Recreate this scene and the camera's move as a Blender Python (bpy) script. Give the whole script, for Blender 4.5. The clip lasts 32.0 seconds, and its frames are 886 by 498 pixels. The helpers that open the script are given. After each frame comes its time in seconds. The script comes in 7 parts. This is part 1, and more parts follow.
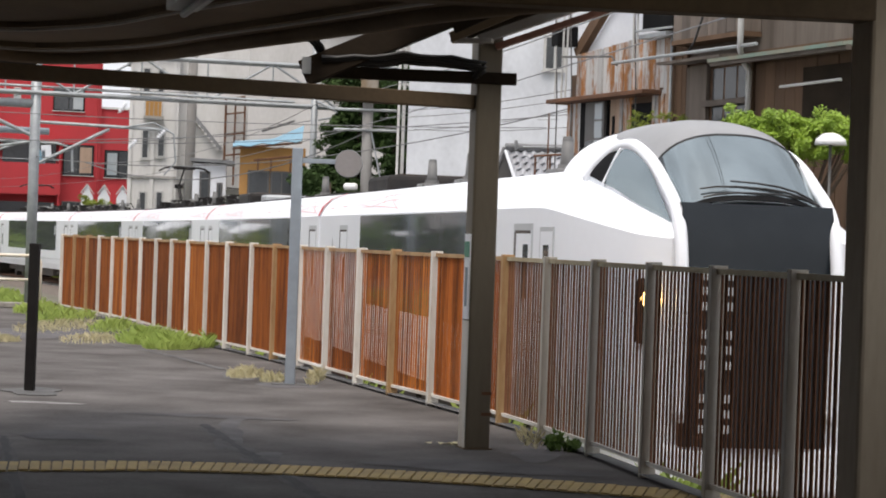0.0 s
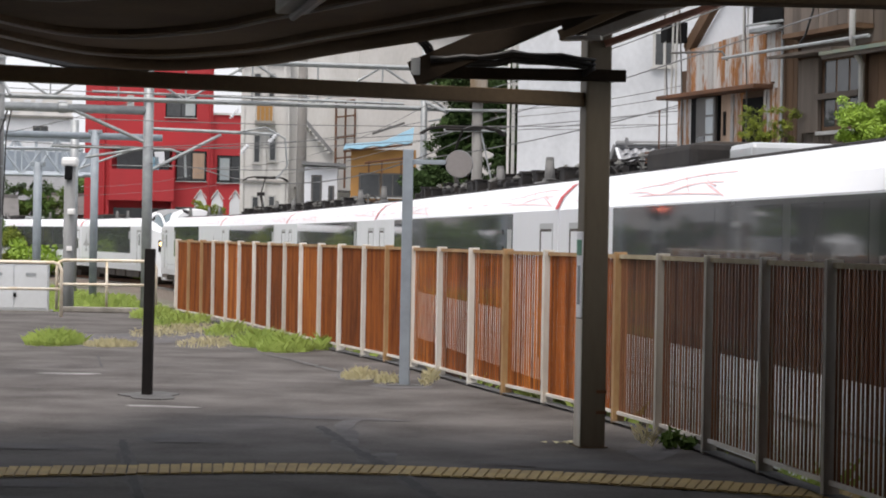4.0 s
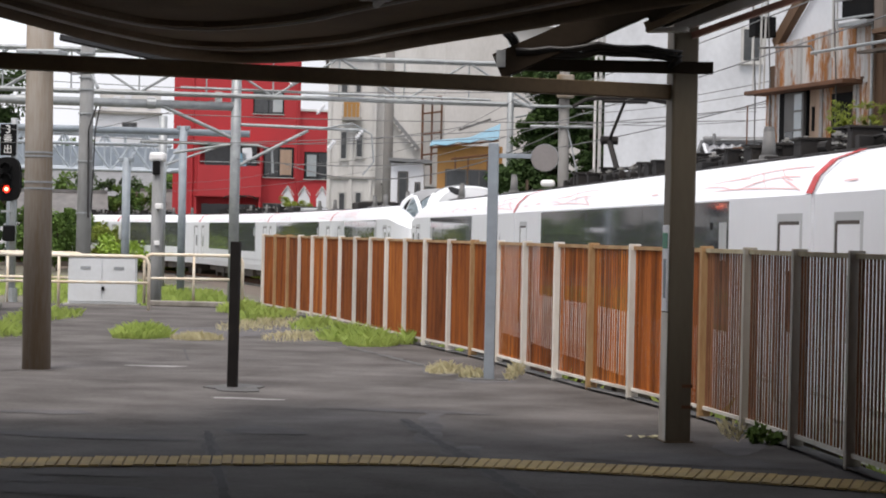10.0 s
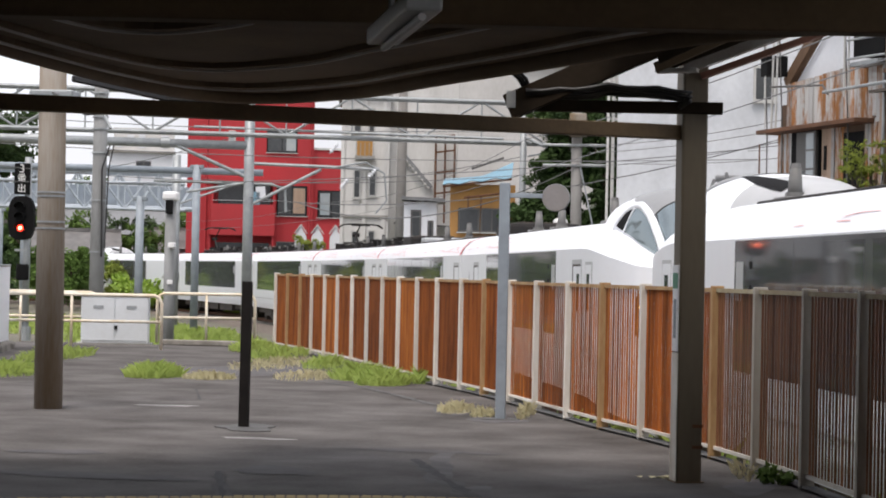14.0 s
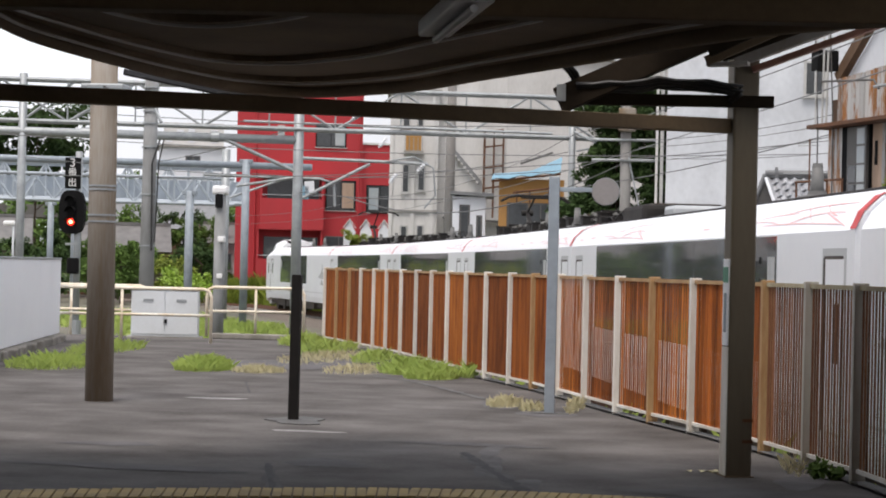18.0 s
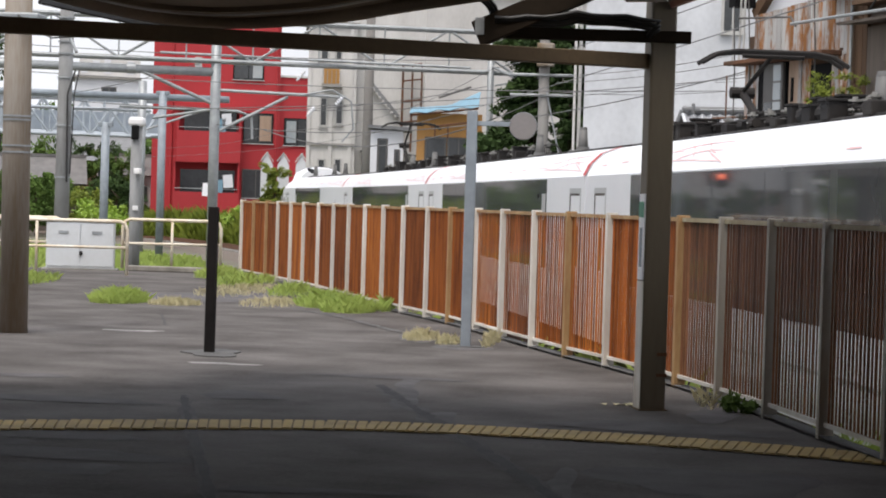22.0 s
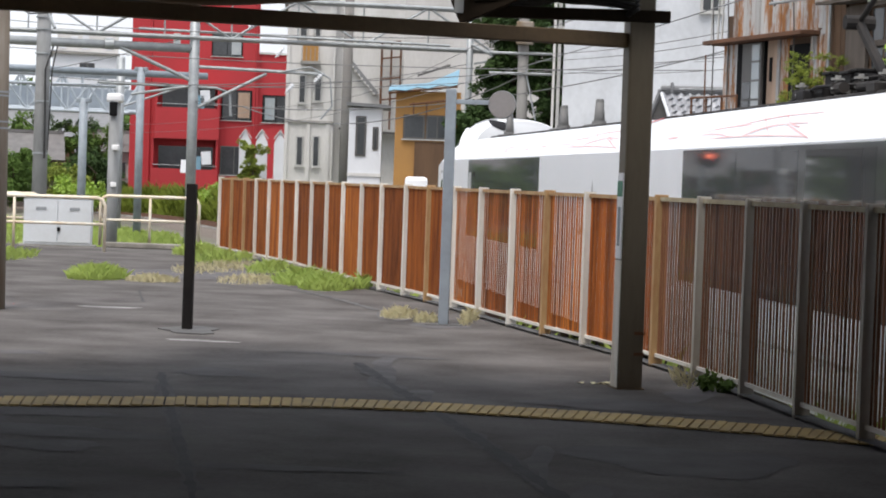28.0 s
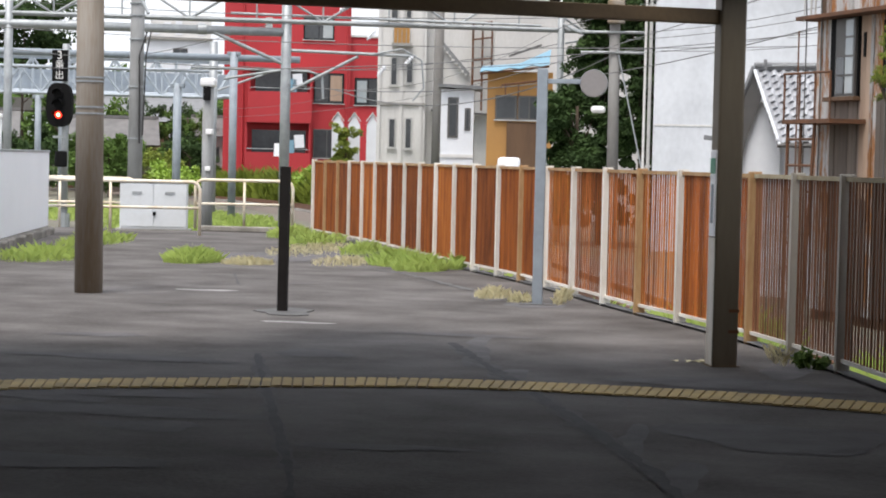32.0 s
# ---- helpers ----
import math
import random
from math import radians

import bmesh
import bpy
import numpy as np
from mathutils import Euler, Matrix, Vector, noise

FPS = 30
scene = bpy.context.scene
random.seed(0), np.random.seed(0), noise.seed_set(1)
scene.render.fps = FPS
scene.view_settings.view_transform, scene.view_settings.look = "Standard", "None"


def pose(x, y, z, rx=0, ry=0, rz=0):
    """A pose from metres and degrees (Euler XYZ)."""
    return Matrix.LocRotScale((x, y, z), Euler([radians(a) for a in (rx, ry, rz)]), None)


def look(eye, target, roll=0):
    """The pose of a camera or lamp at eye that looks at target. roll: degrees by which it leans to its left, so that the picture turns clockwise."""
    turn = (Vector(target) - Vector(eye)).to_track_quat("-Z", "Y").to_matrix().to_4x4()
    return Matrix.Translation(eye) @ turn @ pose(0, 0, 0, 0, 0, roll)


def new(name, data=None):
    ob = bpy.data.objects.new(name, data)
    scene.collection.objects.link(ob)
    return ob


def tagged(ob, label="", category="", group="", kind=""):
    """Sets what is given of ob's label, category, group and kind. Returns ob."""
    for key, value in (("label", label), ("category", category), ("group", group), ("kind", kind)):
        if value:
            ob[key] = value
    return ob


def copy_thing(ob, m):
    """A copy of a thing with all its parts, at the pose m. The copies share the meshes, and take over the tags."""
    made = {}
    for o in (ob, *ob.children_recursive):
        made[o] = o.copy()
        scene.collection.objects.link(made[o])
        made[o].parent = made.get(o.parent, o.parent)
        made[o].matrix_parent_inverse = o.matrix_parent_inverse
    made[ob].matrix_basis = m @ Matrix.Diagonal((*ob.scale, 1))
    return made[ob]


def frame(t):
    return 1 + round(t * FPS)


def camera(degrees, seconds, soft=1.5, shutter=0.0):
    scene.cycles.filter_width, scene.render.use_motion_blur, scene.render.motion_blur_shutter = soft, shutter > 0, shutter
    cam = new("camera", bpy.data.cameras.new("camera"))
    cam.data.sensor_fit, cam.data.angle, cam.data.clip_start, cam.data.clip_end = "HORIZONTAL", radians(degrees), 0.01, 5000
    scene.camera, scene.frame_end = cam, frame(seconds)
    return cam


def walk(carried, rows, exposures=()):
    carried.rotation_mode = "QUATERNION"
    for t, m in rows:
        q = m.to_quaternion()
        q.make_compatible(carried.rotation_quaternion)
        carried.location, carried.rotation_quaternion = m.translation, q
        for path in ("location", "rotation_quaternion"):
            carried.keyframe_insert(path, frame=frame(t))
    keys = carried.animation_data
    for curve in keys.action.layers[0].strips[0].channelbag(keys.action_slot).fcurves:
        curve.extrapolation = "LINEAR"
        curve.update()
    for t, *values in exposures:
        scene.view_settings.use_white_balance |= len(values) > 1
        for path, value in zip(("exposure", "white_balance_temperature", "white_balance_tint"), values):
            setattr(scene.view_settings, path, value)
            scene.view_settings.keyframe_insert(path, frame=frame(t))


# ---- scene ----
# camera: hand-held on the platform, eye height 1.55 m
cam = camera(24.57, 32.0, soft=1.9)
walk(cam, [
    (0.0, pose(-0.023, -0.018, 1.582, 89.83, -2.00, 0.00)),
    (0.5, pose(-0.017, -0.011, 1.577, 89.95, -1.93, 1.04)),
    (1.0, pose(-0.020, 0.006, 1.575, 89.78, -1.91, 2.19)),
    (1.5, pose(-0.015, -0.002, 1.578, 89.91, -2.00, 2.69)),
    (2.0, pose(-0.020, 0.028, 1.570, 89.84, -1.86, 3.37)),
    (2.5, pose(-0.021, -0.021, 1.583, 89.98, -1.34, 3.45)),
    (3.0, pose(-0.026, -0.002, 1.579, 89.67, -1.37, 3.30)),
    (3.5, pose(-0.024, -0.008, 1.578, 89.71, -1.04, 3.21)),
    (5.5, pose(-0.025, -0.005, 1.570, 90.00, -1.19, 2.93)),
    (6.0, pose(-0.018, 0.004, 1.576, 90.16, -0.85, 3.10)),
    (6.5, pose(-0.009, 0.012, 1.565, 90.22, -0.42, 3.46)),
    (7.0, pose(-0.013, 0.003, 1.560, 90.11, -1.16, 3.67)),
    (7.5, pose(-0.012, 0.005, 1.559, 89.97, -1.04, 3.95)),
    (8.0, pose(-0.011, 0.003, 1.558, 89.85, -0.99, 4.17)),
    (8.5, pose(-0.009, 0.003, 1.554, 89.74, -1.01, 4.31)),
    (9.0, pose(-0.008, 0.031, 1.549, 89.49, -1.09, 4.58)),
    (9.5, pose(-0.007, 0.028, 1.549, 89.60, -0.85, 5.04)),
    (10.0, pose(-0.014, 0.038, 1.543, 89.62, -1.22, 5.58)),
    (10.5, pose(-0.013, 0.035, 1.539, 89.49, -1.28, 5.70)),
    (11.0, pose(-0.008, 0.037, 1.546, 89.50, -1.35, 5.61)),
    (11.5, pose(-0.007, 0.022, 1.550, 89.62, -1.47, 5.53)),
    (12.0, pose(-0.002, 0.019, 1.554, 89.86, -1.41, 5.44)),
    (12.5, pose(-0.008, 0.024, 1.546, 90.03, -1.32, 5.75)),
    (13.0, pose(-0.004, 0.016, 1.545, 90.04, -1.23, 5.82)),
    (13.5, pose(0.002, 0.020, 1.552, 90.36, -1.39, 6.04)),
    (14.0, pose(0.012, 0.012, 1.558, 90.69, -1.20, 5.96)),
    (14.5, pose(0.005, 0.001, 1.551, 90.77, -1.00, 6.04)),
    (16.5, pose(0.006, 0.011, 1.541, 90.79, -1.41, 6.65)),
    (17.0, pose(0.006, 0.005, 1.541, 90.64, -1.51, 6.70)),
    (17.5, pose(0.007, -0.003, 1.541, 90.56, -1.48, 6.95)),
    (18.0, pose(0.002, 0.002, 1.545, 90.52, -1.34, 7.32)),
    (18.5, pose(0.012, 0.003, 1.542, 90.36, -1.18, 7.45)),
    (19.0, pose(0.007, 0.007, 1.543, 90.39, -1.28, 7.51)),
    (19.5, pose(-0.011, 0.013, 1.532, 90.13, -1.61, 7.73)),
    (20.0, pose(-0.002, 0.015, 1.536, 89.74, -1.70, 7.65)),
    (20.5, pose(0.003, 0.013, 1.535, 89.33, -1.63, 7.36)),
    (21.0, pose(0.006, 0.012, 1.541, 89.03, -1.81, 6.20)),
    (21.5, pose(0.007, -0.003, 1.536, 89.00, -1.70, 5.47)),
    (22.0, pose(0.006, -0.003, 1.537, 88.73, -1.72, 5.00)),
    (22.5, pose(0.008, -0.013, 1.538, 88.36, -1.60, 4.81)),
    (23.0, pose(0.006, -0.000, 1.534, 88.33, -1.55, 6.23)),
    (23.5, pose(0.017, 0.004, 1.535, 89.10, -1.44, 5.45)),
    (24.0, pose(0.021, -0.021, 1.545, 88.96, -1.56, 5.07)),
    (24.5, pose(0.026, -0.036, 1.546, 88.38, -1.31, 5.57)),
    (25.0, pose(0.029, -0.033, 1.550, 88.62, -1.25, 5.06)),
    (25.5, pose(0.023, -0.037, 1.545, 88.34, -1.38, 5.01)),
    (26.0, pose(0.020, -0.013, 1.547, 88.09, -1.63, 4.84)),
    (26.5, pose(0.020, -0.004, 1.543, 88.11, -1.73, 4.73)),
    (28.5, pose(0.003, -0.020, 1.539, 88.15, -2.01, 4.31)),
    (29.0, pose(0.008, -0.036, 1.537, 88.25, -1.65, 4.15)),
    (29.5, pose(0.018, -0.025, 1.533, 88.40, -1.37, 4.30)),
    (30.0, pose(0.021, -0.034, 1.537, 88.48, -1.41, 4.71)),
    (30.5, pose(0.023, -0.035, 1.541, 88.34, -1.34, 5.07)),
    (31.0, pose(0.007, -0.003, 1.544, 87.68, -1.21, 6.18)),
    (31.5, pose(0.005, -0.005, 1.542, 87.45, -1.30, 7.18)),
    (32.0, pose(0.012, -0.042, 1.531, 87.52, -1.31, 7.00)),
], exposures=[(0.0, 0.12, 6650, 13), (12.0, 0.06, 6620, 14), (21.0, 0.1, 6600, 13), (26.0, 0.2, 6450, 12), (29.0, 0.22, 6450, 12), (32.0, 0.4, 6450, 12)])

# ---- light ----
world = bpy.data.worlds.new("overcast_sky")
scene.world = world
world.use_nodes = True
_nt = world.node_tree
_bg = _nt.nodes["Background"]
_sky = _nt.nodes.new("ShaderNodeTexSky")
_sky.sky_type, _sky.sun_disc = "NISHITA", False
_sky.sun_elevation, _sky.sun_rotation = radians(67), radians(200)
_sky.dust_density, _sky.air_density, _sky.ozone_density = 6.0, 1.2, 0.6
_veil = _nt.nodes.new("ShaderNodeMix")
_veil.data_type = "RGBA"
_veil.inputs[0].default_value = 0.72
_veil.inputs[7].default_value = (9.0, 9.4, 10.0, 1)
_nt.links.new(_sky.outputs[0], _veil.inputs[6])
_co = _nt.nodes.new("ShaderNodeTexCoord")
_cl = _nt.nodes.new("ShaderNodeTexNoise")
_cl.inputs["Scale"].default_value, _cl.inputs["Detail"].default_value = 2.6, 5
_nt.links.new(_co.outputs["Generated"], _cl.inputs[0])
_cr = _nt.nodes.new("ShaderNodeMapRange")
_cr.inputs[1].default_value, _cr.inputs[2].default_value = 0.3, 0.7
_cr.inputs[3].default_value, _cr.inputs[4].default_value = 0.8, 1.32
_nt.links.new(_cl.outputs[0], _cr.inputs[0])
_cm = _nt.nodes.new("ShaderNodeVectorMath")
_cm.operation = "SCALE"
_nt.links.new(_veil.outputs[2], _cm.inputs[0])
_nt.links.new(_cr.outputs[0], _cm.inputs["Scale"])
_nt.links.new(_cm.outputs[0], _bg.inputs[0])
_bg.inputs[1].default_value = 0.12
sun = new("sun", bpy.data.lights.new("sun", "SUN"))
sun.data.energy, sun.data.angle, sun.data.color = 2.6, radians(26), (1.0, 0.96, 0.9)
sun.matrix_world = look((-9, -25, 62), (0, 0, 0))


# ---- materials ----
def mat(name, base, other=None, rough=0.6, metal=0.0, scale=1.5, fine=30.0, amount=0.5, bump=0.15, streak=0.0, spread=0.0, sharp=0.5, spec=0.5, bands=None):
    """Two colours mixed by coarse and fine noise, with relief; streak: how far the pattern is drawn out along z."""
    m = bpy.data.materials.new(name)
    m.use_nodes = True
    nt = m.node_tree
    bs = nt.nodes["Principled BSDF"]
    bs.inputs["Roughness"].default_value, bs.inputs["Metallic"].default_value = rough, metal
    bs.inputs["Specular IOR Level"].default_value = spec
    tc = nt.nodes.new("ShaderNodeTexCoord")
    mp = nt.nodes.new("ShaderNodeMapping")
    mp.inputs["Scale"].default_value = (1, 1, 1 / (1 + streak))
    nt.links.new(tc.outputs["Object"], mp.inputs[0])
    if spread:
        oi = nt.nodes.new("ShaderNodeObjectInfo")
        ad = nt.nodes.new("ShaderNodeVectorMath")
        ad.operation = "MULTIPLY_ADD"
        ad.inputs[1].default_value = (37, 23, 11)
        nt.links.new(oi.outputs["Random"], ad.inputs[0])
        nt.links.new(mp.outputs[0], ad.inputs[2])
        vec = ad.outputs[0]
    else:
        vec = mp.outputs[0]
    n1 = nt.nodes.new("ShaderNodeTexNoise")
    n1.inputs["Scale"].default_value, n1.inputs["Detail"].default_value = scale, 5
    n2 = nt.nodes.new("ShaderNodeTexNoise")
    n2.inputs["Scale"].default_value, n2.inputs["Detail"].default_value = fine, 3
    nt.links.new(vec, n1.inputs[0])
    nt.links.new(vec, n2.inputs[0])
    add = nt.nodes.new("ShaderNodeMath")
    add.operation = "MULTIPLY_ADD"
    add.inputs[1].default_value = 0.35
    nt.links.new(n2.outputs[0], add.inputs[0])
    nt.links.new(n1.outputs[0], add.inputs[2])
    if bands:
        mb = nt.nodes.new("ShaderNodeMapping")
        mb.inputs["Scale"].default_value = bands
        mb.inputs["Rotation"].default_value = (0, 0, 0.25)
        nb = nt.nodes.new("ShaderNodeTexNoise")
        nb.inputs["Scale"].default_value, nb.inputs["Detail"].default_value, nb.inputs["Roughness"].default_value = 1.0, 10, 0.78
        nt.links.new(tc.outputs["Object"], mb.inputs[0])
        nt.links.new(mb.outputs[0], nb.inputs[0])
        ab = nt.nodes.new("ShaderNodeMath")
        ab.operation = "MULTIPLY_ADD"
        ab.inputs[1].default_value = 0.8
        nt.links.new(nb.outputs[0], ab.inputs[0])
        sb = nt.nodes.new("ShaderNodeMath")
        sb.operation = "SUBTRACT"
        sb.inputs[1].default_value = 0.4
        nt.links.new(add.outputs[0], sb.inputs[0])
        nt.links.new(sb.outputs[0], ab.inputs[2])
        add = ab
    rmp = nt.nodes.new("ShaderNodeMapRange")
    rmp.inputs[1].default_value, rmp.inputs[2].default_value = 0.675 - sharp * 0.5, 0.675 + sharp * 0.5
    rmp.inputs[3].default_value, rmp.inputs[4].default_value = 0.0, min(1.0, 2 * amount)
    nt.links.new(add.outputs[0], rmp.inputs[0])
    mx = nt.nodes.new("ShaderNodeMix")
    mx.data_type = "RGBA"
    o = other or tuple(c * 0.6 for c in base)
    mx.inputs[6].default_value, mx.inputs[7].default_value = (*base, 1), (*o, 1)
    nt.links.new(rmp.outputs[0], mx.inputs[0])
    col = mx.outputs[2]
    if spread:
        hv = nt.nodes.new("ShaderNodeHueSaturation")
        mr = nt.nodes.new("ShaderNodeMapRange")
        mr.inputs[3].default_value, mr.inputs[4].default_value = 1 - spread, 1 + spread
        nt.links.new(oi.outputs["Random"], mr.inputs[0])
        nt.links.new(mr.outputs[0], hv.inputs["Value"])
        nt.links.new(col, hv.inputs["Color"])
        col = hv.outputs[0]
    nt.links.new(col, bs.inputs["Base Color"])
    if bump:
        bp = nt.nodes.new("ShaderNodeBump")
        bp.inputs["Strength"].default_value, bp.inputs["Distance"].default_value = bump, 0.02
        nt.links.new(add.outputs[0], bp.inputs["Height"])
        nt.links.new(bp.outputs[0], bs.inputs["Normal"])
    return m


def glow(name, colour, strength):
    m = bpy.data.materials.new(name)
    m.use_nodes = True
    bs = m.node_tree.nodes["Principled BSDF"]
    bs.inputs["Base Color"].default_value = (*colour, 1)
    bs.inputs["Emission Color"].default_value = (*colour, 1)
    bs.inputs["Emission Strength"].default_value = strength
    return m


ASPHALT = mat("asphalt", (0.132, 0.122, 0.117), (0.044, 0.039, 0.035), 0.9, scale=1.1, fine=28, amount=0.7, bump=0.5, sharp=0.5, spec=0.25, bands=(0.45, 0.6, 1.0))
PATCH = mat("asphalt_patch", (0.12, 0.118, 0.115), (0.06, 0.06, 0.06), 0.9, scale=2.5, fine=80, amount=0.6, bump=0.4)
STREAK_PALE = mat("asphalt_worn", (0.13, 0.124, 0.125), (0.07, 0.066, 0.068), 0.9, scale=3, fine=40, amount=0.6, bump=0.4, spec=0.25)
STREAK_DARK = mat("asphalt_stain", (0.06, 0.056, 0.056), (0.1, 0.095, 0.096), 0.85, scale=3, fine=40, amount=0.5, bump=0.4, spec=0.25)
PALE_MARK = mat("worn_white_mark", (0.34, 0.33, 0.32), (0.14, 0.135, 0.135), 0.9, scale=5, fine=50, amount=0.55, bump=0.3, sharp=0.4)
CRACK = mat("tar_seam", (0.022, 0.022, 0.023), (0.05, 0.05, 0.05), 0.9, scale=4, fine=60, bump=0.3)
CONCRETE = mat("concrete", (0.36, 0.35, 0.33), (0.2, 0.19, 0.17), 0.85, scale=1.2, fine=40, bump=0.25, streak=3)
CONCRETE_POLE = mat("pole_concrete", (0.28, 0.255, 0.225), (0.19, 0.138, 0.085), 0.85, scale=2.6, fine=50, amount=0.6, bump=0.2, streak=9, sharp=0.35)
BALLAST = mat("ballast", (0.19, 0.16, 0.13), (0.08, 0.06, 0.05), 0.95, scale=6, fine=25, amount=0.6, bump=1.0)
SOIL = mat("ground_soil", (0.16, 0.145, 0.12), (0.1, 0.1, 0.06), 0.95, scale=0.2, fine=8, amount=0.6, bump=0.6)
RUST = mat("rusted_slat", (0.44, 0.13, 0.025), (0.15, 0.042, 0.014), 0.9, scale=7, fine=50, amount=0.6, bump=0.3, streak=7, spread=0.35, sharp=0.4, spec=0.15)
RUST_BROWN = mat("browner_slat", (0.36, 0.108, 0.027), (0.13, 0.04, 0.015), 0.9, scale=7, fine=50, amount=0.6, bump=0.3, streak=7, spread=0.35, sharp=0.4, spec=0.15)
RUST_OCHRE = mat("ochre_slat", (0.47, 0.155, 0.03), (0.2, 0.056, 0.016), 0.9, scale=7, fine=50, amount=0.6, bump=0.3, streak=7, spread=0.35, sharp=0.4, spec=0.15)
RUST_WORN = mat("worn_slat", (0.25, 0.108, 0.055), (0.095, 0.046, 0.028), 0.9, scale=3, fine=40, amount=0.6, bump=0.3, streak=4, spread=0.35, spec=0.12)
POST_WHITE = mat("post_paint", (0.75, 0.74, 0.69), (0.36, 0.27, 0.17), 0.65, scale=2.5, fine=30, amount=0.3, bump=0.15, streak=3, spread=0.12)
POST_RUST = mat("post_rusty_paint", (0.46, 0.31, 0.15), (0.24, 0.11, 0.04), 0.75, scale=3, fine=30, amount=0.5, bump=0.2, streak=3)
POST_CREAM = mat("rail_cream", (0.5, 0.45, 0.31), (0.26, 0.19, 0.1), 0.7, scale=4, fine=30, amount=0.5, bump=0.1)
POST_GREY = mat("post_grey", (0.47, 0.455, 0.41), (0.27, 0.22, 0.16), 0.6, scale=2.5, fine=30, amount=0.4, bump=0.1, streak=3, spread=0.15)
CANOPY_POST = mat("canopy_post_paint", (0.17, 0.14, 0.095), (0.1, 0.078, 0.05), 0.6, scale=1.5, fine=30, amount=0.4, bump=0.12, streak=4)
POST_BROWN = mat("post_brown", (0.45, 0.375, 0.27), (0.25, 0.195, 0.135), 0.7, scale=1.5, fine=30, amount=0.4, bump=0.12, streak=4)
CANOPY_DARK = mat("canopy_brown", (0.19, 0.14, 0.092), (0.12, 0.088, 0.06), 0.8, scale=1.2, fine=25, amount=0.5, bump=0.15, spec=0.2)
# canopy brown taken down to near black, with the shade put into the colour
SHADE_DARK = mat("shade_dark_brown", (0.02, 0.015, 0.011), (0.035, 0.026, 0.018), 0.9, scale=2, fine=25, amount=0.5, bump=0.2, spec=0.1)
CANOPY_BEAM = mat("beam_brown", (0.17, 0.115, 0.06), (0.09, 0.06, 0.032), 0.75, scale=1.2, fine=25, amount=0.5, bump=0.15)
SHEET_GREY = mat("sheet_grey", (0.4, 0.41, 0.4), (0.22, 0.17, 0.13), 0.5, scale=2, fine=20, amount=0.4)
DECK = mat("bridge_concrete", (0.13, 0.125, 0.115), (0.08, 0.077, 0.07), 0.9, scale=0.5, fine=8, bump=0.2, streak=2)
WIRE = mat("weathered_wire", (0.16, 0.165, 0.17), (0.1, 0.1, 0.1), 0.6, bump=0.0)
CABLE = mat("black_cable", (0.012, 0.012, 0.013), (0.03, 0.03, 0.03), 0.5, scale=5, bump=0.05)
TACTILE_DIRT = mat("tactile_dirt", (0.26, 0.195, 0.085), (0.13, 0.1, 0.05), 0.9, scale=3, fine=50, bump=0.2)
YELLOW = mat("tactile_yellow", (0.56, 0.4, 0.13), (0.33, 0.24, 0.095), 0.8, scale=3, fine=50, amount=0.5, bump=0.2, spread=0.12)
GALV = mat("galvanised_steel", (0.37, 0.395, 0.405), (0.22, 0.235, 0.245), 0.5, 0.3, scale=3, fine=18, amount=0.4, bump=0.05)
GALV_BLUE = mat("blue_grey_steel", (0.3, 0.345, 0.385), (0.19, 0.215, 0.24), 0.6, 0.1, scale=3, fine=18, amount=0.4, bump=0.05)
BLACK = mat("black_paint", (0.012, 0.011, 0.011), (0.025, 0.022, 0.02), 0.7, scale=4, fine=40, amount=0.35, bump=0.1, spec=0.1)
WHITE = mat("white_panel", (0.9, 0.92, 0.95), (0.84, 0.86, 0.89), 0.5, scale=0.8, fine=10, amount=0.4, bump=0.03)
RAIL_PAINT = mat("handrail_paint", (0.82, 0.79, 0.7), (0.5, 0.32, 0.12), 0.6, scale=2.8, fine=16, amount=0.35, bump=0.1)
BOX_GREY = mat("cabinet_grey", (0.64, 0.67, 0.69), (0.52, 0.54, 0.54), 0.6, scale=1.5, fine=20, amount=0.4, bump=0.04)
TRAIN_WHITE = mat("train_white", (0.83, 0.855, 0.89), (0.76, 0.785, 0.82), 0.28, scale=0.6, fine=8, amount=0.4, bump=0.0)
TRAIN_GREY = mat("train_band_grey", (0.09, 0.094, 0.1), (0.105, 0.11, 0.116), 0.05, scale=0.5, fine=6, amount=0.4, bump=0.0, spec=0.5)
TRAIN_GLASS = mat("train_window", (0.07, 0.074, 0.08), (0.085, 0.09, 0.096), 0.04, scale=0.7, fine=5, amount=0.4, bump=0.0, spec=0.5)
TRAIN_RED = mat("train_red", (0.5, 0.022, 0.018), (0.42, 0.02, 0.018), 0.4, scale=1, fine=8, bump=0.0, spec=0.15)
TRAIN_PINK = mat("train_faded_red", (0.7, 0.32, 0.32), (0.78, 0.58, 0.58), 0.35, scale=1.5, fine=8, bump=0.0)
TRAIN_UNDER = mat("underframe_dark", (0.045, 0.042, 0.04), (0.09, 0.07, 0.055), 0.8, scale=2, fine=20, amount=0.5, bump=0.3)
TRAIN_STEEL = mat("train_silver", (0.52, 0.54, 0.55), (0.42, 0.44, 0.45), 0.35, 0.3, scale=0.7, fine=8, amount=0.4, bump=0.0)
ROOF_GEAR = mat("roof_gear", (0.016, 0.016, 0.017), (0.034, 0.03, 0.027), 0.8, scale=2, fine=20, amount=0.5, bump=0.15, spec=0.2)
LETTER_WHITE = mat("lettering_white", (0.78, 0.78, 0.77), (0.7, 0.7, 0.7), 0.5, bump=0.0)
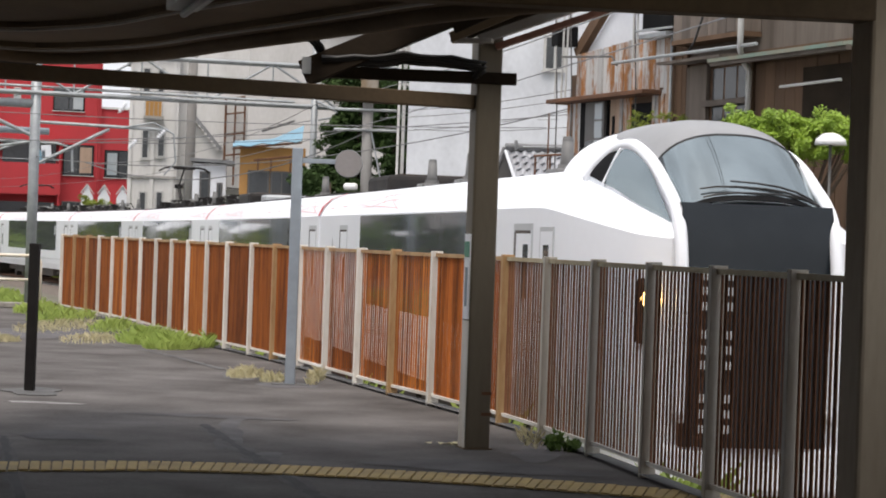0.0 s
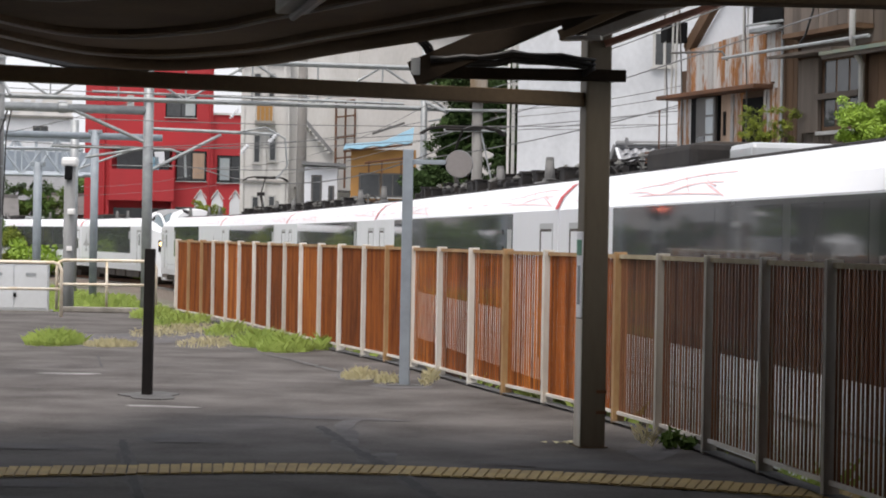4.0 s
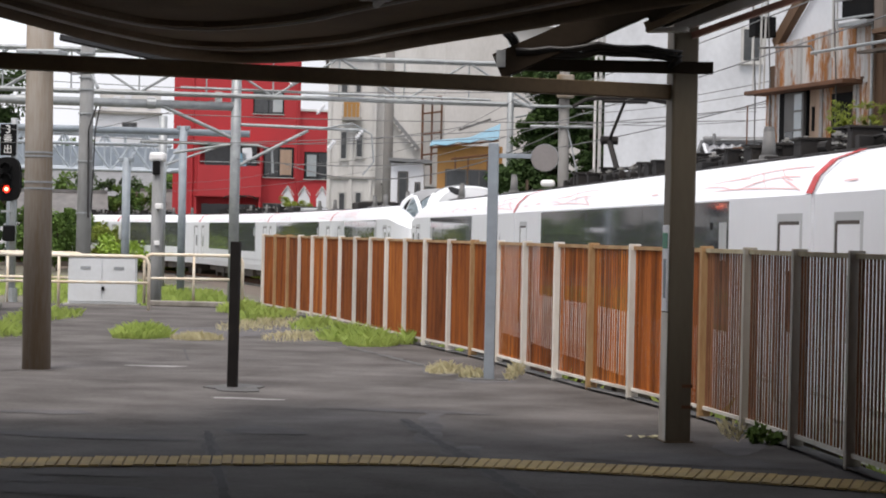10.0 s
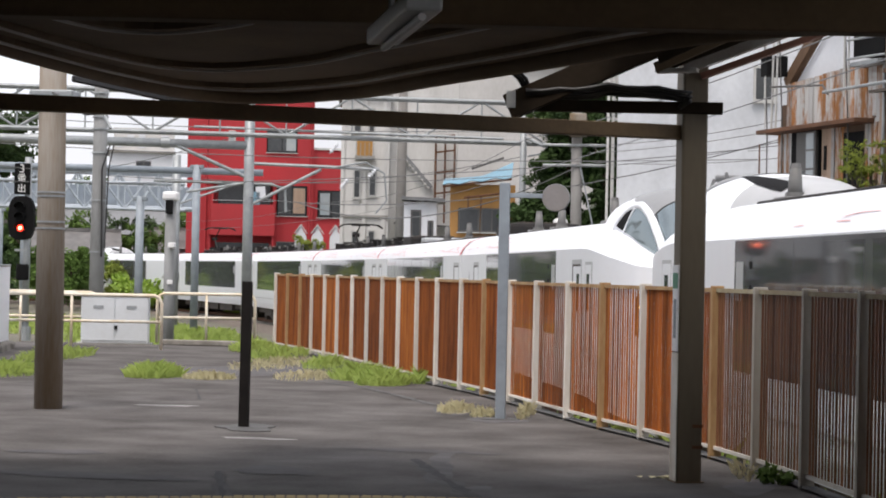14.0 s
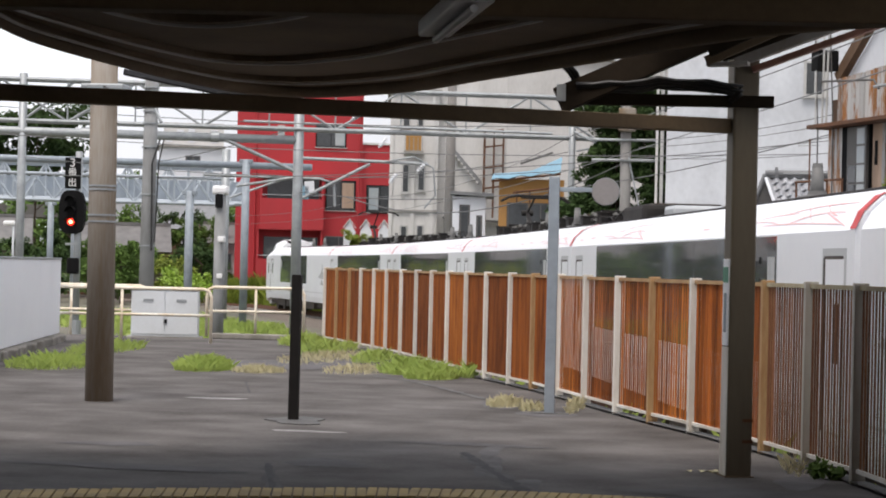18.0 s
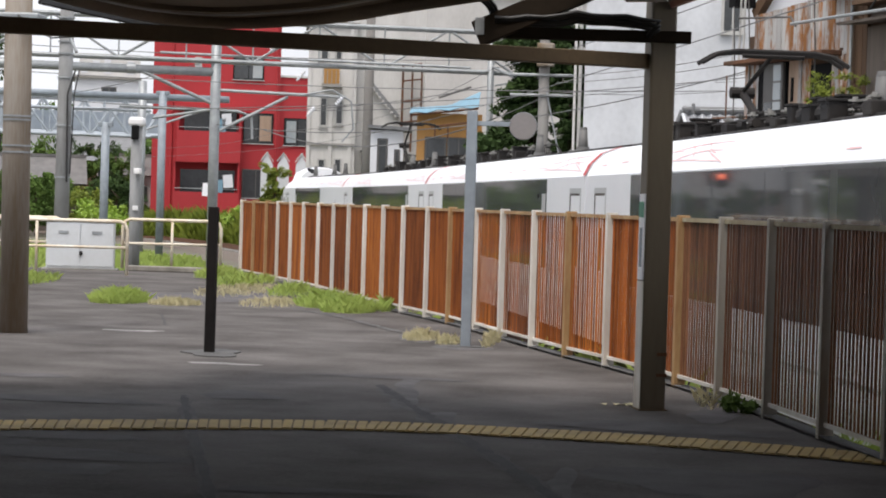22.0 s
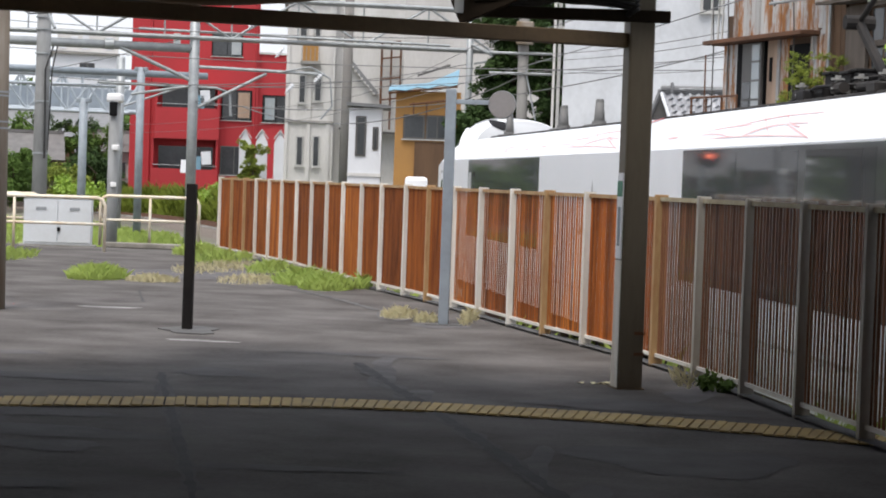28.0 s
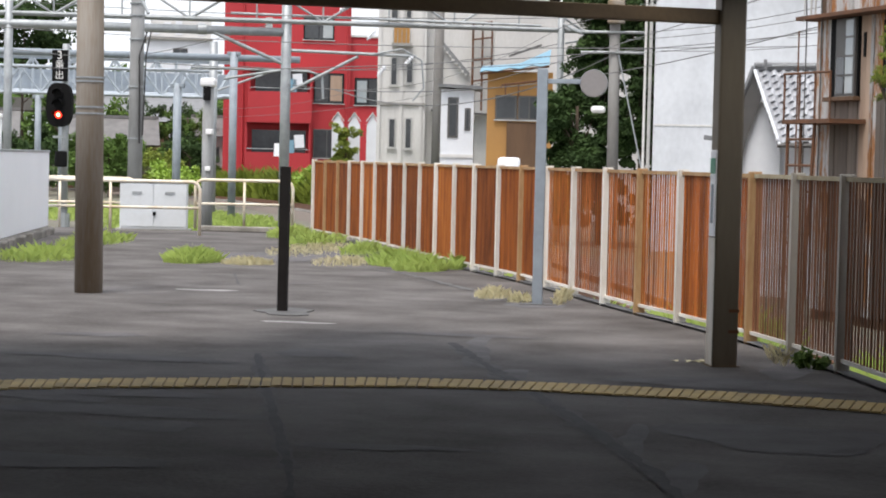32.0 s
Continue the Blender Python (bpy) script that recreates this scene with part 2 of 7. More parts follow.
RED_WALL = mat("red_render", (0.43, 0.028, 0.035), (0.33, 0.025, 0.03), 0.75, scale=0.4, fine=12, amount=0.4, bump=0.1, streak=2)
GREY_WALL = mat("grey_render", (0.68, 0.675, 0.66), (0.47, 0.46, 0.44), 0.85, scale=0.6, fine=10, amount=0.45, bump=0.15, streak=2.5)
WHITE_WALL = mat("white_render", (0.64, 0.665, 0.7), (0.49, 0.51, 0.54), 0.85, scale=0.5, fine=6, amount=0.5, bump=0.08, streak=0.4, sharp=0.35)
PLASTER = mat("white_plaster", (0.72, 0.74, 0.77), (0.58, 0.6, 0.63), 0.85, scale=0.7, fine=10, amount=0.4, bump=0.08)
ORANGE_WALL = mat("ochre_wall", (0.42, 0.22, 0.06), (0.3, 0.16, 0.06), 0.8, scale=0.8, fine=12, amount=0.4, bump=0.1)
AWNING = mat("blue_awning", (0.14, 0.28, 0.37), (0.2, 0.33, 0.41), 0.6, scale=1.5, fine=12, amount=0.4, bump=0.1)
TILE = mat("roof_tile", (0.19, 0.195, 0.2), (0.135, 0.14, 0.145), 0.5, scale=2.5, fine=20, amount=0.5, bump=0.2, spread=0.2)
WOOD_GREY = mat("weathered_boards", (0.17, 0.14, 0.118), (0.085, 0.068, 0.055), 0.9, scale=2.5, fine=25, amount=0.6, bump=0.4, streak=10, spread=0.35)
WOOD_PALE = mat("pale_boards", (0.42, 0.31, 0.23), (0.25, 0.17, 0.12), 0.9, scale=2.5, fine=25, amount=0.5, bump=0.3, streak=8, spread=0.15)
PALE_GREY = mat("pale_grey_render", (0.55, 0.54, 0.525), (0.42, 0.41, 0.395), 0.85, scale=0.5, fine=8, amount=0.5, bump=0.1, streak=1.5)
POLE_PALE = mat("line_pole_concrete", (0.27, 0.278, 0.28), (0.17, 0.172, 0.17), 0.85, scale=2.5, fine=14, amount=0.5, bump=0.2, streak=2)
POLE_GREY = mat("dark_pole_concrete", (0.25, 0.245, 0.235), (0.16, 0.15, 0.14), 0.85, scale=1.5, fine=30, bump=0.2, streak=4)
EAVE_RUST = mat("eave_red_rust", (0.3, 0.13, 0.09), (0.16, 0.08, 0.06), 0.8, scale=4, fine=25, bump=0.2)
WOOD_BROWN = mat("brown_boards", (0.13, 0.075, 0.04), (0.08, 0.045, 0.025), 0.85, scale=2.5, fine=25, amount=0.5, bump=0.25, streak=8, spread=0.15)
TIN_RUST = mat("rusted_tin", (0.43, 0.43, 0.42), (0.27, 0.11, 0.028), 0.75, scale=3.2, fine=26, amount=0.5, bump=0.4, streak=3, spread=0.3, sharp=0.16)
RUST_DEEP = mat("deep_rust", (0.15, 0.062, 0.027), (0.08, 0.04, 0.022), 0.85, scale=3, fine=20, amount=0.5, bump=0.2)
GLASS_DARK = mat("window_glass", (0.03, 0.034, 0.036), (0.07, 0.075, 0.08), 0.08, scale=0.8, fine=5, amount=0.4, bump=0.0)
GLASS_PALE = mat("window_glass_pale", (0.25, 0.3, 0.32), (0.4, 0.42, 0.42), 0.1, scale=0.8, fine=5, amount=0.4, bump=0.0)
FRAME_DARK = mat("window_frame_dark", (0.06, 0.058, 0.055), (0.1, 0.095, 0.09), 0.5, bump=0.03)
FRAME_PALE = mat("window_frame_pale", (0.5, 0.5, 0.48), (0.36, 0.36, 0.35), 0.5, bump=0.03)
BARK = mat("bark", (0.09, 0.065, 0.045), (0.05, 0.036, 0.026), 0.95, scale=4, fine=25, bump=0.5, streak=4)
LEAF_DARK = mat("leaf_dark", (0.022, 0.043, 0.015), (0.048, 0.085, 0.022), 0.7, scale=1.6, fine=12, amount=0.5, bump=0.0, spec=0.15)
LEAF = mat("leaf_mid", (0.095, 0.16, 0.033), (0.05, 0.09, 0.02), 0.7, scale=1.4, fine=12, amount=0.5, bump=0.0, spec=0.15)
LEAF_YELLOW = mat("leaf_yellow_green", (0.21, 0.25, 0.035), (0.1, 0.14, 0.02), 0.6, scale=2.5, fine=12, amount=0.5, bump=0.0, spec=0.2)
LEAF_BRIGHT = mat("leaf_bright", (0.27, 0.4, 0.035), (0.14, 0.24, 0.02), 0.55, scale=2.5, fine=12, amount=0.5, bump=0.0)
GRASS = mat("grass_blade", (0.4, 0.5, 0.12), (0.27, 0.37, 0.08), 0.65, scale=1.2, fine=8, amount=0.5, bump=0.0)
GRASS_DRY = mat("grass_dry", (0.62, 0.55, 0.35), (0.46, 0.43, 0.24), 0.75, scale=1.2, fine=8, amount=0.5, bump=0.0)
SIGNAL_BODY = mat("signal_black", (0.007, 0.007, 0.008), (0.013, 0.013, 0.013), 0.7, bump=0.03, spec=0.06)
STONE = mat("kerb_stone", (0.3, 0.28, 0.25), (0.14, 0.13, 0.11), 0.9, scale=3, fine=30, bump=0.4, spread=0.2)
TUBE = mat("lamp_tube_white", (0.6, 0.63, 0.62), (0.45, 0.47, 0.46), 0.4, bump=0.0)
GLOW_RED = glow("signal_red_light", (1.0, 0.04, 0.02), 1.5)
GLOW_CORE = glow("signal_red_core", (1.0, 0.28, 0.13), 9.0)
GLOW_WARM = glow("headlight_warm", (1.0, 0.62, 0.2), 6.0)
MIRROR_GREY = mat("mirror_back_grey", (0.27, 0.25, 0.245), (0.2, 0.19, 0.185), 0.6, bump=0.02)
FRONT_DARK = mat("front_dark_panel", (0.012, 0.016, 0.02), (0.02, 0.025, 0.03), 0.18, scale=0.8, fine=6, amount=0.4, bump=0.0, spec=0.3)
SCREEN_EDGE = mat("screen_edge_glass", (0.02, 0.026, 0.03), (0.035, 0.042, 0.046), 0.06, scale=0.8, fine=4, amount=0.4, bump=0.0, spec=0.5)
COATED = mat("coated_glass", (0.035, 0.042, 0.046), (0.05, 0.058, 0.062), 0.05, scale=0.8, fine=4, amount=0.4, bump=0.0)
COATED.node_tree.nodes["Principled BSDF"].inputs["IOR"].default_value = 3.7
COATED.node_tree.nodes["Principled BSDF"].inputs["Specular Tint"].default_value = (0.84, 0.97, 1.0, 1)


# ---- mesh tools ----
def part(name, bm, material, parent=None, label="", smooth=False):
    me = bpy.data.meshes.new(name)
    bm.normal_update()
    bm.to_mesh(me)
    bm.free()
    me.materials.append(material)
    if smooth:
        me.polygons.foreach_set("use_smooth", [True] * len(me.polygons))
    ob = new(name, me)
    ob.parent = parent
    if label:
        ob["label"] = label
    return ob


def thing(name, label, category, m=None, group="", kind=""):
    ob = new(name)
    if m is not None:
        ob.matrix_basis = m
    return tagged(ob, label, category, group, kind)


def box(bm, x0, x1, y0, y1, z0, z1, m=None, bevel=0.0):
    vs = [bm.verts.new((x, y, z)) for z in (z0, z1) for y in (y0, y1) for x in (x0, x1)]
    fs = [bm.faces.new([vs[i] for i in q]) for q in ((0, 2, 3, 1), (4, 5, 7, 6), (0, 1, 5, 4), (2, 6, 7, 3), (0, 4, 6, 2), (1, 3, 7, 5))]
    if m is not None:
        bmesh.ops.transform(bm, matrix=m, verts=vs)
    if bevel:
        es = list({e for f in fs for e in f.edges})
        bmesh.ops.bevel(bm, geom=es, offset=bevel, segments=2, affect="EDGES", profile=0.5)
    return bm


def boxed(x0, x1, y0, y1, z0, z1, m=None, bevel=0.0):
    return box(bmesh.new(), x0, x1, y0, y1, z0, z1, m, bevel)


def tube(bm, pts, r, n=8, r2=None):
    """A round bar along pts, tapering from r to r2."""
    pts = [Vector(p) for p in pts]
    r2 = r if r2 is None else r2
    rings, side = [], None
    for i, p in enumerate(pts):
        d = (pts[min(i + 1, len(pts) - 1)] - pts[max(i - 1, 0)]).normalized()
        a = side if side is not None else d.orthogonal()
        a = (a - d * a.dot(d)).normalized()
        side = a
        b = d.cross(a)
        rr = r + (r2 - r) * i / (len(pts) - 1)
        rings.append([bm.verts.new(p + rr * (math.cos(k * math.tau / n) * a + math.sin(k * math.tau / n) * b)) for k in range(n)])
    for u, v in zip(rings, rings[1:]):
        for k in range(n):
            bm.faces.new((u[k], u[(k + 1) % n], v[(k + 1) % n], v[k]))
    bm.faces.new(rings[0][::-1])
    bm.faces.new(rings[-1])
    return bm


def tubed(pts, r, n=8, r2=None):
    return tube(bmesh.new(), pts, r, n, r2)


def loft(bm, rows, closed=False, caps=False):
    """Skin through rows of equally many points."""
    vs = [[bm.verts.new(p) for p in row] for row in rows]
    n = len(rows[0])
    for a, b in zip(vs, vs[1:]):
        for k in range(n if closed else n - 1):
            bm.faces.new((a[k], a[(k + 1) % n], b[(k + 1) % n], b[k]))
    if caps:
        bm.faces.new(vs[0][::-1])
        bm.faces.new(vs[-1])
    return bm


def prism(bm, outline, z0, z1):
    """A slab over a plan outline (counter-clockwise)."""
    lo = [bm.verts.new((x, y, z0)) for x, y in outline]
    hi = [bm.verts.new((x, y, z1)) for x, y in outline]
    n = len(lo)
    bm.faces.new(lo[::-1])
    bm.faces.new(hi)
    for k in range(n):
        bm.faces.new((lo[k], lo[(k + 1) % n], hi[(k + 1) % n], hi[k]))
    return bm


def smooth_line(ctrl, step):
    """Even steps along a Catmull-Rom curve through ctrl: (x, y, heading)."""
    c = [Vector(p) for p in ctrl]
    c = [2 * c[0] - c[1]] + c + [2 * c[-1] - c[-2]]
    dense = []
    for i in range(1, len(c) - 2):
        for k in range(40):
            u = k / 40
            a, b, d, e = c[i - 1], c[i], c[i + 1], c[i + 2]
            dense.append(0.5 * (2 * b + (d - a) * u + (2 * a - 5 * b + 4 * d - e) * u * u + (3 * b - a - 3 * d + e) * u ** 3))
    dense.append(c[-2])
    out, left = [], 0.0
    for p, q in zip(dense, dense[1:]):
        d = (q - p).length
        while left <= d:
            w = p + (q - p) * (left / d)
            out.append((w.x, w.y, math.atan2(q.y - p.y, q.x - p.x)))
            left += step
        left -= d
    return out


def leaves(bm, centre, radius, count, size, rnd, flat=1.0, hollow=0.45):
    """A loose clump of small bent leaves."""
    c = Vector(centre)
    for _ in range(count):
        d = Vector((rnd.gauss(0, 1), rnd.gauss(0, 1), rnd.gauss(0, 1))).normalized()
        p = c + Vector((d.x, d.y, d.z * flat)) * radius * (hollow + (1 - hollow) * rnd.random() ** 0.5)
        a = Vector((rnd.gauss(0, 1), rnd.gauss(0, 1), rnd.gauss(0, 1))).normalized()
        b = a.orthogonal().normalized()
        s = size * rnd.uniform(0.6, 1.4)
        v = [bm.verts.new(p + q) for q in (-a * s, b * s * 0.45, a * s, -b * s * 0.45)]
        bm.faces.new(v)


# ---- plan ----
RAIL = -1.1
END_Y = 40.4  # far end of the platform
FENCE = [(3.0, -34.5), (2.9, -6), (2.85, 6.0), (2.62, 8.4), (2.34, 10.2), (2.0, 11.75), (1.72, 12.95), (1.45, 14.15), (1.17, 15.45), (0.88, 16.62), (0.59, 17.7),
         (-0.05, 19.67), (-0.47, 20.8), (-1.27, 23.27), (-2.1, 25.85), (-3.1, 28.45), (-4.25, 31.6), (-5.4, 34.95), (-7.52, 40.2)]


def track_table():
    """Near side of the train every half metre: s, x, y, heading."""
    rows, x, y = {}, 1.567, 20.303

    def heading(s):
        u = min(max(s, -20.0), 135.0) / 100
        h = -0.196 - 0.08 * u + 0.002 * u * u - 0.144 * u ** 3
        if s > 135:
            h += (s - 135) * -0.0089 * 0.75
        return h
    px, py = x, y
    for i in range(0, 761):
        rows[i] = (px, py, heading(i / 2))
        h = heading(i / 2 + 0.25)
        px, py = px + 0.5 * math.sin(h), py + 0.5 * math.cos(h)
    px, py = x, y
    for i in range(0, -641, -1):
        rows[i] = (px, py, heading(i / 2))
        h = heading(i / 2 - 0.25)
        px, py = px - 0.5 * math.sin(h), py - 0.5 * math.cos(h)
    return rows


TRACK = track_table()


def track(s, off=1.473):
    """Place and heading at s along the line, off metres beyond the train's near side."""
    i = math.floor(s * 2)
    u = s * 2 - i
    a, b = TRACK[i], TRACK[i + 1]
    x, y, h = (a[k] + (b[k] - a[k]) * u for k in range(3))
    return x + off * math.cos(h), y - off * math.sin(h), h


# ---- ground, platform, line ----
bm = bmesh.new()
S = 2600
vs = [bm.verts.new(p) for p in ((-S, -S, -1.4), (S, -S, -1.4), (S, S, -1.4), (-S, S, -1.4))]
bm.faces.new(vs)
tagged(part("ground", bm, SOIL), "dry soil and weeds beside the railway", "ground", kind="structure")

fence_line = smooth_line(FENCE, 0.5)
plat = [(-13.2, -34.5), (3.0, -34.5)] + [(x + 0.12, y) for x, y, h in fence_line[2::4]] + [(-7.5, END_Y), (-12.9, END_Y), (-10.75, 29.7), (-10.4, 24.0), (-13.2, 14.0)]
platform = tagged(part("platform", prism(bmesh.new(), plat, -1.45, 0.0), ASPHALT), "worn dark asphalt platform floor", "platform", kind="structure")


def flat(name, outline, material, z, label="", parent=platform):
    bm = bmesh.new()
    bm.faces.new([bm.verts.new((x, y, z)) for x, y in outline])
    return part(name, bm, material, parent, label)


def blotch(cx, cy, rx, ry, seed, n=18):
    r = random.Random(seed)
    ph = [r.uniform(0, 6.28) for _ in range(3)]
    out = []
    for k in range(n):
        a = k * math.tau / n
        w = 1 + 0.18 * math.sin(2 * a + ph[0]) + 0.14 * math.sin(3 * a + ph[1]) + 0.1 * math.sin(5 * a + ph[2])
        out.append((cx + rx * w * math.cos(a), cy + ry * w * math.sin(a)))
    return out


def ribbon(line, w, z, wob=0.0, seed=1):
    """A thin uneven strip along a line on the floor."""
    r = random.Random(seed)
    bm = bmesh.new()
    rows = []
    for i, (x, y, h) in enumerate(line):
        ww = w * (1 + wob * r.uniform(-1, 1))
        o = wob * 0.5 * w * r.uniform(-1, 1)
        nx, ny = -math.sin(h), math.cos(h)
        rows.append([(x + nx * (ww + o), y + ny * (ww + o), z), (x - nx * (ww - o), y - ny * (ww - o), z)])
    return loft(bm, rows)


# rails, sleepers and ballast of the line that the train runs on
bm = bmesh.new()
loft(bm, [[(*track(s, o)[:2], z) for o, z in ((-1.6, -1.39), (-0.55, RAIL - 0.2), (3.5, RAIL - 0.2), (4.6, -1.39))] for s in range(-120, 330, 3)])
tagged(part("track_bed", bm, BALLAST), "brown ballast bed under the railway line", "ballast", kind="structure")
for o in (0.94, 2.006):
    bm = bmesh.new()
    loft(bm, [[(*track(s, o + u)[:2], z) for u, z in ((-0.035, RAIL - 0.15), (-0.035, RAIL), (0.035, RAIL), (0.035, RAIL - 0.15))] for s in range(-120, 330, 3)])
    tagged(part("rail", bm, RUST_DEEP), "rusty steel running rail", "rail", kind="structure")
bm = bmesh.new()
for k in range(-40, 280):
    x, y, h = track(k * 0.75)
    box(bm, -1.15, 1.15, -0.11, 0.11, -0.14, 0.0, Matrix.Translation((x, y, RAIL - 0.14)) @ Matrix.Rotation(-h, 4, "Z"))
tagged(part("sleepers", bm, CONCRETE), "concrete sleepers in the ballast", "sleepers", kind="stuff")

part("end_kerb", boxed(-9.9, -7.4, END_Y - 0.2, END_Y + 0.04, 0.0, 0.11, None, 0.02), STONE, platform, "mossy stone kerb at the platform end")

# ---- tactile strip ----
tact = thing("tactile_paving", "faded yellow ribbed tactile strip laid in a curve", "tactile paving", kind="structure")
bm = bmesh.new()
for k in range(4):
    u = -0.108 + k * 0.072
    box(bm, u - 0.0295, u + 0.0295, -0.25, 0.25, 0.006, 0.016)
tile_me = None
strip_line = [(-7.6, 10.6), (-6.0, 11.75), (-4.42, 12.72), (-3.05, 13.32), (-1.65, 13.74), (-0.05, 13.62), (1.3, 13.2), (1.9, 12.9)]
part("tactile_base", ribbon(smooth_line(strip_line, 0.2), 0.27, 0.006), TACTILE_DIRT, tact, "dirty base of the tactile strip")
for x, y, h in smooth_line(strip_line, 0.288):
    if tile_me is None:
        ob = part("tactile_block", bm, YELLOW, tact)
        tile_me = ob.data
    else:
        ob = new("tactile_block", tile_me)
        ob.parent = tact
    ob.matrix_basis = Matrix.Translation((x, y, 0.0)) @ Matrix.Rotation(h * 0.5, 4, "Z")

# ---- canopy ----
EDGE = [(-10.2, 5.0), (-5.9, 7.0), (-4.5, 9.5), (-4.36, 11.9), (-4.42, 13.0), (-4.32, 14.3), (-4.15, 15.6), (-3.84, 16.75), (-3.36, 17.05), (-2.95, 16.85),
        (-2.3, 16.25), (-1.7, 15.3), (-1.0, 14.25), (-0.55, 13.55), (-0.05, 12.75), (0.6, 12.0), (2.0, 11.2), (2.7, 10.8)]
edge = smooth_line(EDGE, 0.3)
canopy = thing("platform_canopy", "dark brown steel platform canopy with a rounded end", "canopy", kind="structure")
bm = bmesh.new()
# outline runs on behind and left of the view to hold back skylight
outline = [(-13.0, -34.0), (2.7, -34.0)] + [(x, y) for x, y, h in edge[::-1]] + [(-13.0, 3.0)]
prism(bm, outline, 3.05, 3.12)
part("roof_sheet", bm, CANOPY_DARK, canopy)
# unseen slabs added above the view to shade posts, fence and floor
part("unseen_upper_roof", boxed(-3.0, 3.3, -34.0, 14.7, 3.9, 4.0), CANOPY_DARK, canopy, "high dark roof over the posts, added above the view for shade")
# left slab is sized only to darken the floor below it
part("unseen_upper_roof", boxed(-13.0, -3.01, -34.0, 14.4, 3.9, 4.0), CANOPY_DARK, canopy)


def inward(f, z, drop=0.0):
    """The canopy's edge line drawn in towards a point under its middle."""
    return [(-2.6 + (x + 2.6) * f, 5.0 + (y - 5.0) * f, z) for x, y, h in edge]


part("edge_gutter", tubed(inward(0.996, 3.03), 0.07, 8), CANOPY_DARK, canopy, smooth=True)
for f, z, r, d in ((0.93, 3.01, 0.03, 0.05), (0.8, 3.01, 0.03, 0.05), (0.6, 3.0, 0.035, 0.06)):
    line = inward(f, z)[5:-6]
    # pale grey tube draws the highlight along the purlin's lower edge
    part("purlin_highlight", tubed(line, r * 0.5, 6), SHEET_GREY, canopy, smooth=True)
    back_line = inward(f - 0.012, z)[5:-6]
    part("purlin", loft(bmesh.new(), [[(*p[:2], z), (*p[:2], z + d), (*q[:2], z + d), (*q[:2], z)] for p, q in zip(line, back_line)], True, True), CANOPY_DARK, canopy)


def beam(name, a, b, w, h, material, parent, bevel=0.008):
    """A straight bar from a to b."""
    a, b = Vector(a), Vector(b)
    d = b - a
    q = d.to_track_quat("Y", "Z").to_matrix().to_4x4()
    return part(name, boxed(-w / 2, w / 2, 0, d.length, -h / 2, h / 2, Matrix.Translation(a) @ q, bevel), material, parent)


def canopy_post(x, y, top, paint=CANOPY_POST):
    th = thing("canopy_post", "dull brown painted steel canopy post standing on the asphalt", "post", pose(x, y, 0, 0, 0, 15), group="canopy posts")
    part("shaft", boxed(-0.1, 0.1, -0.1, 0.1, 0, top, None, 0.018), paint, th)
    part("base_plate", boxed(-0.115, 0.115, -0.115, 0.115, 0, 0.01, None, 0.003), CANOPY_BEAM, th)
    for z in (0.26, 0.42):
        part("strap", boxed(0.02, 0.104, -0.104, 0.0, z, z + 0.025), RUST_DEEP, th, "rusted steel strap")
    return th


th = canopy_post(0.27, 15.76, 3.46)
# brightness of the post's sky-lit left face, put in as a white plate
part("pale_face", boxed(-0.106, -0.1, -0.095, 0.08, 0.012, 0.99, None, 0.002), POST_WHITE, th, "white plate standing for the sky-lit left face")
pl = part("post_sign", boxed(-0.112, -0.1, -0.09, 0.06, 1.0, 1.66, None, 0.003), WHITE, th, "narrow white and green post sign")
part("sign_band", boxed(-0.114, -0.112, -0.085, 0.055, 1.48, 1.6), mat("sign_green", (0.03, 0.22, 0.12), (0.04, 0.26, 0.15), 0.5, bump=0), pl)
part("sign_mark", boxed(-0.114, -0.112, -0.05, 0.02, 1.1, 1.4), GALV_BLUE, pl)
canopy_post(1.86, 8.85, 3.9, POST_BROWN)["label"] = "brown painted steel canopy post beside the fence"
beam("tie_beam", (0.2, 15.76, 2.68), (-6.6, 12.4, 2.66), 0.12, 0.11, CANOPY_BEAM, canopy)
beam("tie_beam", (1.8, 8.8, 2.67), (-4.0, 8.2, 2.67), 0.14, 0.14, CANOPY_BEAM, canopy)
# bracket, rafter and some eave sheets carry their shade in the near-black colour
beam("bracket_arm", (-1.0, 15.68, 2.87), (0.5, 15.66, 2.86), 0.09, 0.09, SHADE_DARK, canopy)
beam("rafter", (-1.14, 15.62, 2.845), (0.75, 15.52, 3.68), 0.12, 0.2, SHADE_DARK, canopy)
# near-black board added to fill the shaded space right of the rafter
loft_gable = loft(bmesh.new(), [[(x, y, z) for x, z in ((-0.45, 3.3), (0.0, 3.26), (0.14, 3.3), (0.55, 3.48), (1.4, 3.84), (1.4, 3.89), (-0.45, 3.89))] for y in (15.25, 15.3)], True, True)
part("eave_shade_board", loft_gable, SHADE_DARK, canopy, "near-black board standing for the shade under the eave")
for x0, z0, x1, z1, h, y, mt in ((0.33, 3.1, 1.42, 3.5, 0.045, 15.62, EAVE_RUST), (0.2, 3.15, 1.4, 3.6, 0.08, 15.56, SHEET_GREY), (0.1, 3.17, 1.3, 3.63, 0.05, 15.5, SHADE_DARK),
                                  (-0.02, 3.14, 1.2, 3.69, 0.075, 15.44, CANOPY_DARK), (0.0, 3.2, 1.1, 3.72, 0.07, 15.38, SHADE_DARK), (-0.01, 3.125, 0.3, 3.13, 0.03, 15.5, SHEET_GREY)):
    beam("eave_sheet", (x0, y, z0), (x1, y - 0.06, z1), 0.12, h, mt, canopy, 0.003)
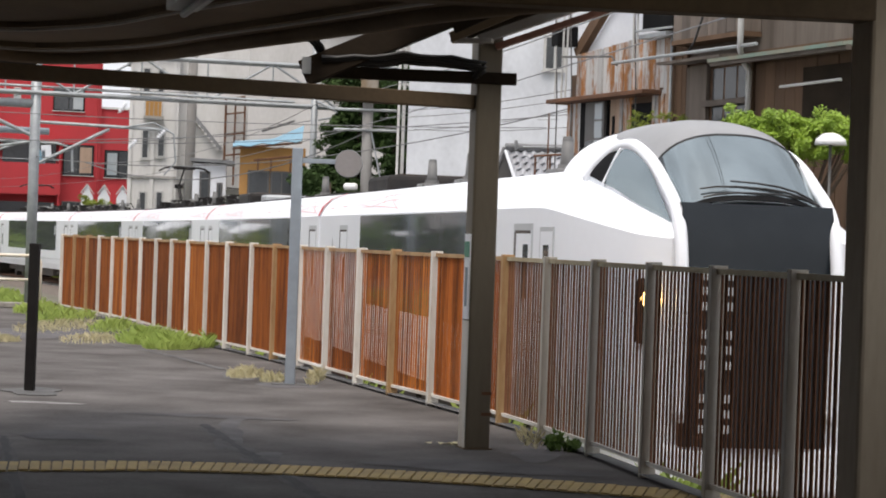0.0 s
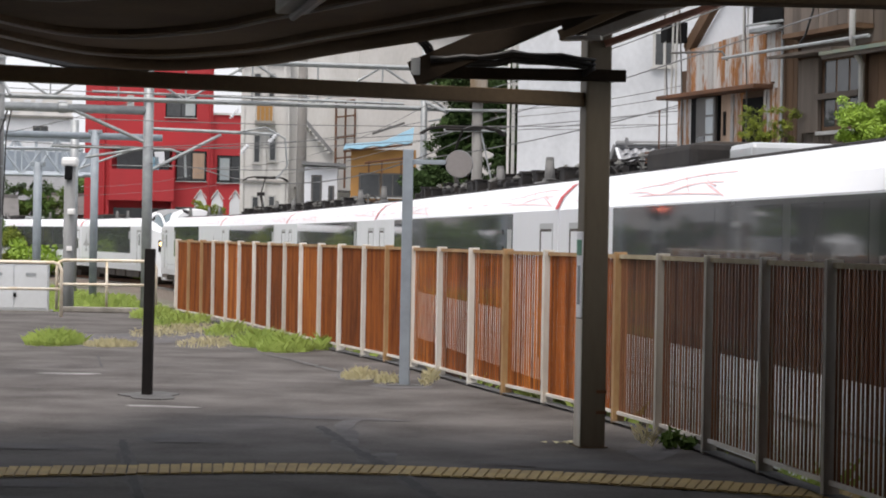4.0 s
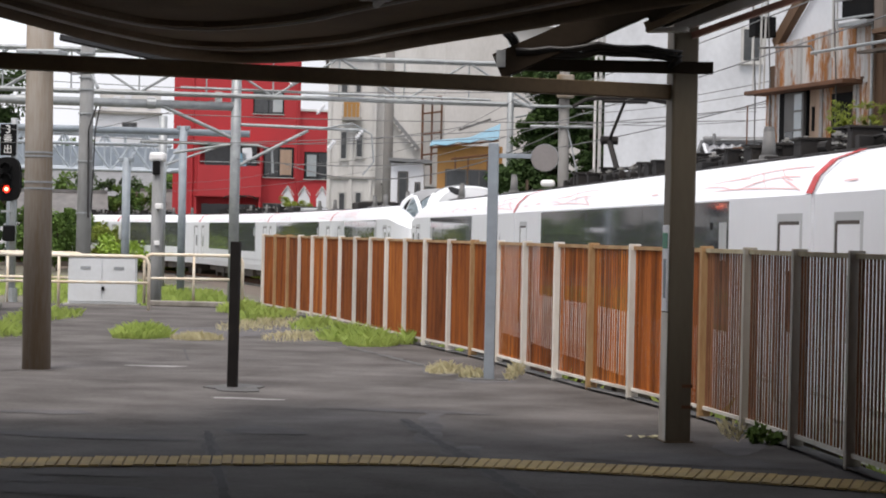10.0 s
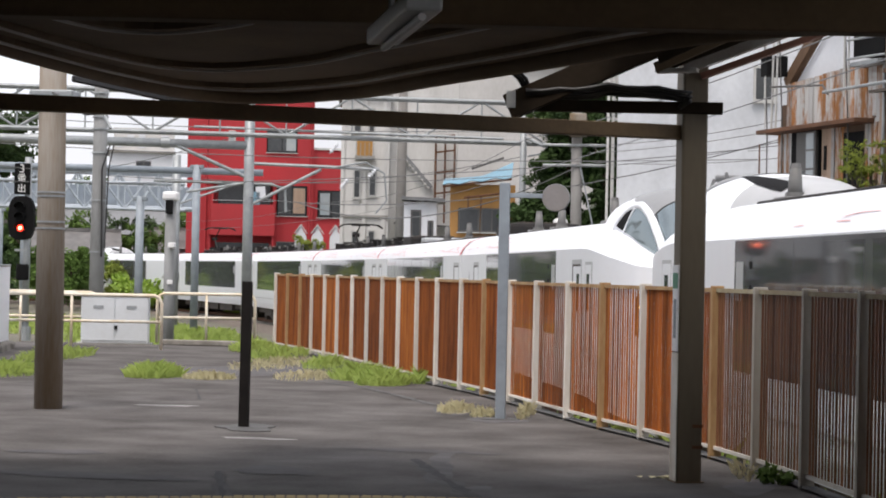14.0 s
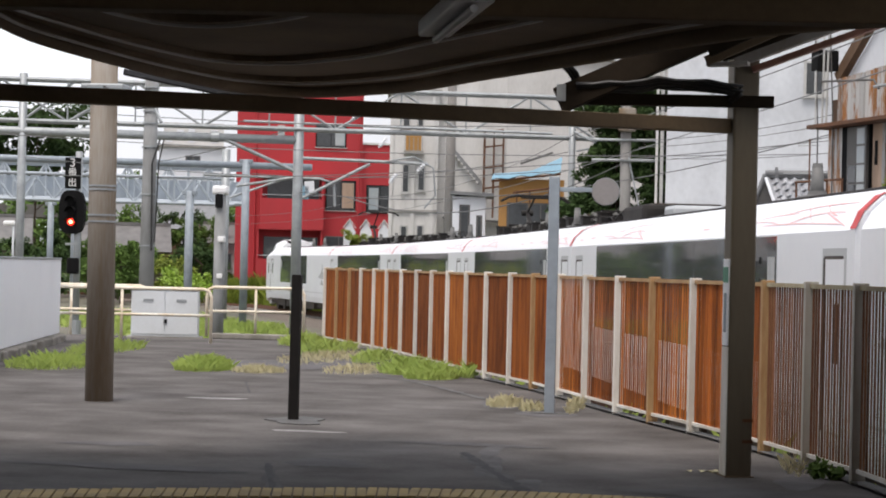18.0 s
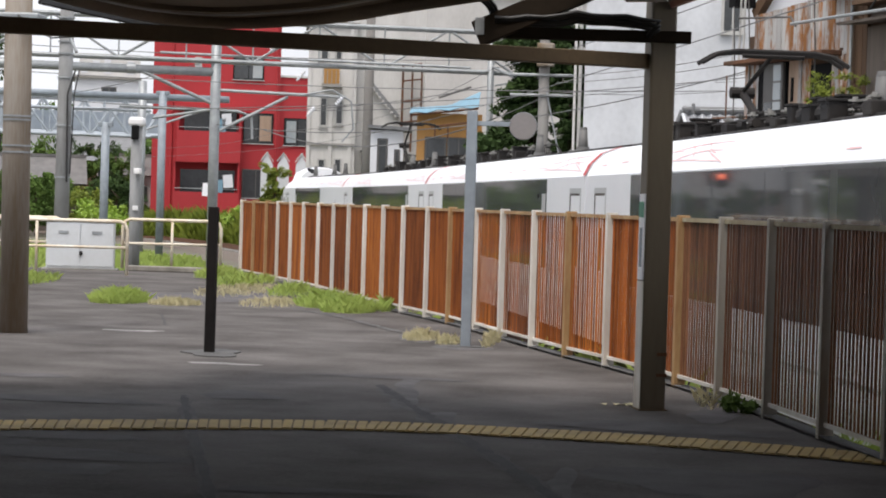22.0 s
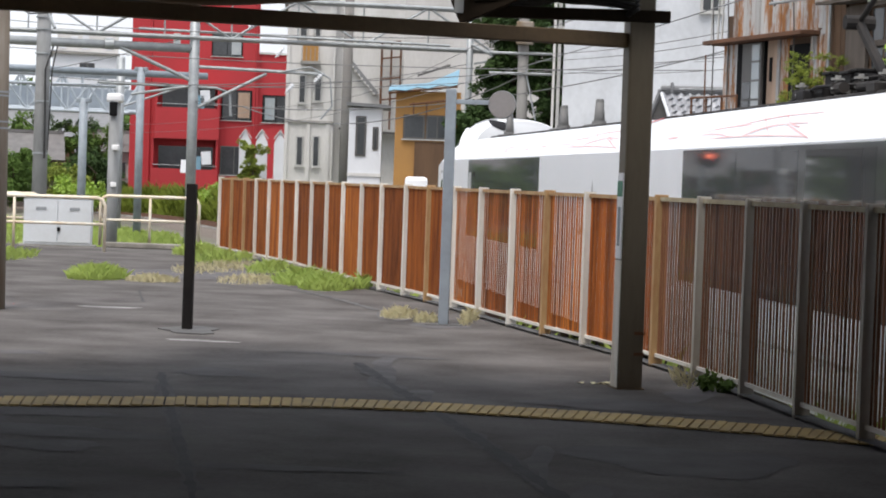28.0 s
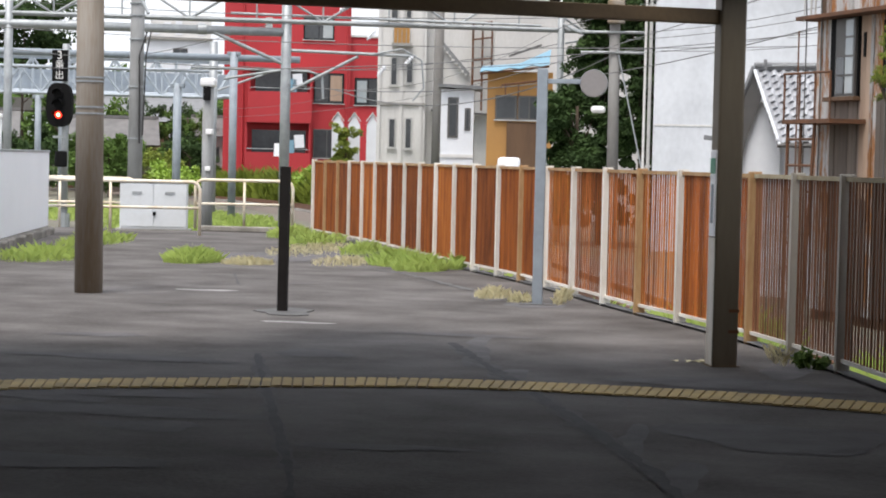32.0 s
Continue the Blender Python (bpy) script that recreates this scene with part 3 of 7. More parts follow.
for z, w in ((3.0, 0.02), (3.02, 0.016)):
    part("edge_wire", tubed([(-4.6, 15.7, z + 0.03), (-4.1, 16.7, z - 0.03), (-3.5, 17.1, z - 0.02)], w, 6), CABLE, canopy)
# unseen walls added behind the viewer and at the left to block skylight
back = tagged(part("unseen_wall_back", boxed(-13.2, 3.0, -34.6, -34.3, 0, 3.1), GREY_WALL), "plain unseen end wall added to block light under the canopy", "wall", kind="structure")
side = tagged(part("unseen_wall_side", boxed(-13.2, -12.95, -34.3, 20.0, -1.4, 3.88), GREY_WALL), "plain unseen side wall added to block light from the left", "wall", kind="structure")

# ---- fence ----
fence = thing("railing_fence", "long rusty slatted steel fence with pale posts along the platform edge", "fence")
posts = smooth_line(FENCE, 0.01)
FH = 1.48
post_me, slat_me = {}, {}


def shared(store, key, name, build, material, parent):
    if key not in store:
        ob = part(name, build(), material, parent)
        store[key] = ob.data
    else:
        ob = new(name, store[key])
        ob.parent = parent
    return ob


STATIONS = [40.21, 39.12, 38.05, 37.13, 36.12, 35.15, 33.95, 32.62, 31.4, 30.32, 29.2, 28.12, 26.98, 25.95, 24.72, 23.42, 22.12, 20.88, 19.75, 18.8, 17.83, 16.69, 15.47, 14.15, 12.9,
            11.66, 10.45, 9.2, 8.0, 6.8, 5.6, 4.4, 3.2]
joined = [bmesh.new(), bmesh.new(), bmesh.new()]
TONES = (RUST, RUST_BROWN, RUST_OCHRE)


def fence_at(y):
    i = min(range(len(posts)), key=lambda k: abs(posts[k][1] - y))
    return posts[i]


spots = [fence_at(y) for y in STATIONS]
for k, ((x, y, h), (x2, y2, h2)) in enumerate(zip(spots, spots[1:])):
    kind = "rust" if k in (1, 2, 13, 17, 20) else ("grey" if k >= 21 else "white")
    m = {"rust": POST_RUST, "grey": POST_GREY, "white": POST_WHITE}[kind]
    ob = shared(post_me, kind, "fence_post", lambda: boxed(-0.03, 0.03, -0.055, 0.055, 0.0, FH + 0.02, None, 0.006), m, fence)
    ob.matrix_basis = Matrix.Translation((x, y, 0)) @ Matrix.Rotation(h, 4, "Z")
    a = math.atan2(y2 - y, x2 - x)
    L = math.hypot(x2 - x, y2 - y)
    base = Matrix.Translation((x, y, 0)) @ Matrix.Rotation(a, 4, "Z")
    for z0, z1, nm in ((FH - 0.035, FH, "top_rail"), (0.085, 0.115, "bottom_rail")):
        ob = shared(post_me, (nm, k >= 20), nm, lambda: boxed(0.0, 1.0, -0.02, 0.02, z0, z1), POST_WHITE if nm == "bottom_rail" else (POST_CREAM if k >= 20 else POST_RUST), fence)
        ob.matrix_basis = base @ Matrix.Diagonal((L, 1, 1, 1))
    worn = k >= 20
    tone = (0, 0, 1, 0, 2, 0, 1, 1, 0, 2, 0, 1, 0, 0, 2, 1, 0, 2, 0, 1)[k % 20]
    n = 16
    for i in range(n):
        u = 0.04 + (L - 0.08) * (i + 0.5) / n
        if y < 25.5:
            ob = shared(slat_me, worn or tone + 2, "slat", lambda: boxed(-0.0175 if worn else -0.0165, 0.0175 if worn else 0.0165, -0.004, 0.004, 0.1, FH - 0.03), RUST_WORN if worn else TONES[tone], fence)
            ob.matrix_basis = base @ Matrix.Translation((u, 0, 0)) @ Matrix.Rotation(0.12 * math.sin(k * 7 + i * 3), 4, "Z")
        else:
            box(joined[tone], u - 0.026, u + 0.026, -0.006, 0.006, 0.1, FH - 0.03, base)
for bm, m in zip(joined, TONES):
    tagged(part("slats", bm, m, fence), kind="stuff")
kerb = tagged(part("fence_kerb", ribbon([(x, y, h) for x, y, h in fence_line if y > 2], 0.07, 0.045), PATCH), "low concrete kerb under the fence", "kerb", kind="structure")
kerb.location.z = -0.02


# ---- train ----
DOME_GREY = mat("cab_roof_grey", (0.46, 0.47, 0.48), (0.38, 0.39, 0.4), 0.5, scale=1.5, fine=40, amount=0.4, bump=0.04)
CAB_ROOF = mat("cab_panel_grey", (0.27, 0.275, 0.28), (0.2, 0.205, 0.21), 0.45, scale=1.5, fine=40, amount=0.4, bump=0.04)
ANTENNA = mat("antenna_grey", (0.15, 0.15, 0.147), (0.1, 0.1, 0.097), 0.6, scale=3, fine=20, bump=0.03)
INSULATOR = mat("insulator_grey", (0.3, 0.3, 0.285), (0.17, 0.165, 0.15), 0.35, bump=0.02)
def section(w=1.473, eave=3.12, top=3.63, low=0.68, sh=1.0):
    """Half outline of the car body from the near skirt over the roof, as (x, z)."""
    near = [(-(w - 0.06), low), (-(w - 0.01), 0.95), (-w, 1.3), (-w, 1.62), (-w, eave - 0.25), (-w, eave), (-(w - 0.1), eave + 0.18 * sh), (-(w - 0.29), eave + 0.35 * sh),
            (-(w - 0.6), top - 0.05), (-0.3, top)]
    return near + [(-x, z) for x, z in near[::-1]]


BAND = (1.62, 3.1)


def band(bm, y0, y1, z0, z1, side=-1, out=0.004, w=1.473):
    x = side * (w + out)
    xi = side * (w - 0.02)
    box(bm, min(x, xi), max(x, xi), y0, y1, z0, z1)


def pressed(plate, y, half, z0, z1, side, out):
    """One thin plate on the car's side, as a bmesh of its own."""
    bm = bmesh.new()
    plate(bm, y - half, y + half, z0, z1, side, out)
    return bm


def car(name, label, nose=0, pans=(), gear=(), group="express train cars"):
    """A car 20 m long; y runs towards the rear. nose: -1 cab in front, 1 cab behind."""
    th = thing(name, label, "train car", group=group)
    f0, f1 = (-10.3 if nose > 0 else -10.19), 10.19
    sec = section()
    b0 = -6.8 if nose < 0 else f0
    b1 = 6.8 if nose > 0 else f1
    rows = [[(x, y, z) for x, z in sec] for y in (b0, (b0 + b1) / 2, b1)]
    bm = loft(bmesh.new(), rows, True, True)
    part("body", bm, TRAIN_WHITE, th)
    # window bands, doors and seams on both sides
    w0, w1 = (f0 + 3.25, f1 - 3.35)
    if nose:
        w0, w1 = (-4.1, 5.4) if nose < 0 else (-4.3, 3.48)
    for side in (-1, 1):
        bm = bmesh.new()
        band(bm, w0, w1, *BAND, side)
        wb = part("window_band", bm, TRAIN_GREY, th, "dark grey window band")
        n = max(2, int((w1 - w0) / 2.1))
        for i in range(n):
            a = w0 + 0.25 + (w1 - w0 - 0.5) * i / n
            bm = bmesh.new()
            band(bm, a + 0.12, a + (w1 - w0 - 0.5) / n - 0.12, 1.98, 3.05, side, 0.007)
            part("window_pane", bm, TRAIN_GLASS, wb, "dark tinted window pane")
        bm = bmesh.new()
        we, sw = (w1, -1) if nose > 0 else (w0, 1)
        band(bm, *sorted((we + sw * 0.08, we + sw * 0.42)), 2.42, 2.86, side, 0.009)
        part("end_window", bm, TRAIN_STEEL, wb, "small pale end window")
        for z in (2.52, 2.78):
            part("indicator", pressed(band, we + sw * 0.78, 0.06, z, z + 0.08, side, 0.011), SIGNAL_BODY, wb, "small black indicator lamp")
        doors = []
        if nose == 0:
            doors += [(f0 + 0.75, 1), (f1 - 1.15, -1)]
        if nose < 0:
            doors.append((f1 - 2.95, -1))
        if nose:
            doors.append((nose * 6.27, -nose))
            hatch = part("crew_hatch", pressed(band, nose * 7.35, 0.3, 1.02, 2.9, side, 0.004), TRAIN_STEEL, th, "narrow crew hatch with a small window")
            part("hatch_leaf", pressed(band, nose * 7.35, 0.26, 1.04, 2.85, side, 0.007), TRAIN_WHITE, hatch)
            part("hatch_window", pressed(band, nose * 7.35, 0.12, 2.1, 2.7, side, 0.01), TRAIN_GLASS, hatch)
        for yd, sg in doors:
            bm = bmesh.new()
            band(bm, yd - 0.46, yd + 0.46, 1.0, 2.94, side, 0.003)
            dr = part("door", bm, TRAIN_STEEL, th, "recessed grey-white passenger door")
            bm = bmesh.new()
            band(bm, yd - 0.38, yd + 0.38, 1.02, 2.86, side, 0.006)
            part("door_leaf", bm, TRAIN_WHITE, dr)
            bm = bmesh.new()
            band(bm, yd + 0.33, yd + 0.41, 1.02, 2.84, side, 0.008)
            # top strip is the door recess's shadow, drawn in dark colour
            band(bm, yd - 0.37, yd + 0.37, 2.825, 2.86, side, 0.0075)
            part("door_dark_strip", bm, TRAIN_UNDER, dr)
            bm = bmesh.new()
            zw = 0.46 if sg == -nose else 0.12
            band(bm, yd - 0.26, yd - 0.02, 1.62 + zw, 2.24 + zw, side, 0.009)
            part("door_window", bm, TRAIN_GLASS, dr)
        bm = bmesh.new()
        band(bm, b0 + 0.02, b1 - 0.02, 1.18, 1.21, side, 0.005)
        part("side_line", bm, TRAIN_STEEL, th)
        bm = bmesh.new()
        band(bm, b0 + 0.02, b1 - 0.02, 3.105, 3.12, side, -0.009)
        part("eave_line", bm, TRAIN_STEEL, th)
    # red stripes over the roof at the car's ends, faded strokes on the roof
    roof = [p for p in sec if p[1] >= 3.1]
    if nose >= 0:
        for side in (-1, 1):
            arc = [(side * abs(x) * 1.003, z) for x, z in roof[:4]]
            bm = loft(bmesh.new(), [[(x, f0 - 0.04 + u + 0.4 * (z - 3.12), z + 0.012) for x, z in arc] for u in (0.0, 0.22)])
            part("red_stripe", bm, TRAIN_RED, th, "red stripe over the roof end")
    if nose >= 0:
        part("roof_cover", boxed(-0.74, 0.74, b0 + 0.1 if nose >= 0 else b0, b1 - 0.1 if nose <= 0 else b1, 3.5, 3.635, None, 0.02), ROOF_GEAR, th, "dark non-slip cover along the roof")
    rr = random.Random(len(label) + int(nose) + len(pans))

    def on_roof(kk, y, lift=0.006):
        kk = min(max(kk, 0.02), 2.95)
        j = int(kk)
        a, b = roof[j], roof[j + 1]
        q = kk - j
        return (a[0] + (b[0] - a[0]) * q - 0.004, y, a[1] + (b[1] - a[1]) * q + lift)

    def stroke(y0, k0, y1, k1, wd, bow):
        rows = []
        for i in range(13):
            u = i / 12
            w2 = 0.42 * wd * math.sin(math.pi * min(1, 0.12 + u * 0.88)) ** 0.5
            kk = k0 + (k1 - k0) * u + bow * math.sin(u * math.pi)
            rows.append([on_roof(kk - w2, y0 + (y1 - y0) * u), on_roof(kk + w2, y0 + (y1 - y0) * u + wd * 0.2)])
        part("roof_stroke", loft(bmesh.new(), rows), TRAIN_PINK, th, "faded red brush stroke on the roof")
    ends = [(f0 + 0.45, 1)] * (nose >= 0) + [(f1 - 0.25, -1)] * (nose <= 0)
    for y0, sg in ends:
        j = rr.uniform(-0.12, 0.12)
        for d0, k0, d1, k1, wd, bow in ((0.1, 0.35, 3.9, 0.6, 0.1, 0.12), (0.3, 1.1, 2.6, 0.55, 0.13, 0.3), (0.2, 1.7, 3.2, 1.25, 0.11, 0.2), (1.4, 0.55, 2.3, 1.8, 0.13, 0.1), (0.5, 0.9, 1.5, 1.9, 0.12, -0.15),
                                        (2.4, 1.3, 4.3, 1.05, 0.09, 0.1), (0.0, 0.25, 1.1, 1.2, 0.16, 0.0), (2.9, 0.6, 4.4, 0.85, 0.08, 0.15), (5.4, 0.85, 5.95, 0.8, 0.12, 0.0), (6.9, 0.7, 7.35, 0.68, 0.12, 0.0)) + ((9.0, 0.6, 9.5, 0.62, 0.1, 0.0), (10.6, 0.55, 11.0, 0.5, 0.1, 0.0), (8.2, 1.0, 9.4, 0.8, 0.08, 0.1)) * abs(nose):
            e0, e1 = (d0, d1) if sg > 0 else (7.9 - d0, 7.9 - d1)
            stroke(y0 + sg * e0, k0 + j, y0 + sg * e1, k1 + j, wd, bow)
    # underframe, bogies
    bm = bmesh.new()
    for a, b in ((-5.4, -2.2), (-1.8, 0.6), (1.0, 2.6), (3.0, 5.2)):
        box(bm, -1.25, 1.25, a, b, 0.3, 0.7)
    part("underframe", bm, TRAIN_UNDER, th, "dark underfloor equipment boxes")
    for yb in (-6.9, 6.9):
        bg = part("bogie", boxed(-1.1, 1.1, yb - 1.5, yb + 1.5, 0.38, 0.62, None, 0.04), TRAIN_UNDER, th, "dark steel bogie")
        for dy in (-1.05, 1.05):
            part("wheelset", tubed([(-0.8, yb + dy, 0.43), (0.8, yb + dy, 0.43)], 0.43, 20), TRAIN_UNDER, bg)
    # gangway ends
    for yy, on in ((f0, nose >= 0), (f1, nose <= 0)):
        if on:
            part("gangway", boxed(-0.75, 0.75, yy - 0.06 if yy < 0 else yy, yy if yy < 0 else yy + 0.06, 1.0, 3.15, None, 0.05), ROOF_GEAR, th, "black bellows gangway")
    # roof gear
    def clutter(y0, y1, seed):
        """Boxes, insulators, busbars and bent conduits on the roof."""
        r = random.Random(seed)
        part("gear_tray", boxed(-0.7, 0.7, y0, y1, 3.59, 3.64, None, 0.01), ROOF_GEAR, th)
        for lane, top in ((-0.5, 0.24), (-0.05, 0.36)):
            y = y0 + r.uniform(0.05, 0.3)
            while y < y1 - 0.4:
                k = r.random()
                ln = r.uniform(0.14, 0.36)
                x = lane + r.uniform(-0.12, 0.12)
                if k < 0.42:
                    h = r.uniform(0.08, top)
                    bx = part("gear_box", boxed(x - 0.17, x + 0.17, y, y + ln, 3.62, 3.62 + h, None, 0.015), ROOF_GEAR, th)
                    if h > 0.17:
                        part("box_lid", boxed(x - 0.2, x + 0.2, y - 0.02, y + ln + 0.02, 3.61 + h, 3.64 + h, None, 0.006), ROOF_GEAR, bx)
                elif k < 0.72:
                    ins = part("gear_insulator", tubed([(x, y + 0.1, 3.62), (x, y + 0.1, 3.62 + top)], 0.035, 8, 0.03), INSULATOR, th, "pale ribbed insulator")
                    for q in range(4):
                        z = 3.67 + q * (top - 0.1) / 3
                        part("rib", tubed([(x, y + 0.1, z), (x, y + 0.1, z + 0.022)], 0.07, 10), INSULATOR if q % 2 else ROOF_GEAR, ins)
                else:
                    part("gear_cylinder", tubed([(x, y, 3.72), (x, y + ln, 3.72)], r.uniform(0.05, 0.1), 10), ROOF_GEAR, th)
                y += ln + r.uniform(-0.02, 0.12)
        for x, z, rad in ((-0.55, 3.76, 0.016), (0.2, 3.96, 0.02), (-0.2, 3.86, 0.014)):
            n = 8
            pts = [(x + r.uniform(-0.03, 0.03), y0 + (y1 - y0) * i / n, (z if 0 < i < n else 3.62) + r.uniform(-0.02, 0.02)) for i in range(n + 1)]
            part("conduit", tubed(pts, rad, 6), ROOF_GEAR, th, smooth=True)

    def ac(y0, y1):
        u = part("air_conditioner", boxed(-0.85, 0.85, y0, y1, 3.54, 3.86, None, 0.08), ROOF_GEAR, th, "dark roof air-conditioning unit")
        part("grille", boxed(-0.6, 0.6, y0 + 0.2, y1 - 0.2, 3.86, 3.89, None, 0.008), TRAIN_UNDER, u)
    for k, (y0, y1) in enumerate(gear):
        clutter(y0, y1, 8 + k)
    if nose == 0 and not gear:
        ac(5.6, 7.8)
        part("roof_box", boxed(-0.6, 0.6, 4.02, 4.9, 3.56, 3.8, None, 0.06), TRAIN_STEEL, th, "pale grey roof box")
    elif nose < 0:
        ac(6.3, 8.5)
    for ya in {0: (-0.6, -5.0), 1: (4.55, -1.2, -4.2), -1: (-4.5, 1.1, 4.1)}[nose]:
        an = part("antenna", tubed([(-0.5, ya, 3.62), (-0.5, ya, 3.8), (-0.5, ya, 4.02)], 0.1, 16, 0.07), ANTENNA, th, "tapered grey roof antenna", smooth=True)
        part("antenna_base", tubed([(-0.5, ya, 3.52), (-0.5, ya, 3.72)], 0.15, 16, 0.115), ANTENNA, an)
        part("antenna_cap", tubed([(-0.5, ya, 4.02), (-0.5, ya, 4.07)], 0.072, 16, 0.06), ANTENNA, an)
        part("antenna_foot", boxed(-0.72, -0.28, ya - 0.3, ya + 0.24, 3.5, 3.66, None, 0.03), ANTENNA, an)
    for yp, drop in pans:
        pan = part("pantograph", boxed(-0.5, 0.5, yp - 0.7, yp + 0.7, 3.72, 3.78, None, 0.02), ROOF_GEAR, th, "black single-arm pantograph under the wire")
        for sx in (-0.45, 0.45):
            for sy in (-0.55, 0.55):
                part("insulator", tubed([(sx, yp + sy, 3.57), (sx, yp + sy, 3.74)], 0.06, 8), INSULATOR, pan)
        top = 5.18 - drop
        knee = 4.5 - 0.5 * drop
        part("lower_arm", tubed([(0, yp - 0.3, 3.82), (0, yp + 0.7, knee)], 0.055, 8), ROOF_GEAR, pan)
        part("knee", tubed([(-0.16, yp + 0.7, knee), (0.16, yp + 0.7, knee)], 0.08, 10), ROOF_GEAR, pan)
        part("upper_arm", tubed([(0, yp + 0.7, knee), (0, yp - 0.8, top - 0.02)], 0.03, 8), ROOF_GEAR, pan)
        for dy in (-0.95, -0.7):
            part("pan_head", tubed([(u, yp + dy, top - d) for u, d in ((-0.95, 0.16), (-0.75, 0.04), (-0.5, 0.0), (0.5, 0.0), (0.75, 0.04), (0.95, 0.16))], 0.032, 6), ROOF_GEAR, pan)
        part("head_spring", tubed([(-0.4, yp - 0.82, top - 0.05), (0.4, yp - 0.82, top - 0.05)], 0.03, 6), ROOF_GEAR, pan)
    if nose:
        cab(th, nose)
        for side in (-1, 1):
            bm = bmesh.new()
            yc = -nose * 8.5
            x = side * 1.479
            for q in (((0.0, 2.75), (0.22, 2.2), (-0.22, 2.2)), ((0.0, 2.35), (1.0, 1.98), (0.0, 1.9)), ((0.0, 2.35), (-1.0, 1.98), (0.0, 1.9)), ((0.0, 1.95), (0.4, 1.6), (-0.4, 1.6))):
                bm.faces.new([bm.verts.new((x, yc + a, z)) for a, z in q])
            part("emblem", bm, DOME_GREY, th, "grey pointed emblem on the side")
    return th


def curved_front(Y):
    """The bowed lower front between the pillars."""
    rows = []
    for z, w, d in ((0.75, 0.77, 0.36), (1.3, 0.79, 0.34), (2.0, 0.81, 0.33), (2.7, 0.81, 0.34), (3.0, 0.8, 0.36), (3.17, 0.79, 0.4)):
        rows.append([(w * (k / 5 - 1), Y(d - 0.06 + 0.07 * (k / 5 - 1) ** 2), z) for k in range(11)])
    back = [[(x, Y(0.8), z) for x, y, z in row] for row in rows]
    bm = loft(bmesh.new(), rows)
    loft(bm, [rows[-1], back[-1]])
    return bm


def bend(pts, n=6):
    """A smooth line through the points."""
    c = [Vector(p) for p in pts]
    c = [2 * c[0] - c[1]] + c + [2 * c[-1] - c[-2]]
    out = []
    for a, b, d, e in zip(c, c[1:], c[2:], c[3:]):
        for i in range(n):
            u = i / n
            out.append(tuple(0.5 * (2 * b + (d - a) * u + (2 * a - 5 * b + 4 * d - e) * u * u + (3 * b - a - 3 * d + e) * u ** 3)))
    return out + [tuple(c[-2])]


# the cab dome: distance from the tip, height, half width
DOME = [(7.3, 3.54, 0.5), (6.8, 3.64, 0.58), (6.1, 3.77, 0.66), (5.5, 3.86, 0.73), (5.0, 3.92, 0.85), (4.4, 3.99, 1.04), (4.0, 4.03, 1.11), (3.6, 4.06, 1.12), (3.1, 4.08, 1.1), (2.77, 4.09, 1.09), (2.4, 4.09, 1.04), (2.1, 4.09, 1.0), (1.85, 4.06, 0.965),
        (1.6, 4.02, 0.94), (1.4, 3.96, 0.915), (1.2, 3.87, 0.89), (1.0, 3.72, 0.865), (0.8, 3.55, 0.84), (0.6, 3.37, 0.82), (0.42, 3.2, 0.8)]


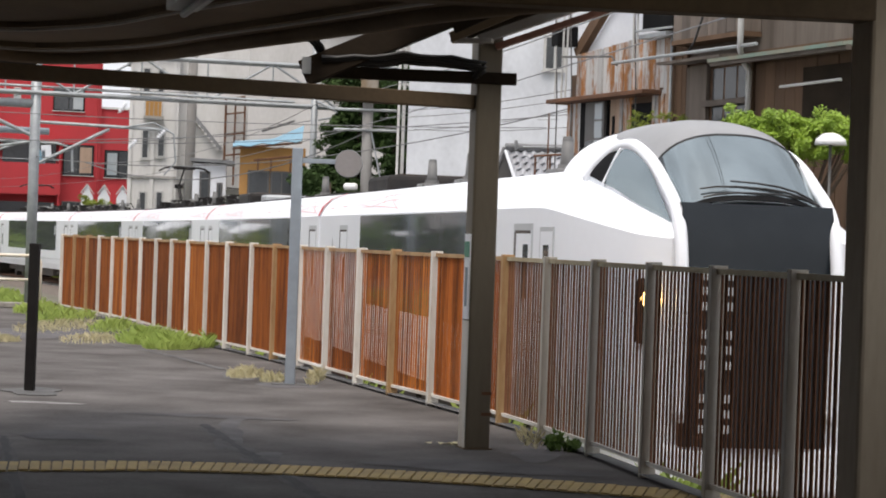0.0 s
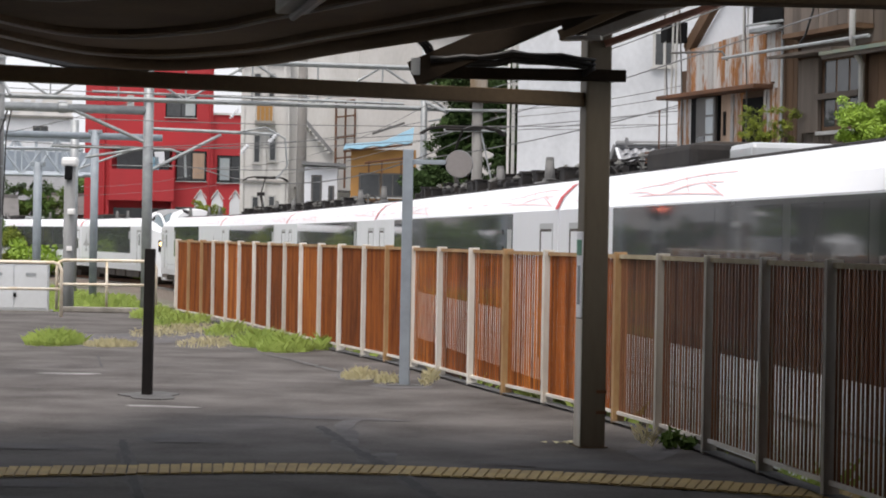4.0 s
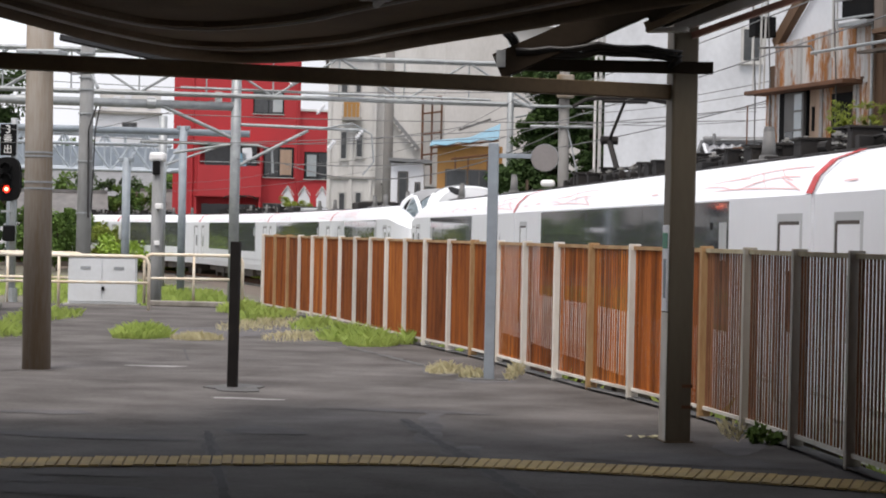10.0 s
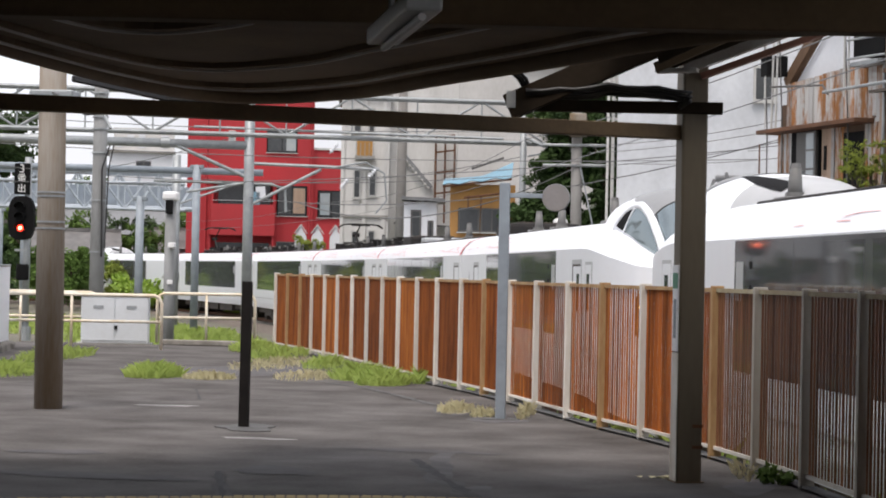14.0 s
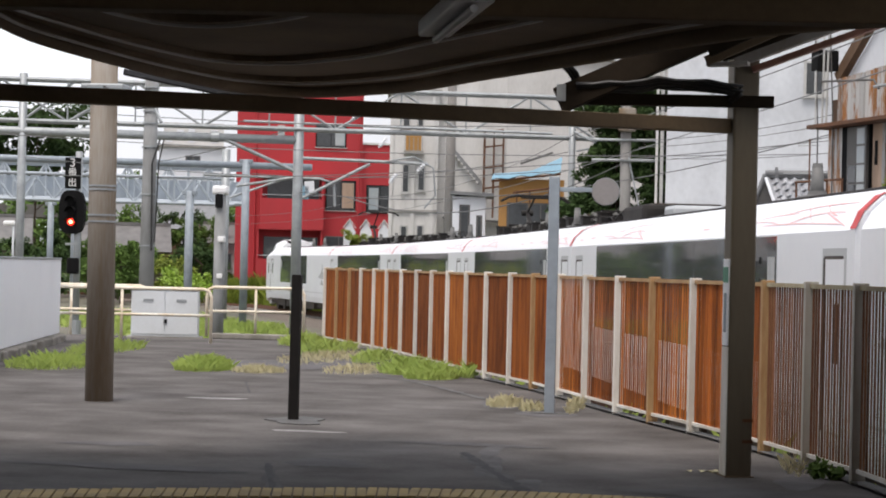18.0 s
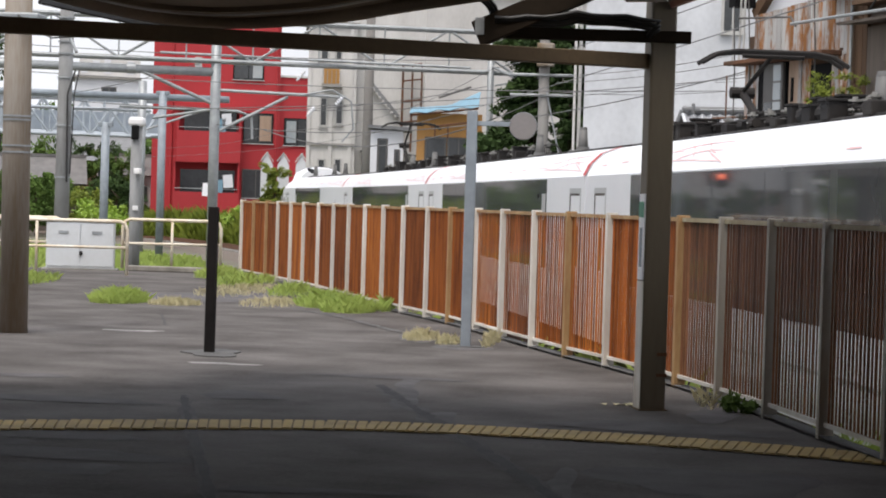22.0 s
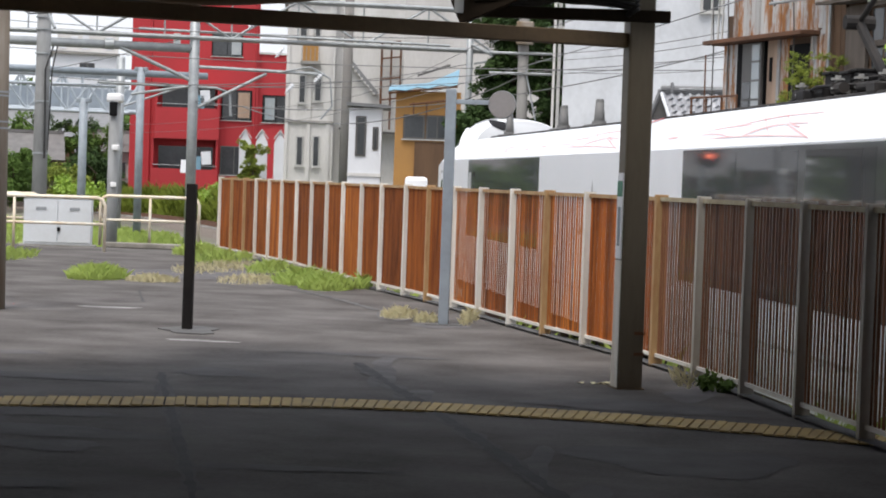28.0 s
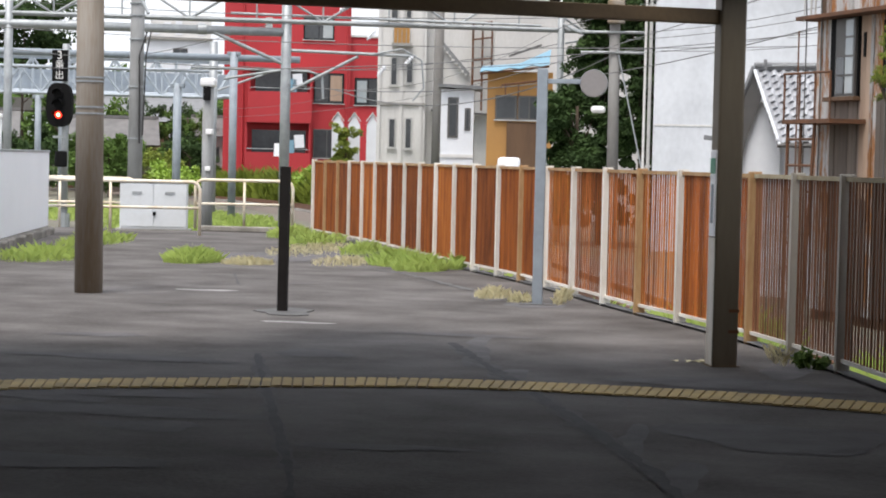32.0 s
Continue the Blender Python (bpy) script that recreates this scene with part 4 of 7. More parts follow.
def cab(th, nose):
    """The high cab at the car's end: d is the distance from the tip."""
    def Y(d):
        return nose * (10.4 - d)
    # shell of the last 3.6 m
    rows = []
    for d in (3.6, 3.2, 2.8, 2.5, 2.2, 1.9, 1.6, 1.3, 1.0, 0.8, 0.65, 0.55, 0.47, 0.4):
        u = max(0.0, 1 - d / 3.4)
        w = 1.473 - 0.5 * u ** 2.5 - 0.22 * (max(0.0, 0.7 - d) / 0.3) ** 2
        eave = 3.12 - 0.37 * u ** 1.3
        top = eave + 0.06 + 0.45 * (1 - u)
        rows.append([(x, Y(d), z) for x, z in section(w, eave, top, 0.68 - 0.3 * u, 1 - 0.75 * u)])
    bm = loft(bmesh.new(), rows, True, False)
    shell = part("nose_shell", bm, TRAIN_WHITE, th, "white sculpted nose", smooth=True)
    shell.data.set_sharp_from_angle(angle=math.radians(29))
    bm = bmesh.new()
    bm.faces.new([bm.verts.new(q) for q in rows[-1]])
    part("nose_bulkhead", bm, TRAIN_WHITE, th)

    def dome(d, k, lift=0.0, n=12):
        """A point of the dome at d, k twelfths of the way over."""
        d = min(max(d, 0.42), 7.3)
        t, w = DOME[-1][1:]
        for (d1, t1, w1), (d0, t0, w0) in zip(DOME, DOME[1:]):
            if d0 <= d <= d1:
                u = (d - d0) / (d1 - d0)
                t, w = t0 + (t1 - t0) * u, w0 + (w1 - w0) * u
        a = math.pi * k / n
        c, v = math.cos(a), max(0.0, math.sin(a))
        return (-(w + lift) * math.copysign(abs(c) ** 0.8, c), Y(d - lift + 0.16 * (1 - v * v) * max(0.0, 1 - d / 3)), 2.7 + (t + lift - 2.7) * v ** 0.5)

    def patch(name, rows, material, lift, label, n=16, smooth=True):
        """A sheet on the dome: rows of (d, from k, to k)."""
        return part(name, loft(bmesh.new(), [[dome(d, k0 + (k1 - k0) * i / n, lift) for i in range(n + 1)] for d, k0, k1 in rows]), material, th, label, smooth)
    ks = [k / 2 for k in range(25)]
    part("cab_dome", loft(bmesh.new(), [[dome(d, k) for k in ks] for d, t, w in DOME if d < 4.5]), TRAIN_WHITE, th, "white raised cab dome", smooth=True)
    part("dome_rear", loft(bmesh.new(), [[dome(d, k) for k in ks] for d, t, w in DOME if d > 4.3]), DOME_GREY, th, "pale grey tapering rear of the dome", smooth=True)
    edge = [(1.25, 2.25), (1.0, 1.9), (0.8, 1.6), (0.6, 1.3), (0.42, 1.0)]
    patch("windscreen", [(d, k, 12 - k) for d, k in edge], COATED, 0.012, "large curved windscreen reflecting the sky")
    patch("windscreen_border", [(d, k, 12 - k) for d, k in ((0.47, 1.1), (0.42, 1.0))], SIGNAL_BODY, 0.018, "black lower border of the windscreen")
    for f in (lambda k: k, lambda k: 12 - k):
        patch("screen_side", [(d, f(k), f(k + 0.4)) for d, k in edge], SCREEN_EDGE, 0.015, "dark side border of the windscreen", 3)
    part("screen_seal", tubed([dome(1.25, 2.25 + 7.5 * i / 16, 0.008) for i in range(17)], 0.018, 6), CABLE, th, "black seal over the windscreen")
    patch("dome_roof", [(3.6, 4.9, 7.1), (3.1, 3.8, 8.2), (2.77, 3.2, 8.8), (2.4, 2.85, 9.15), (2.1, 2.75, 9.25), (1.85, 2.65, 9.35), (1.6, 2.55, 9.45), (1.4, 2.4, 9.6), (1.26, 2.28, 9.72)], CAB_ROOF, 0.01, "grey cab roof panel")
    patch("roof_recess", [(3.3, 4.45, 4.5), (3.9, 4.1, 4.65), (4.5, 3.7, 4.75), (5.0, 3.45, 4.75), (5.35, 3.4, 4.7)], SIGNAL_BODY, 0.012, "dark scooped recess behind the cab roof", 5)
    for sx in (-1, 1):
        def over(d, k, lift):
            x, y, z = dome(d, k, lift)
            return (-sx * x, y, z)
        pane = [(2.85, 1.2, 1.45), (2.6, 1.05, 2.05), (2.35, 0.9, 2.25), (2.1, 0.79, 2.3), (1.85, 0.66, 2.2), (1.6, 0.55, 2.05), (1.4, 0.49, 1.85), (1.2, 0.447, 1.6), (1.0, 0.42, 1.35), (0.8, 0.41, 1.1), (0.6, 0.42, 0.8), (0.48, 0.45, 0.6)]
        tri = [[over(d, k0 + (k1 - k0) * i / 4, 0.014) for i in range(5)] for d, k0, k1 in pane]
        part("side_window", loft(bmesh.new(), tri), COATED, th, "curved triangular cab side window", smooth=True)
        tri = [[over(d, k0 + (k1 - k0) * i / 4, 0.018) for i in range(5)] for d, k0, k1 in pane[:3]]
        part("window_rear", loft(bmesh.new(), tri), SIGNAL_BODY, th, "black rear corner of the side window")
        part("window_post", tubed([over(2.4, 0.85, 0.02), over(2.25, 2.3, 0.02)], 0.022, 6), TRAIN_WHITE, th)
        pil = [(sx * w, Y(d), z) for w, d, z in ((0.8, 0.3, 1.0), (0.81, 0.27, 1.7), (0.81, 0.27, 2.3), (0.81, 0.31, 2.65), (0.81, 0.42, 2.98), (0.81, 0.63, 3.19), (0.81, 0.9, 3.35), (0.81, 1.2, 3.52),
                                                 (0.81, 1.5, 3.65), (0.81, 1.8, 3.74), (0.81, 2.1, 3.8), (0.85, 2.4, 3.79), (0.92, 2.62, 3.71), (1.0, 2.82, 3.58), (1.06, 2.95, 3.44))]
        part("pillar", tubed(bend(pil), 0.066, 12), TRAIN_WHITE, th, "white curved front pillar", smooth=True)
        hl = part("headlight", boxed(sx * 1.06 - 0.11, sx * 1.06 + 0.11, min(Y(0.9), Y(0.5)), max(Y(0.9), Y(0.5)), 1.75, 2.4, None, 0.04), SIGNAL_BODY, th, "dark lamp housing")
        lit = GLOW_WARM if nose < 0 else TRAIN_GLASS
        part("lamp", tubed([(sx * 1.06, Y(0.6), 2.2), (sx * 1.06, Y(0.42), 2.2)], 0.095, 14), lit, hl)
    part("front_panel", curved_front(Y), FRONT_DARK, th, "dark grey front panel", smooth=True)
    for k0, k1, d1 in ((10.2, 5.2, 0.6), (8.9, 3.6, 0.57)):
        part("wiper", tubed([dome(0.47 + (d1 - 0.47) * i / 6, k0 + (k1 - k0) * i / 6, 0.04) for i in range(7)], 0.014, 6, 0.01), CABLE, th, "black wiper arm")
    part("wiper_rail", tubed([dome(0.48, 3.6 + 0.6 * i, 0.03) for i in range(9)], 0.01, 6), CABLE, th)
    part("skirt", boxed(-0.95, 0.95, min(Y(0.9), Y(0.36)), max(Y(0.9), Y(0.36)), 0.25, 0.78, None, 0.08), TRAIN_WHITE, th, "white lower skirt")
    # plain white bars where the front carries its mark
    for za in (2.3, 1.72, 1.09):
        for dz in (-0.15, 0.0, 0.15):
            part("mark_bar", boxed(-0.6, -0.28, min(Y(0.24), Y(0.31)), max(Y(0.24), Y(0.31)), za + dz - 0.04, za + dz + 0.04), TRAIN_STEEL, th, "plain pale bar on the front")


# front of the train to each car's middle, in metres
CAR_MID = [10.4, 31.0, 51.5, 72.0, 92.5, 113.1, 133.9, 154.5, 175.0, 195.5, 216.0, 236.6]
lead = car("express_car", "white express train car with raised cab nose and lit headlights", -1)
mid = car("express_car", "white express train car with dark grey window band")
power = car("express_car", "white express train car with black pantograph on its roof", 0, ((4.5, 0.0),), ((-10.0, -6.4), (-5.4, 6.2)))
lowered = car("express_car", "white express train car with half-lowered black pantograph", 0, ((6.1, 0.5),), ((-10.0, -6.4), (-5.4, 8.6)))
second = car("express_car", "white express train car with pantograph and crowded switchgear", 0, ((7.5, 0.0),), ((-10.0, -6.4), (-5.4, 9.9)))
packed = car("express_car", "white express train car with black switchgear on its rear roof", 0, (), ((0.3, 9.9),))
tail = car("express_car", "white express train car with raised cab nose at its rear end", 1)
cars = [lead, mid, second, copy_thing(packed, pose(0, 0, 0)), copy_thing(second, pose(0, 0, 0)), tail,
        copy_thing(lead, pose(0, 0, 0)), copy_thing(mid, pose(0, 0, 0)), lowered, packed, power, copy_thing(tail, pose(0, 0, 0))]

# how far the front has run, by time
RUN = [(0, 0.68), (1, 8.6), (2, 17.3), (3, 24.95), (6, 50.05), (9, 74.55), (12, 98.35), (14, 113.3), (16.5, 132.2), (19, 151.57), (20, 159.38), (23, 182.16), (26, 204.94), (29.5, 230.75), (31, 241.85), (32, 249.1)]


def run(t):
    for (a, p), (b, q) in zip(RUN, RUN[1:]):
        if t <= b:
            return p + (q - p) * (t - a) / (b - a)
    return RUN[-1][1]


def car_pose(s):
    x0, y0, h0 = track(s - 6.9)
    x1, y1, h1 = track(s + 6.9)
    return pose((x0 + x1) / 2, (y0 + y1) / 2, RAIL, 0, 0, math.degrees(math.atan2(y1 - y0, x1 - x0)) - 90)


# ---- things on and beside the platform ----
def pole(name, label, x, y, z0, z1, r, material, r2=None, lean=(0, 0), n=14, category="pole", group=""):
    th = thing(name, label, category, pose(x, y, 0), group=group)
    part("shaft", tubed([(0, 0, z0), (lean[0] * (z1 - z0), lean[1] * (z1 - z0), z1)], r, n, r2), material, th, smooth=True)
    return th


th = pole("concrete_pole", "weathered round concrete pole standing on the platform", -6.53, 21.6, 0, 4.6, 0.155, CONCRETE_POLE, 0.145, (-0.008, 0), 20)
for z in (1.95, 2.02, 2.3, 2.34):
    part("steel_band", tubed([(-0.008 * z, 0, z), (-0.008 * z, 0, z + 0.02)], 0.158, 20), GALV, th)
part("pole_cap", boxed(-0.24, 0.24, -0.18, 0.18, 3.36, 3.46, None, 0.02), GALV, th, "steel bracket cap")
part("cap_arm", tubed([(-0.2, 0, 3.42), (0.5, 0, 3.3), (0.65, -0.1, 3.05)], 0.02, 6), GALV, th)

th = thing("marker_post", "black painted steel post set in a concrete footing", "post", pose(-3.99, 19.75, 0, 0, 0.3, 0))
part("shaft", boxed(-0.047, 0.047, -0.047, 0.047, 0, 1.44, None, 0.006), BLACK, th)
part("footing", prism(bmesh.new(), blotch(0.05, -0.05, 0.3, 0.42, 5), -0.01, 0.012), PATCH, th, "rough concrete footing")

th = thing("mirror_post", "pale grey square post with a round platform mirror", "post", pose(-1.62, 21.9, 0))
part("shaft", boxed(-0.055, 0.055, -0.05, 0.05, 0, 2.55, None, 0.008), GALV_BLUE, th)
part("arm", boxed(0.05, 0.42, -0.02, 0.02, 2.39, 2.44, None, 0.004), GALV_BLUE, th)
m = part("mirror_back", tubed([(0.55, 0.02, 2.4), (0.55, -0.02, 2.4)], 0.145, 28), MIRROR_GREY, th, "grey round back of the mirror")
part("mirror_rim", tubed([(0.55, 0.03, 2.4), (0.55, 0.055, 2.4)], 0.152, 28), GALV, m)
part("footing", prism(bmesh.new(), blotch(0.02, 0, 0.17, 0.2, 3), -0.01, 0.01), PATCH, th, "small rough footing")

# white hoarding along the platform's other edge
th = thing("hoarding", "plain white panel hoarding on a rough stone footing", "hoarding", pose(-10.3, 28.2, 0, 0, 0, 101.2))
for k in range(8):
    part("panel", boxed(k * 1.5 - 2.8, k * 1.5 - 1.31, -0.03, 0.03, 0.14, 1.52, None, 0.004), WHITE, th)
part("cap_rail", boxed(-2.82, 9.22, -0.045, 0.045, 1.52, 1.56, None, 0.006), GALV, th)
rr = random.Random(4)
stone_me = {}
for k in range(30):
    ob = shared(stone_me, k % 3, "footing_stone", lambda: boxed(-0.19, 0.19, -0.16, 0.16, -0.1, 0.13, None, 0.03), STONE, th)
    ob.matrix_basis = pose(-2.6 + k * 0.4, rr.uniform(-0.06, 0.03), 0, rr.uniform(-4, 4), rr.uniform(-4, 4), rr.uniform(-8, 8))


def handrail(x0, y0, x1, y1, ends, label="worn yellow and white painted pipe handrail"):
    th = thing("handrail", label, "handrail", group="handrails at the platform end")
    a, b = Vector((x0, y0, 0)), Vector((x1, y1, 0))
    d = (b - a).normalized()
    top = []
    if ends[0]:
        top += [a, a + Vector((0, 0, 0.88)), a + d * 0.05 + Vector((0, 0, 0.98)), a + d * 0.14 + Vector((0, 0, 1.02))]
    else:
        top += [a + Vector((0, 0, 1.02))]
    if ends[1]:
        top += [b - d * 0.14 + Vector((0, 0, 1.02)), b - d * 0.05 + Vector((0, 0, 0.98)), b + Vector((0, 0, 0.88)), b]
    else:
        top += [b + Vector((0, 0, 1.02))]
    part("top_pipe", tubed(top, 0.034, 8), RAIL_PAINT, th, smooth=True)
    part("mid_pipe", tubed([a + Vector((0, 0, 0.52)), b + Vector((0, 0, 0.52))], 0.028, 8), RAIL_PAINT, th, smooth=True)
    n = int((b - a).length / 1.9)
    for k in range(1, n + 1):
        p = a + (b - a) * (k / (n + 1))
        part("upright", tubed([p, p + Vector((0, 0, 1.0))], 0.028, 8), RAIL_PAINT, th, smooth=True)
    return th


handrail(-12.6, 37.2, -9.3, 37.9, (0, 1))
handrail(-10.3, 41.6, -8.35, 42.2, (1, 1))
handrail(-14.4, 40.2, -11.3, 40.6, (0, 1))
th = thing("equipment_cabinet", "pale grey trackside equipment cabinet with double doors", "cabinet", pose(-10.78, 40.1, 0, 0, 0, 12))
part("body", boxed(-0.67, 0.67, -0.3, 0.3, 0.03, 0.96, None, 0.01), BOX_GREY, th)
part("top", boxed(-0.7, 0.7, -0.33, 0.33, 0.96, 1.0, None, 0.008), BOX_GREY, th)
for sx in (-1, 1):
    dr = part("door", boxed(min(0.01 * sx, 0.65 * sx), max(0.01 * sx, 0.65 * sx), -0.32, -0.3, 0.08, 0.93, None, 0.004), BOX_GREY, th)
    part("vent", boxed(sx * 0.33 - 0.1, sx * 0.33 + 0.1, -0.33, -0.32, 0.72, 0.78), GALV, dr)
part("lock", boxed(-0.01, 0.05, -0.345, -0.32, 0.3, 0.38), SIGNAL_BODY, th, "black lock")
part("plinth", boxed(-0.75, 0.75, -0.38, 0.38, -0.05, 0.03), CONCRETE, th)

# signal
th = thing("railway_signal", "black colour-light signal showing red beneath a number board", "signal", pose(-24.6, 77.15, -3.286))
th.scale = (3.12, 3.12, 3.12)
part("mast", tubed([(0.06, 0.05, 0.6), (0.06, 0.05, 2.9)], 0.045, 10), GALV, th, smooth=True)
rows = []
for y in (-0.03, 0.06):
    rows.append([(0.165 * math.copysign(abs(math.cos(a)) ** 0.6, math.cos(a)), y, 2.135 + 0.275 * math.copysign(abs(math.sin(a)) ** 0.75, math.sin(a))) for a in [k * math.tau / 28 for k in range(28)]])
hd = part("signal_head", loft(bmesh.new(), rows, True, True), SIGNAL_BODY, th, "black oval signal board")
for z, lit in ((2.27, False), (2.14, False), (2.01, True)):
    part("lens", tubed([(0, -0.035, z), (0, -0.05, z)], 0.046, 14), GLOW_RED if lit else SIGNAL_BODY, hd)
    if lit:
        part("lamp_core", tubed([(0, -0.05, z), (0, -0.053, z)], 0.024, 12), GLOW_CORE, hd)
    bm = bmesh.new()
    loft(bm, [[(0.065 * math.cos(a), y, z + 0.065 * math.sin(a)) for a in [k * math.pi / 8 for k in range(9)]] for y in (-0.03, -0.12)])
    part("hood", bm, SIGNAL_BODY, hd)
bd = part("number_board", boxed(-0.1, 0.1, -0.02, 0.02, 2.43, 2.82, None, 0.008), SIGNAL_BODY, th, "black board with white figures")


def writing(text, size, m, material, parent):
    cu = bpy.data.curves.new("writing", "FONT")
    cu.body, cu.size, cu.align_x, cu.align_y, cu.extrude = text, size, "CENTER", "CENTER", 0.002
    ob = bpy.data.objects.new("writing", cu)
    scene.collection.objects.link(ob)
    bpy.context.view_layer.update()
    me = bpy.data.meshes.new_from_object(ob.evaluated_get(bpy.context.evaluated_depsgraph_get()))
    bpy.data.objects.remove(ob)
    me.materials.clear()
    me.materials.append(material)
    out = new("writing", me)
    out.parent = parent
    out.matrix_basis = m
    return out


for text, size, z in (("3", 0.15, 2.75), ("番", 0.118, 2.63), ("出", 0.118, 2.5)):
    writing(text, size, pose(0, -0.024, z, 90, 0, 0), LETTER_WHITE, bd)
part("lower_unit", boxed(-0.05, 0.1, -0.1, 0.05, 1.36, 1.56, pose(0, 0, 0, 0, 0, 20), 0.02), SIGNAL_BODY, th, "small black call-on unit")
part("bracket", boxed(-0.08, 0.08, 0.0, 0.04, 1.72, 1.75), GALV, th)
part("base_pipe", tubed([(0.06, 0.05, 0.6), (0.06, 0.05, 0.78)], 0.075, 10), GALV, th)

# fluorescent fitting under the canopy
th = thing("strip_light", "unlit pale fluorescent strip light under the canopy", "ceiling light", look((-0.93, 7.4, 2.49), (-0.66, 6.4, 2.49)))
part("tray", boxed(-0.064, 0.064, -0.04, 0.025, -0.55, 0.55, None, 0.01), TUBE, th)
part("tube", tubed([(0, -0.055, -0.5), (0, -0.055, 0.5)], 0.015, 8), LETTER_WHITE, th)
part("hanger", tubed([(0, 0.0, 0.3), (0, 0.56, 0.3)], 0.012, 6), GALV, th)

# black cables looped over the bracket arm
th = thing("cable_bundle", "black electric cables slung along the canopy bracket", "cables")
rr = random.Random(11)
for k in range(5):
    z0 = 2.905 + 0.014 * k
    pts = [(-1.0 + 1.25 * i / 10, 15.6 - 0.015 * k, z0 + 0.055 * math.sin(math.pi * i / 10) * (1 if i > 4 else 0.5) + rr.uniform(-0.012, 0.012)) for i in range(11)] + [(0.17, 15.62, 2.86)]
    part("cable", tubed(pts, 0.019, 8), CABLE, th, smooth=True)
for k in range(3):
    pts = [(-1.0 + 0.02 * k, 15.62, 2.96), (-1.06 + 0.03 * k, 15.55, 3.06), (-1.16 + 0.04 * k, 15.3, 3.14), (-1.35 + 0.05 * k, 14.9, 3.16), (-1.6, 14.2, 3.05)]
    part("cable", tubed(pts, 0.014, 6), CABLE, th, smooth=True)
part("clamp", boxed(-1.15, -1.08, 15.55, 15.6, 2.84, 2.97), GALV, th)
th = thing("drop_cables", "thin black wires hanging beneath the canopy edge", "cables")
part("cable", tubed([(-6.5, 21.4, 3.42), (-5.6, 19.2, 3.1), (-4.4, 17.6, 3.0), (-3.4, 17.05, 3.0)], 0.012, 6), CABLE, th, smooth=True)
part("cable", tubed([(-6.5, 21.4, 3.36), (-5.5, 19.2, 3.02), (-4.3, 17.7, 2.96), (-3.4, 17.1, 2.98)], 0.008, 6), CABLE, th, smooth=True)

# marks on the asphalt
for cx, cy, rx, ry, sd in ((-5.42, 22.55, 0.3, 0.14, 1), (-1.65, 21.7, 0.3, 0.4, 7), (-2.2, 23.1, 0.25, 0.9, 8), (-3.62, 18.5, 0.33, 0.1, 9), (-1.62, 15.75, 0.11, 0.75, 10), (-1.25, 14.5, 0.12, 0.5, 13), (-6.2, 31.0, 0.9, 2.2, 14), (0.75, 15.4, 0.2, 0.5, 15), (-3.3, 11.7, 0.75, 0.3, 16), (-3.9, 12.2, 0.4, 0.16, 17), (-4.9, 16.6, 0.35, 0.22, 18), (-1.75, 17.1, 0.1, 0.6, 19), (-0.28, 11.2, 0.09, 0.7, 20), (0.02, 10.0, 0.1, 0.5, 23), (-3.0, 11.1, 0.35, 0.2, 24)):
    flat("asphalt_patch", blotch(cx, cy, rx, ry, sd), PALE_MARK if sd in (1, 9) else STREAK_PALE, 0.004)
for cx, cy, rx, ry, sd in ((-4.3, 12.5, 1.2, 0.3, 31), (-1.6, 10.6, 0.5, 0.12, 32), (0.3, 14.4, 0.8, 0.35, 33), (-2.0, 17.7, 0.7, 0.16, 34), (-4.2, 14.8, 0.9, 0.2, 35), (0.55, 11.6, 0.55, 0.7, 36), (-3.2, 9.7, 0.8, 0.2, 37), (-2.9, 15.6, 0.35, 0.3, 38)):
    flat("asphalt_stain", blotch(cx, cy, rx, ry, sd, 26), STREAK_DARK, 0.0045)
for line, w, sd in (([(-1.96, 16.9), (-1.46, 15.04), (-0.92, 13.1), (-0.4, 11.13), (-0.07, 9.72), (0.1, 8.5)], 0.04, 1), ([(-3.3, 15.4), (-2.89, 13.68), (-1.91, 9.69), (-1.6, 8.0)], 0.026, 2), ([(-5.9, 26.0), (-5.55, 24.6), (-5.3, 23.6)], 0.014, 8),
                    ([(-6.83, 23.27), (-5.5, 23.7), (-4.36, 24.37)], 0.02, 5), ([(-8.2, 20.6), (-6.6, 21.3), (-4.9, 21.9)], 0.015, 6), ([(-3.9, 20.9), (-2.6, 21.3)], 0.012, 7)):
    part("tar_seam", ribbon(smooth_line(line, 0.12), w, 0.007, 0.5, sd), CRACK if sd < 5 or sd == 8 else STREAK_PALE, platform)
for pts, w, sd in (([(-1.9, 16.6), (-1.46, 15.04), (-0.92, 13.1), (-0.4, 11.13), (-0.07, 9.72)], 0.07, 21), ([(-3.2, 15.0), (-2.89, 13.68), (-1.91, 9.69)], 0.05, 22)):
    part("worn_joint", ribbon(smooth_line(pts, 0.17), w, 0.005, 0.4, sd), STREAK_DARK, platform, "dark broken asphalt along a joint")
line = smooth_line([(-4.6, 28.2), (-3.72, 26.82), (-2.54, 23.91), (-1.75, 22.2)], 0.1)
part("edge_strip", ribbon(line, 0.05, 0.006, 0.7, 9), PATCH, platform)


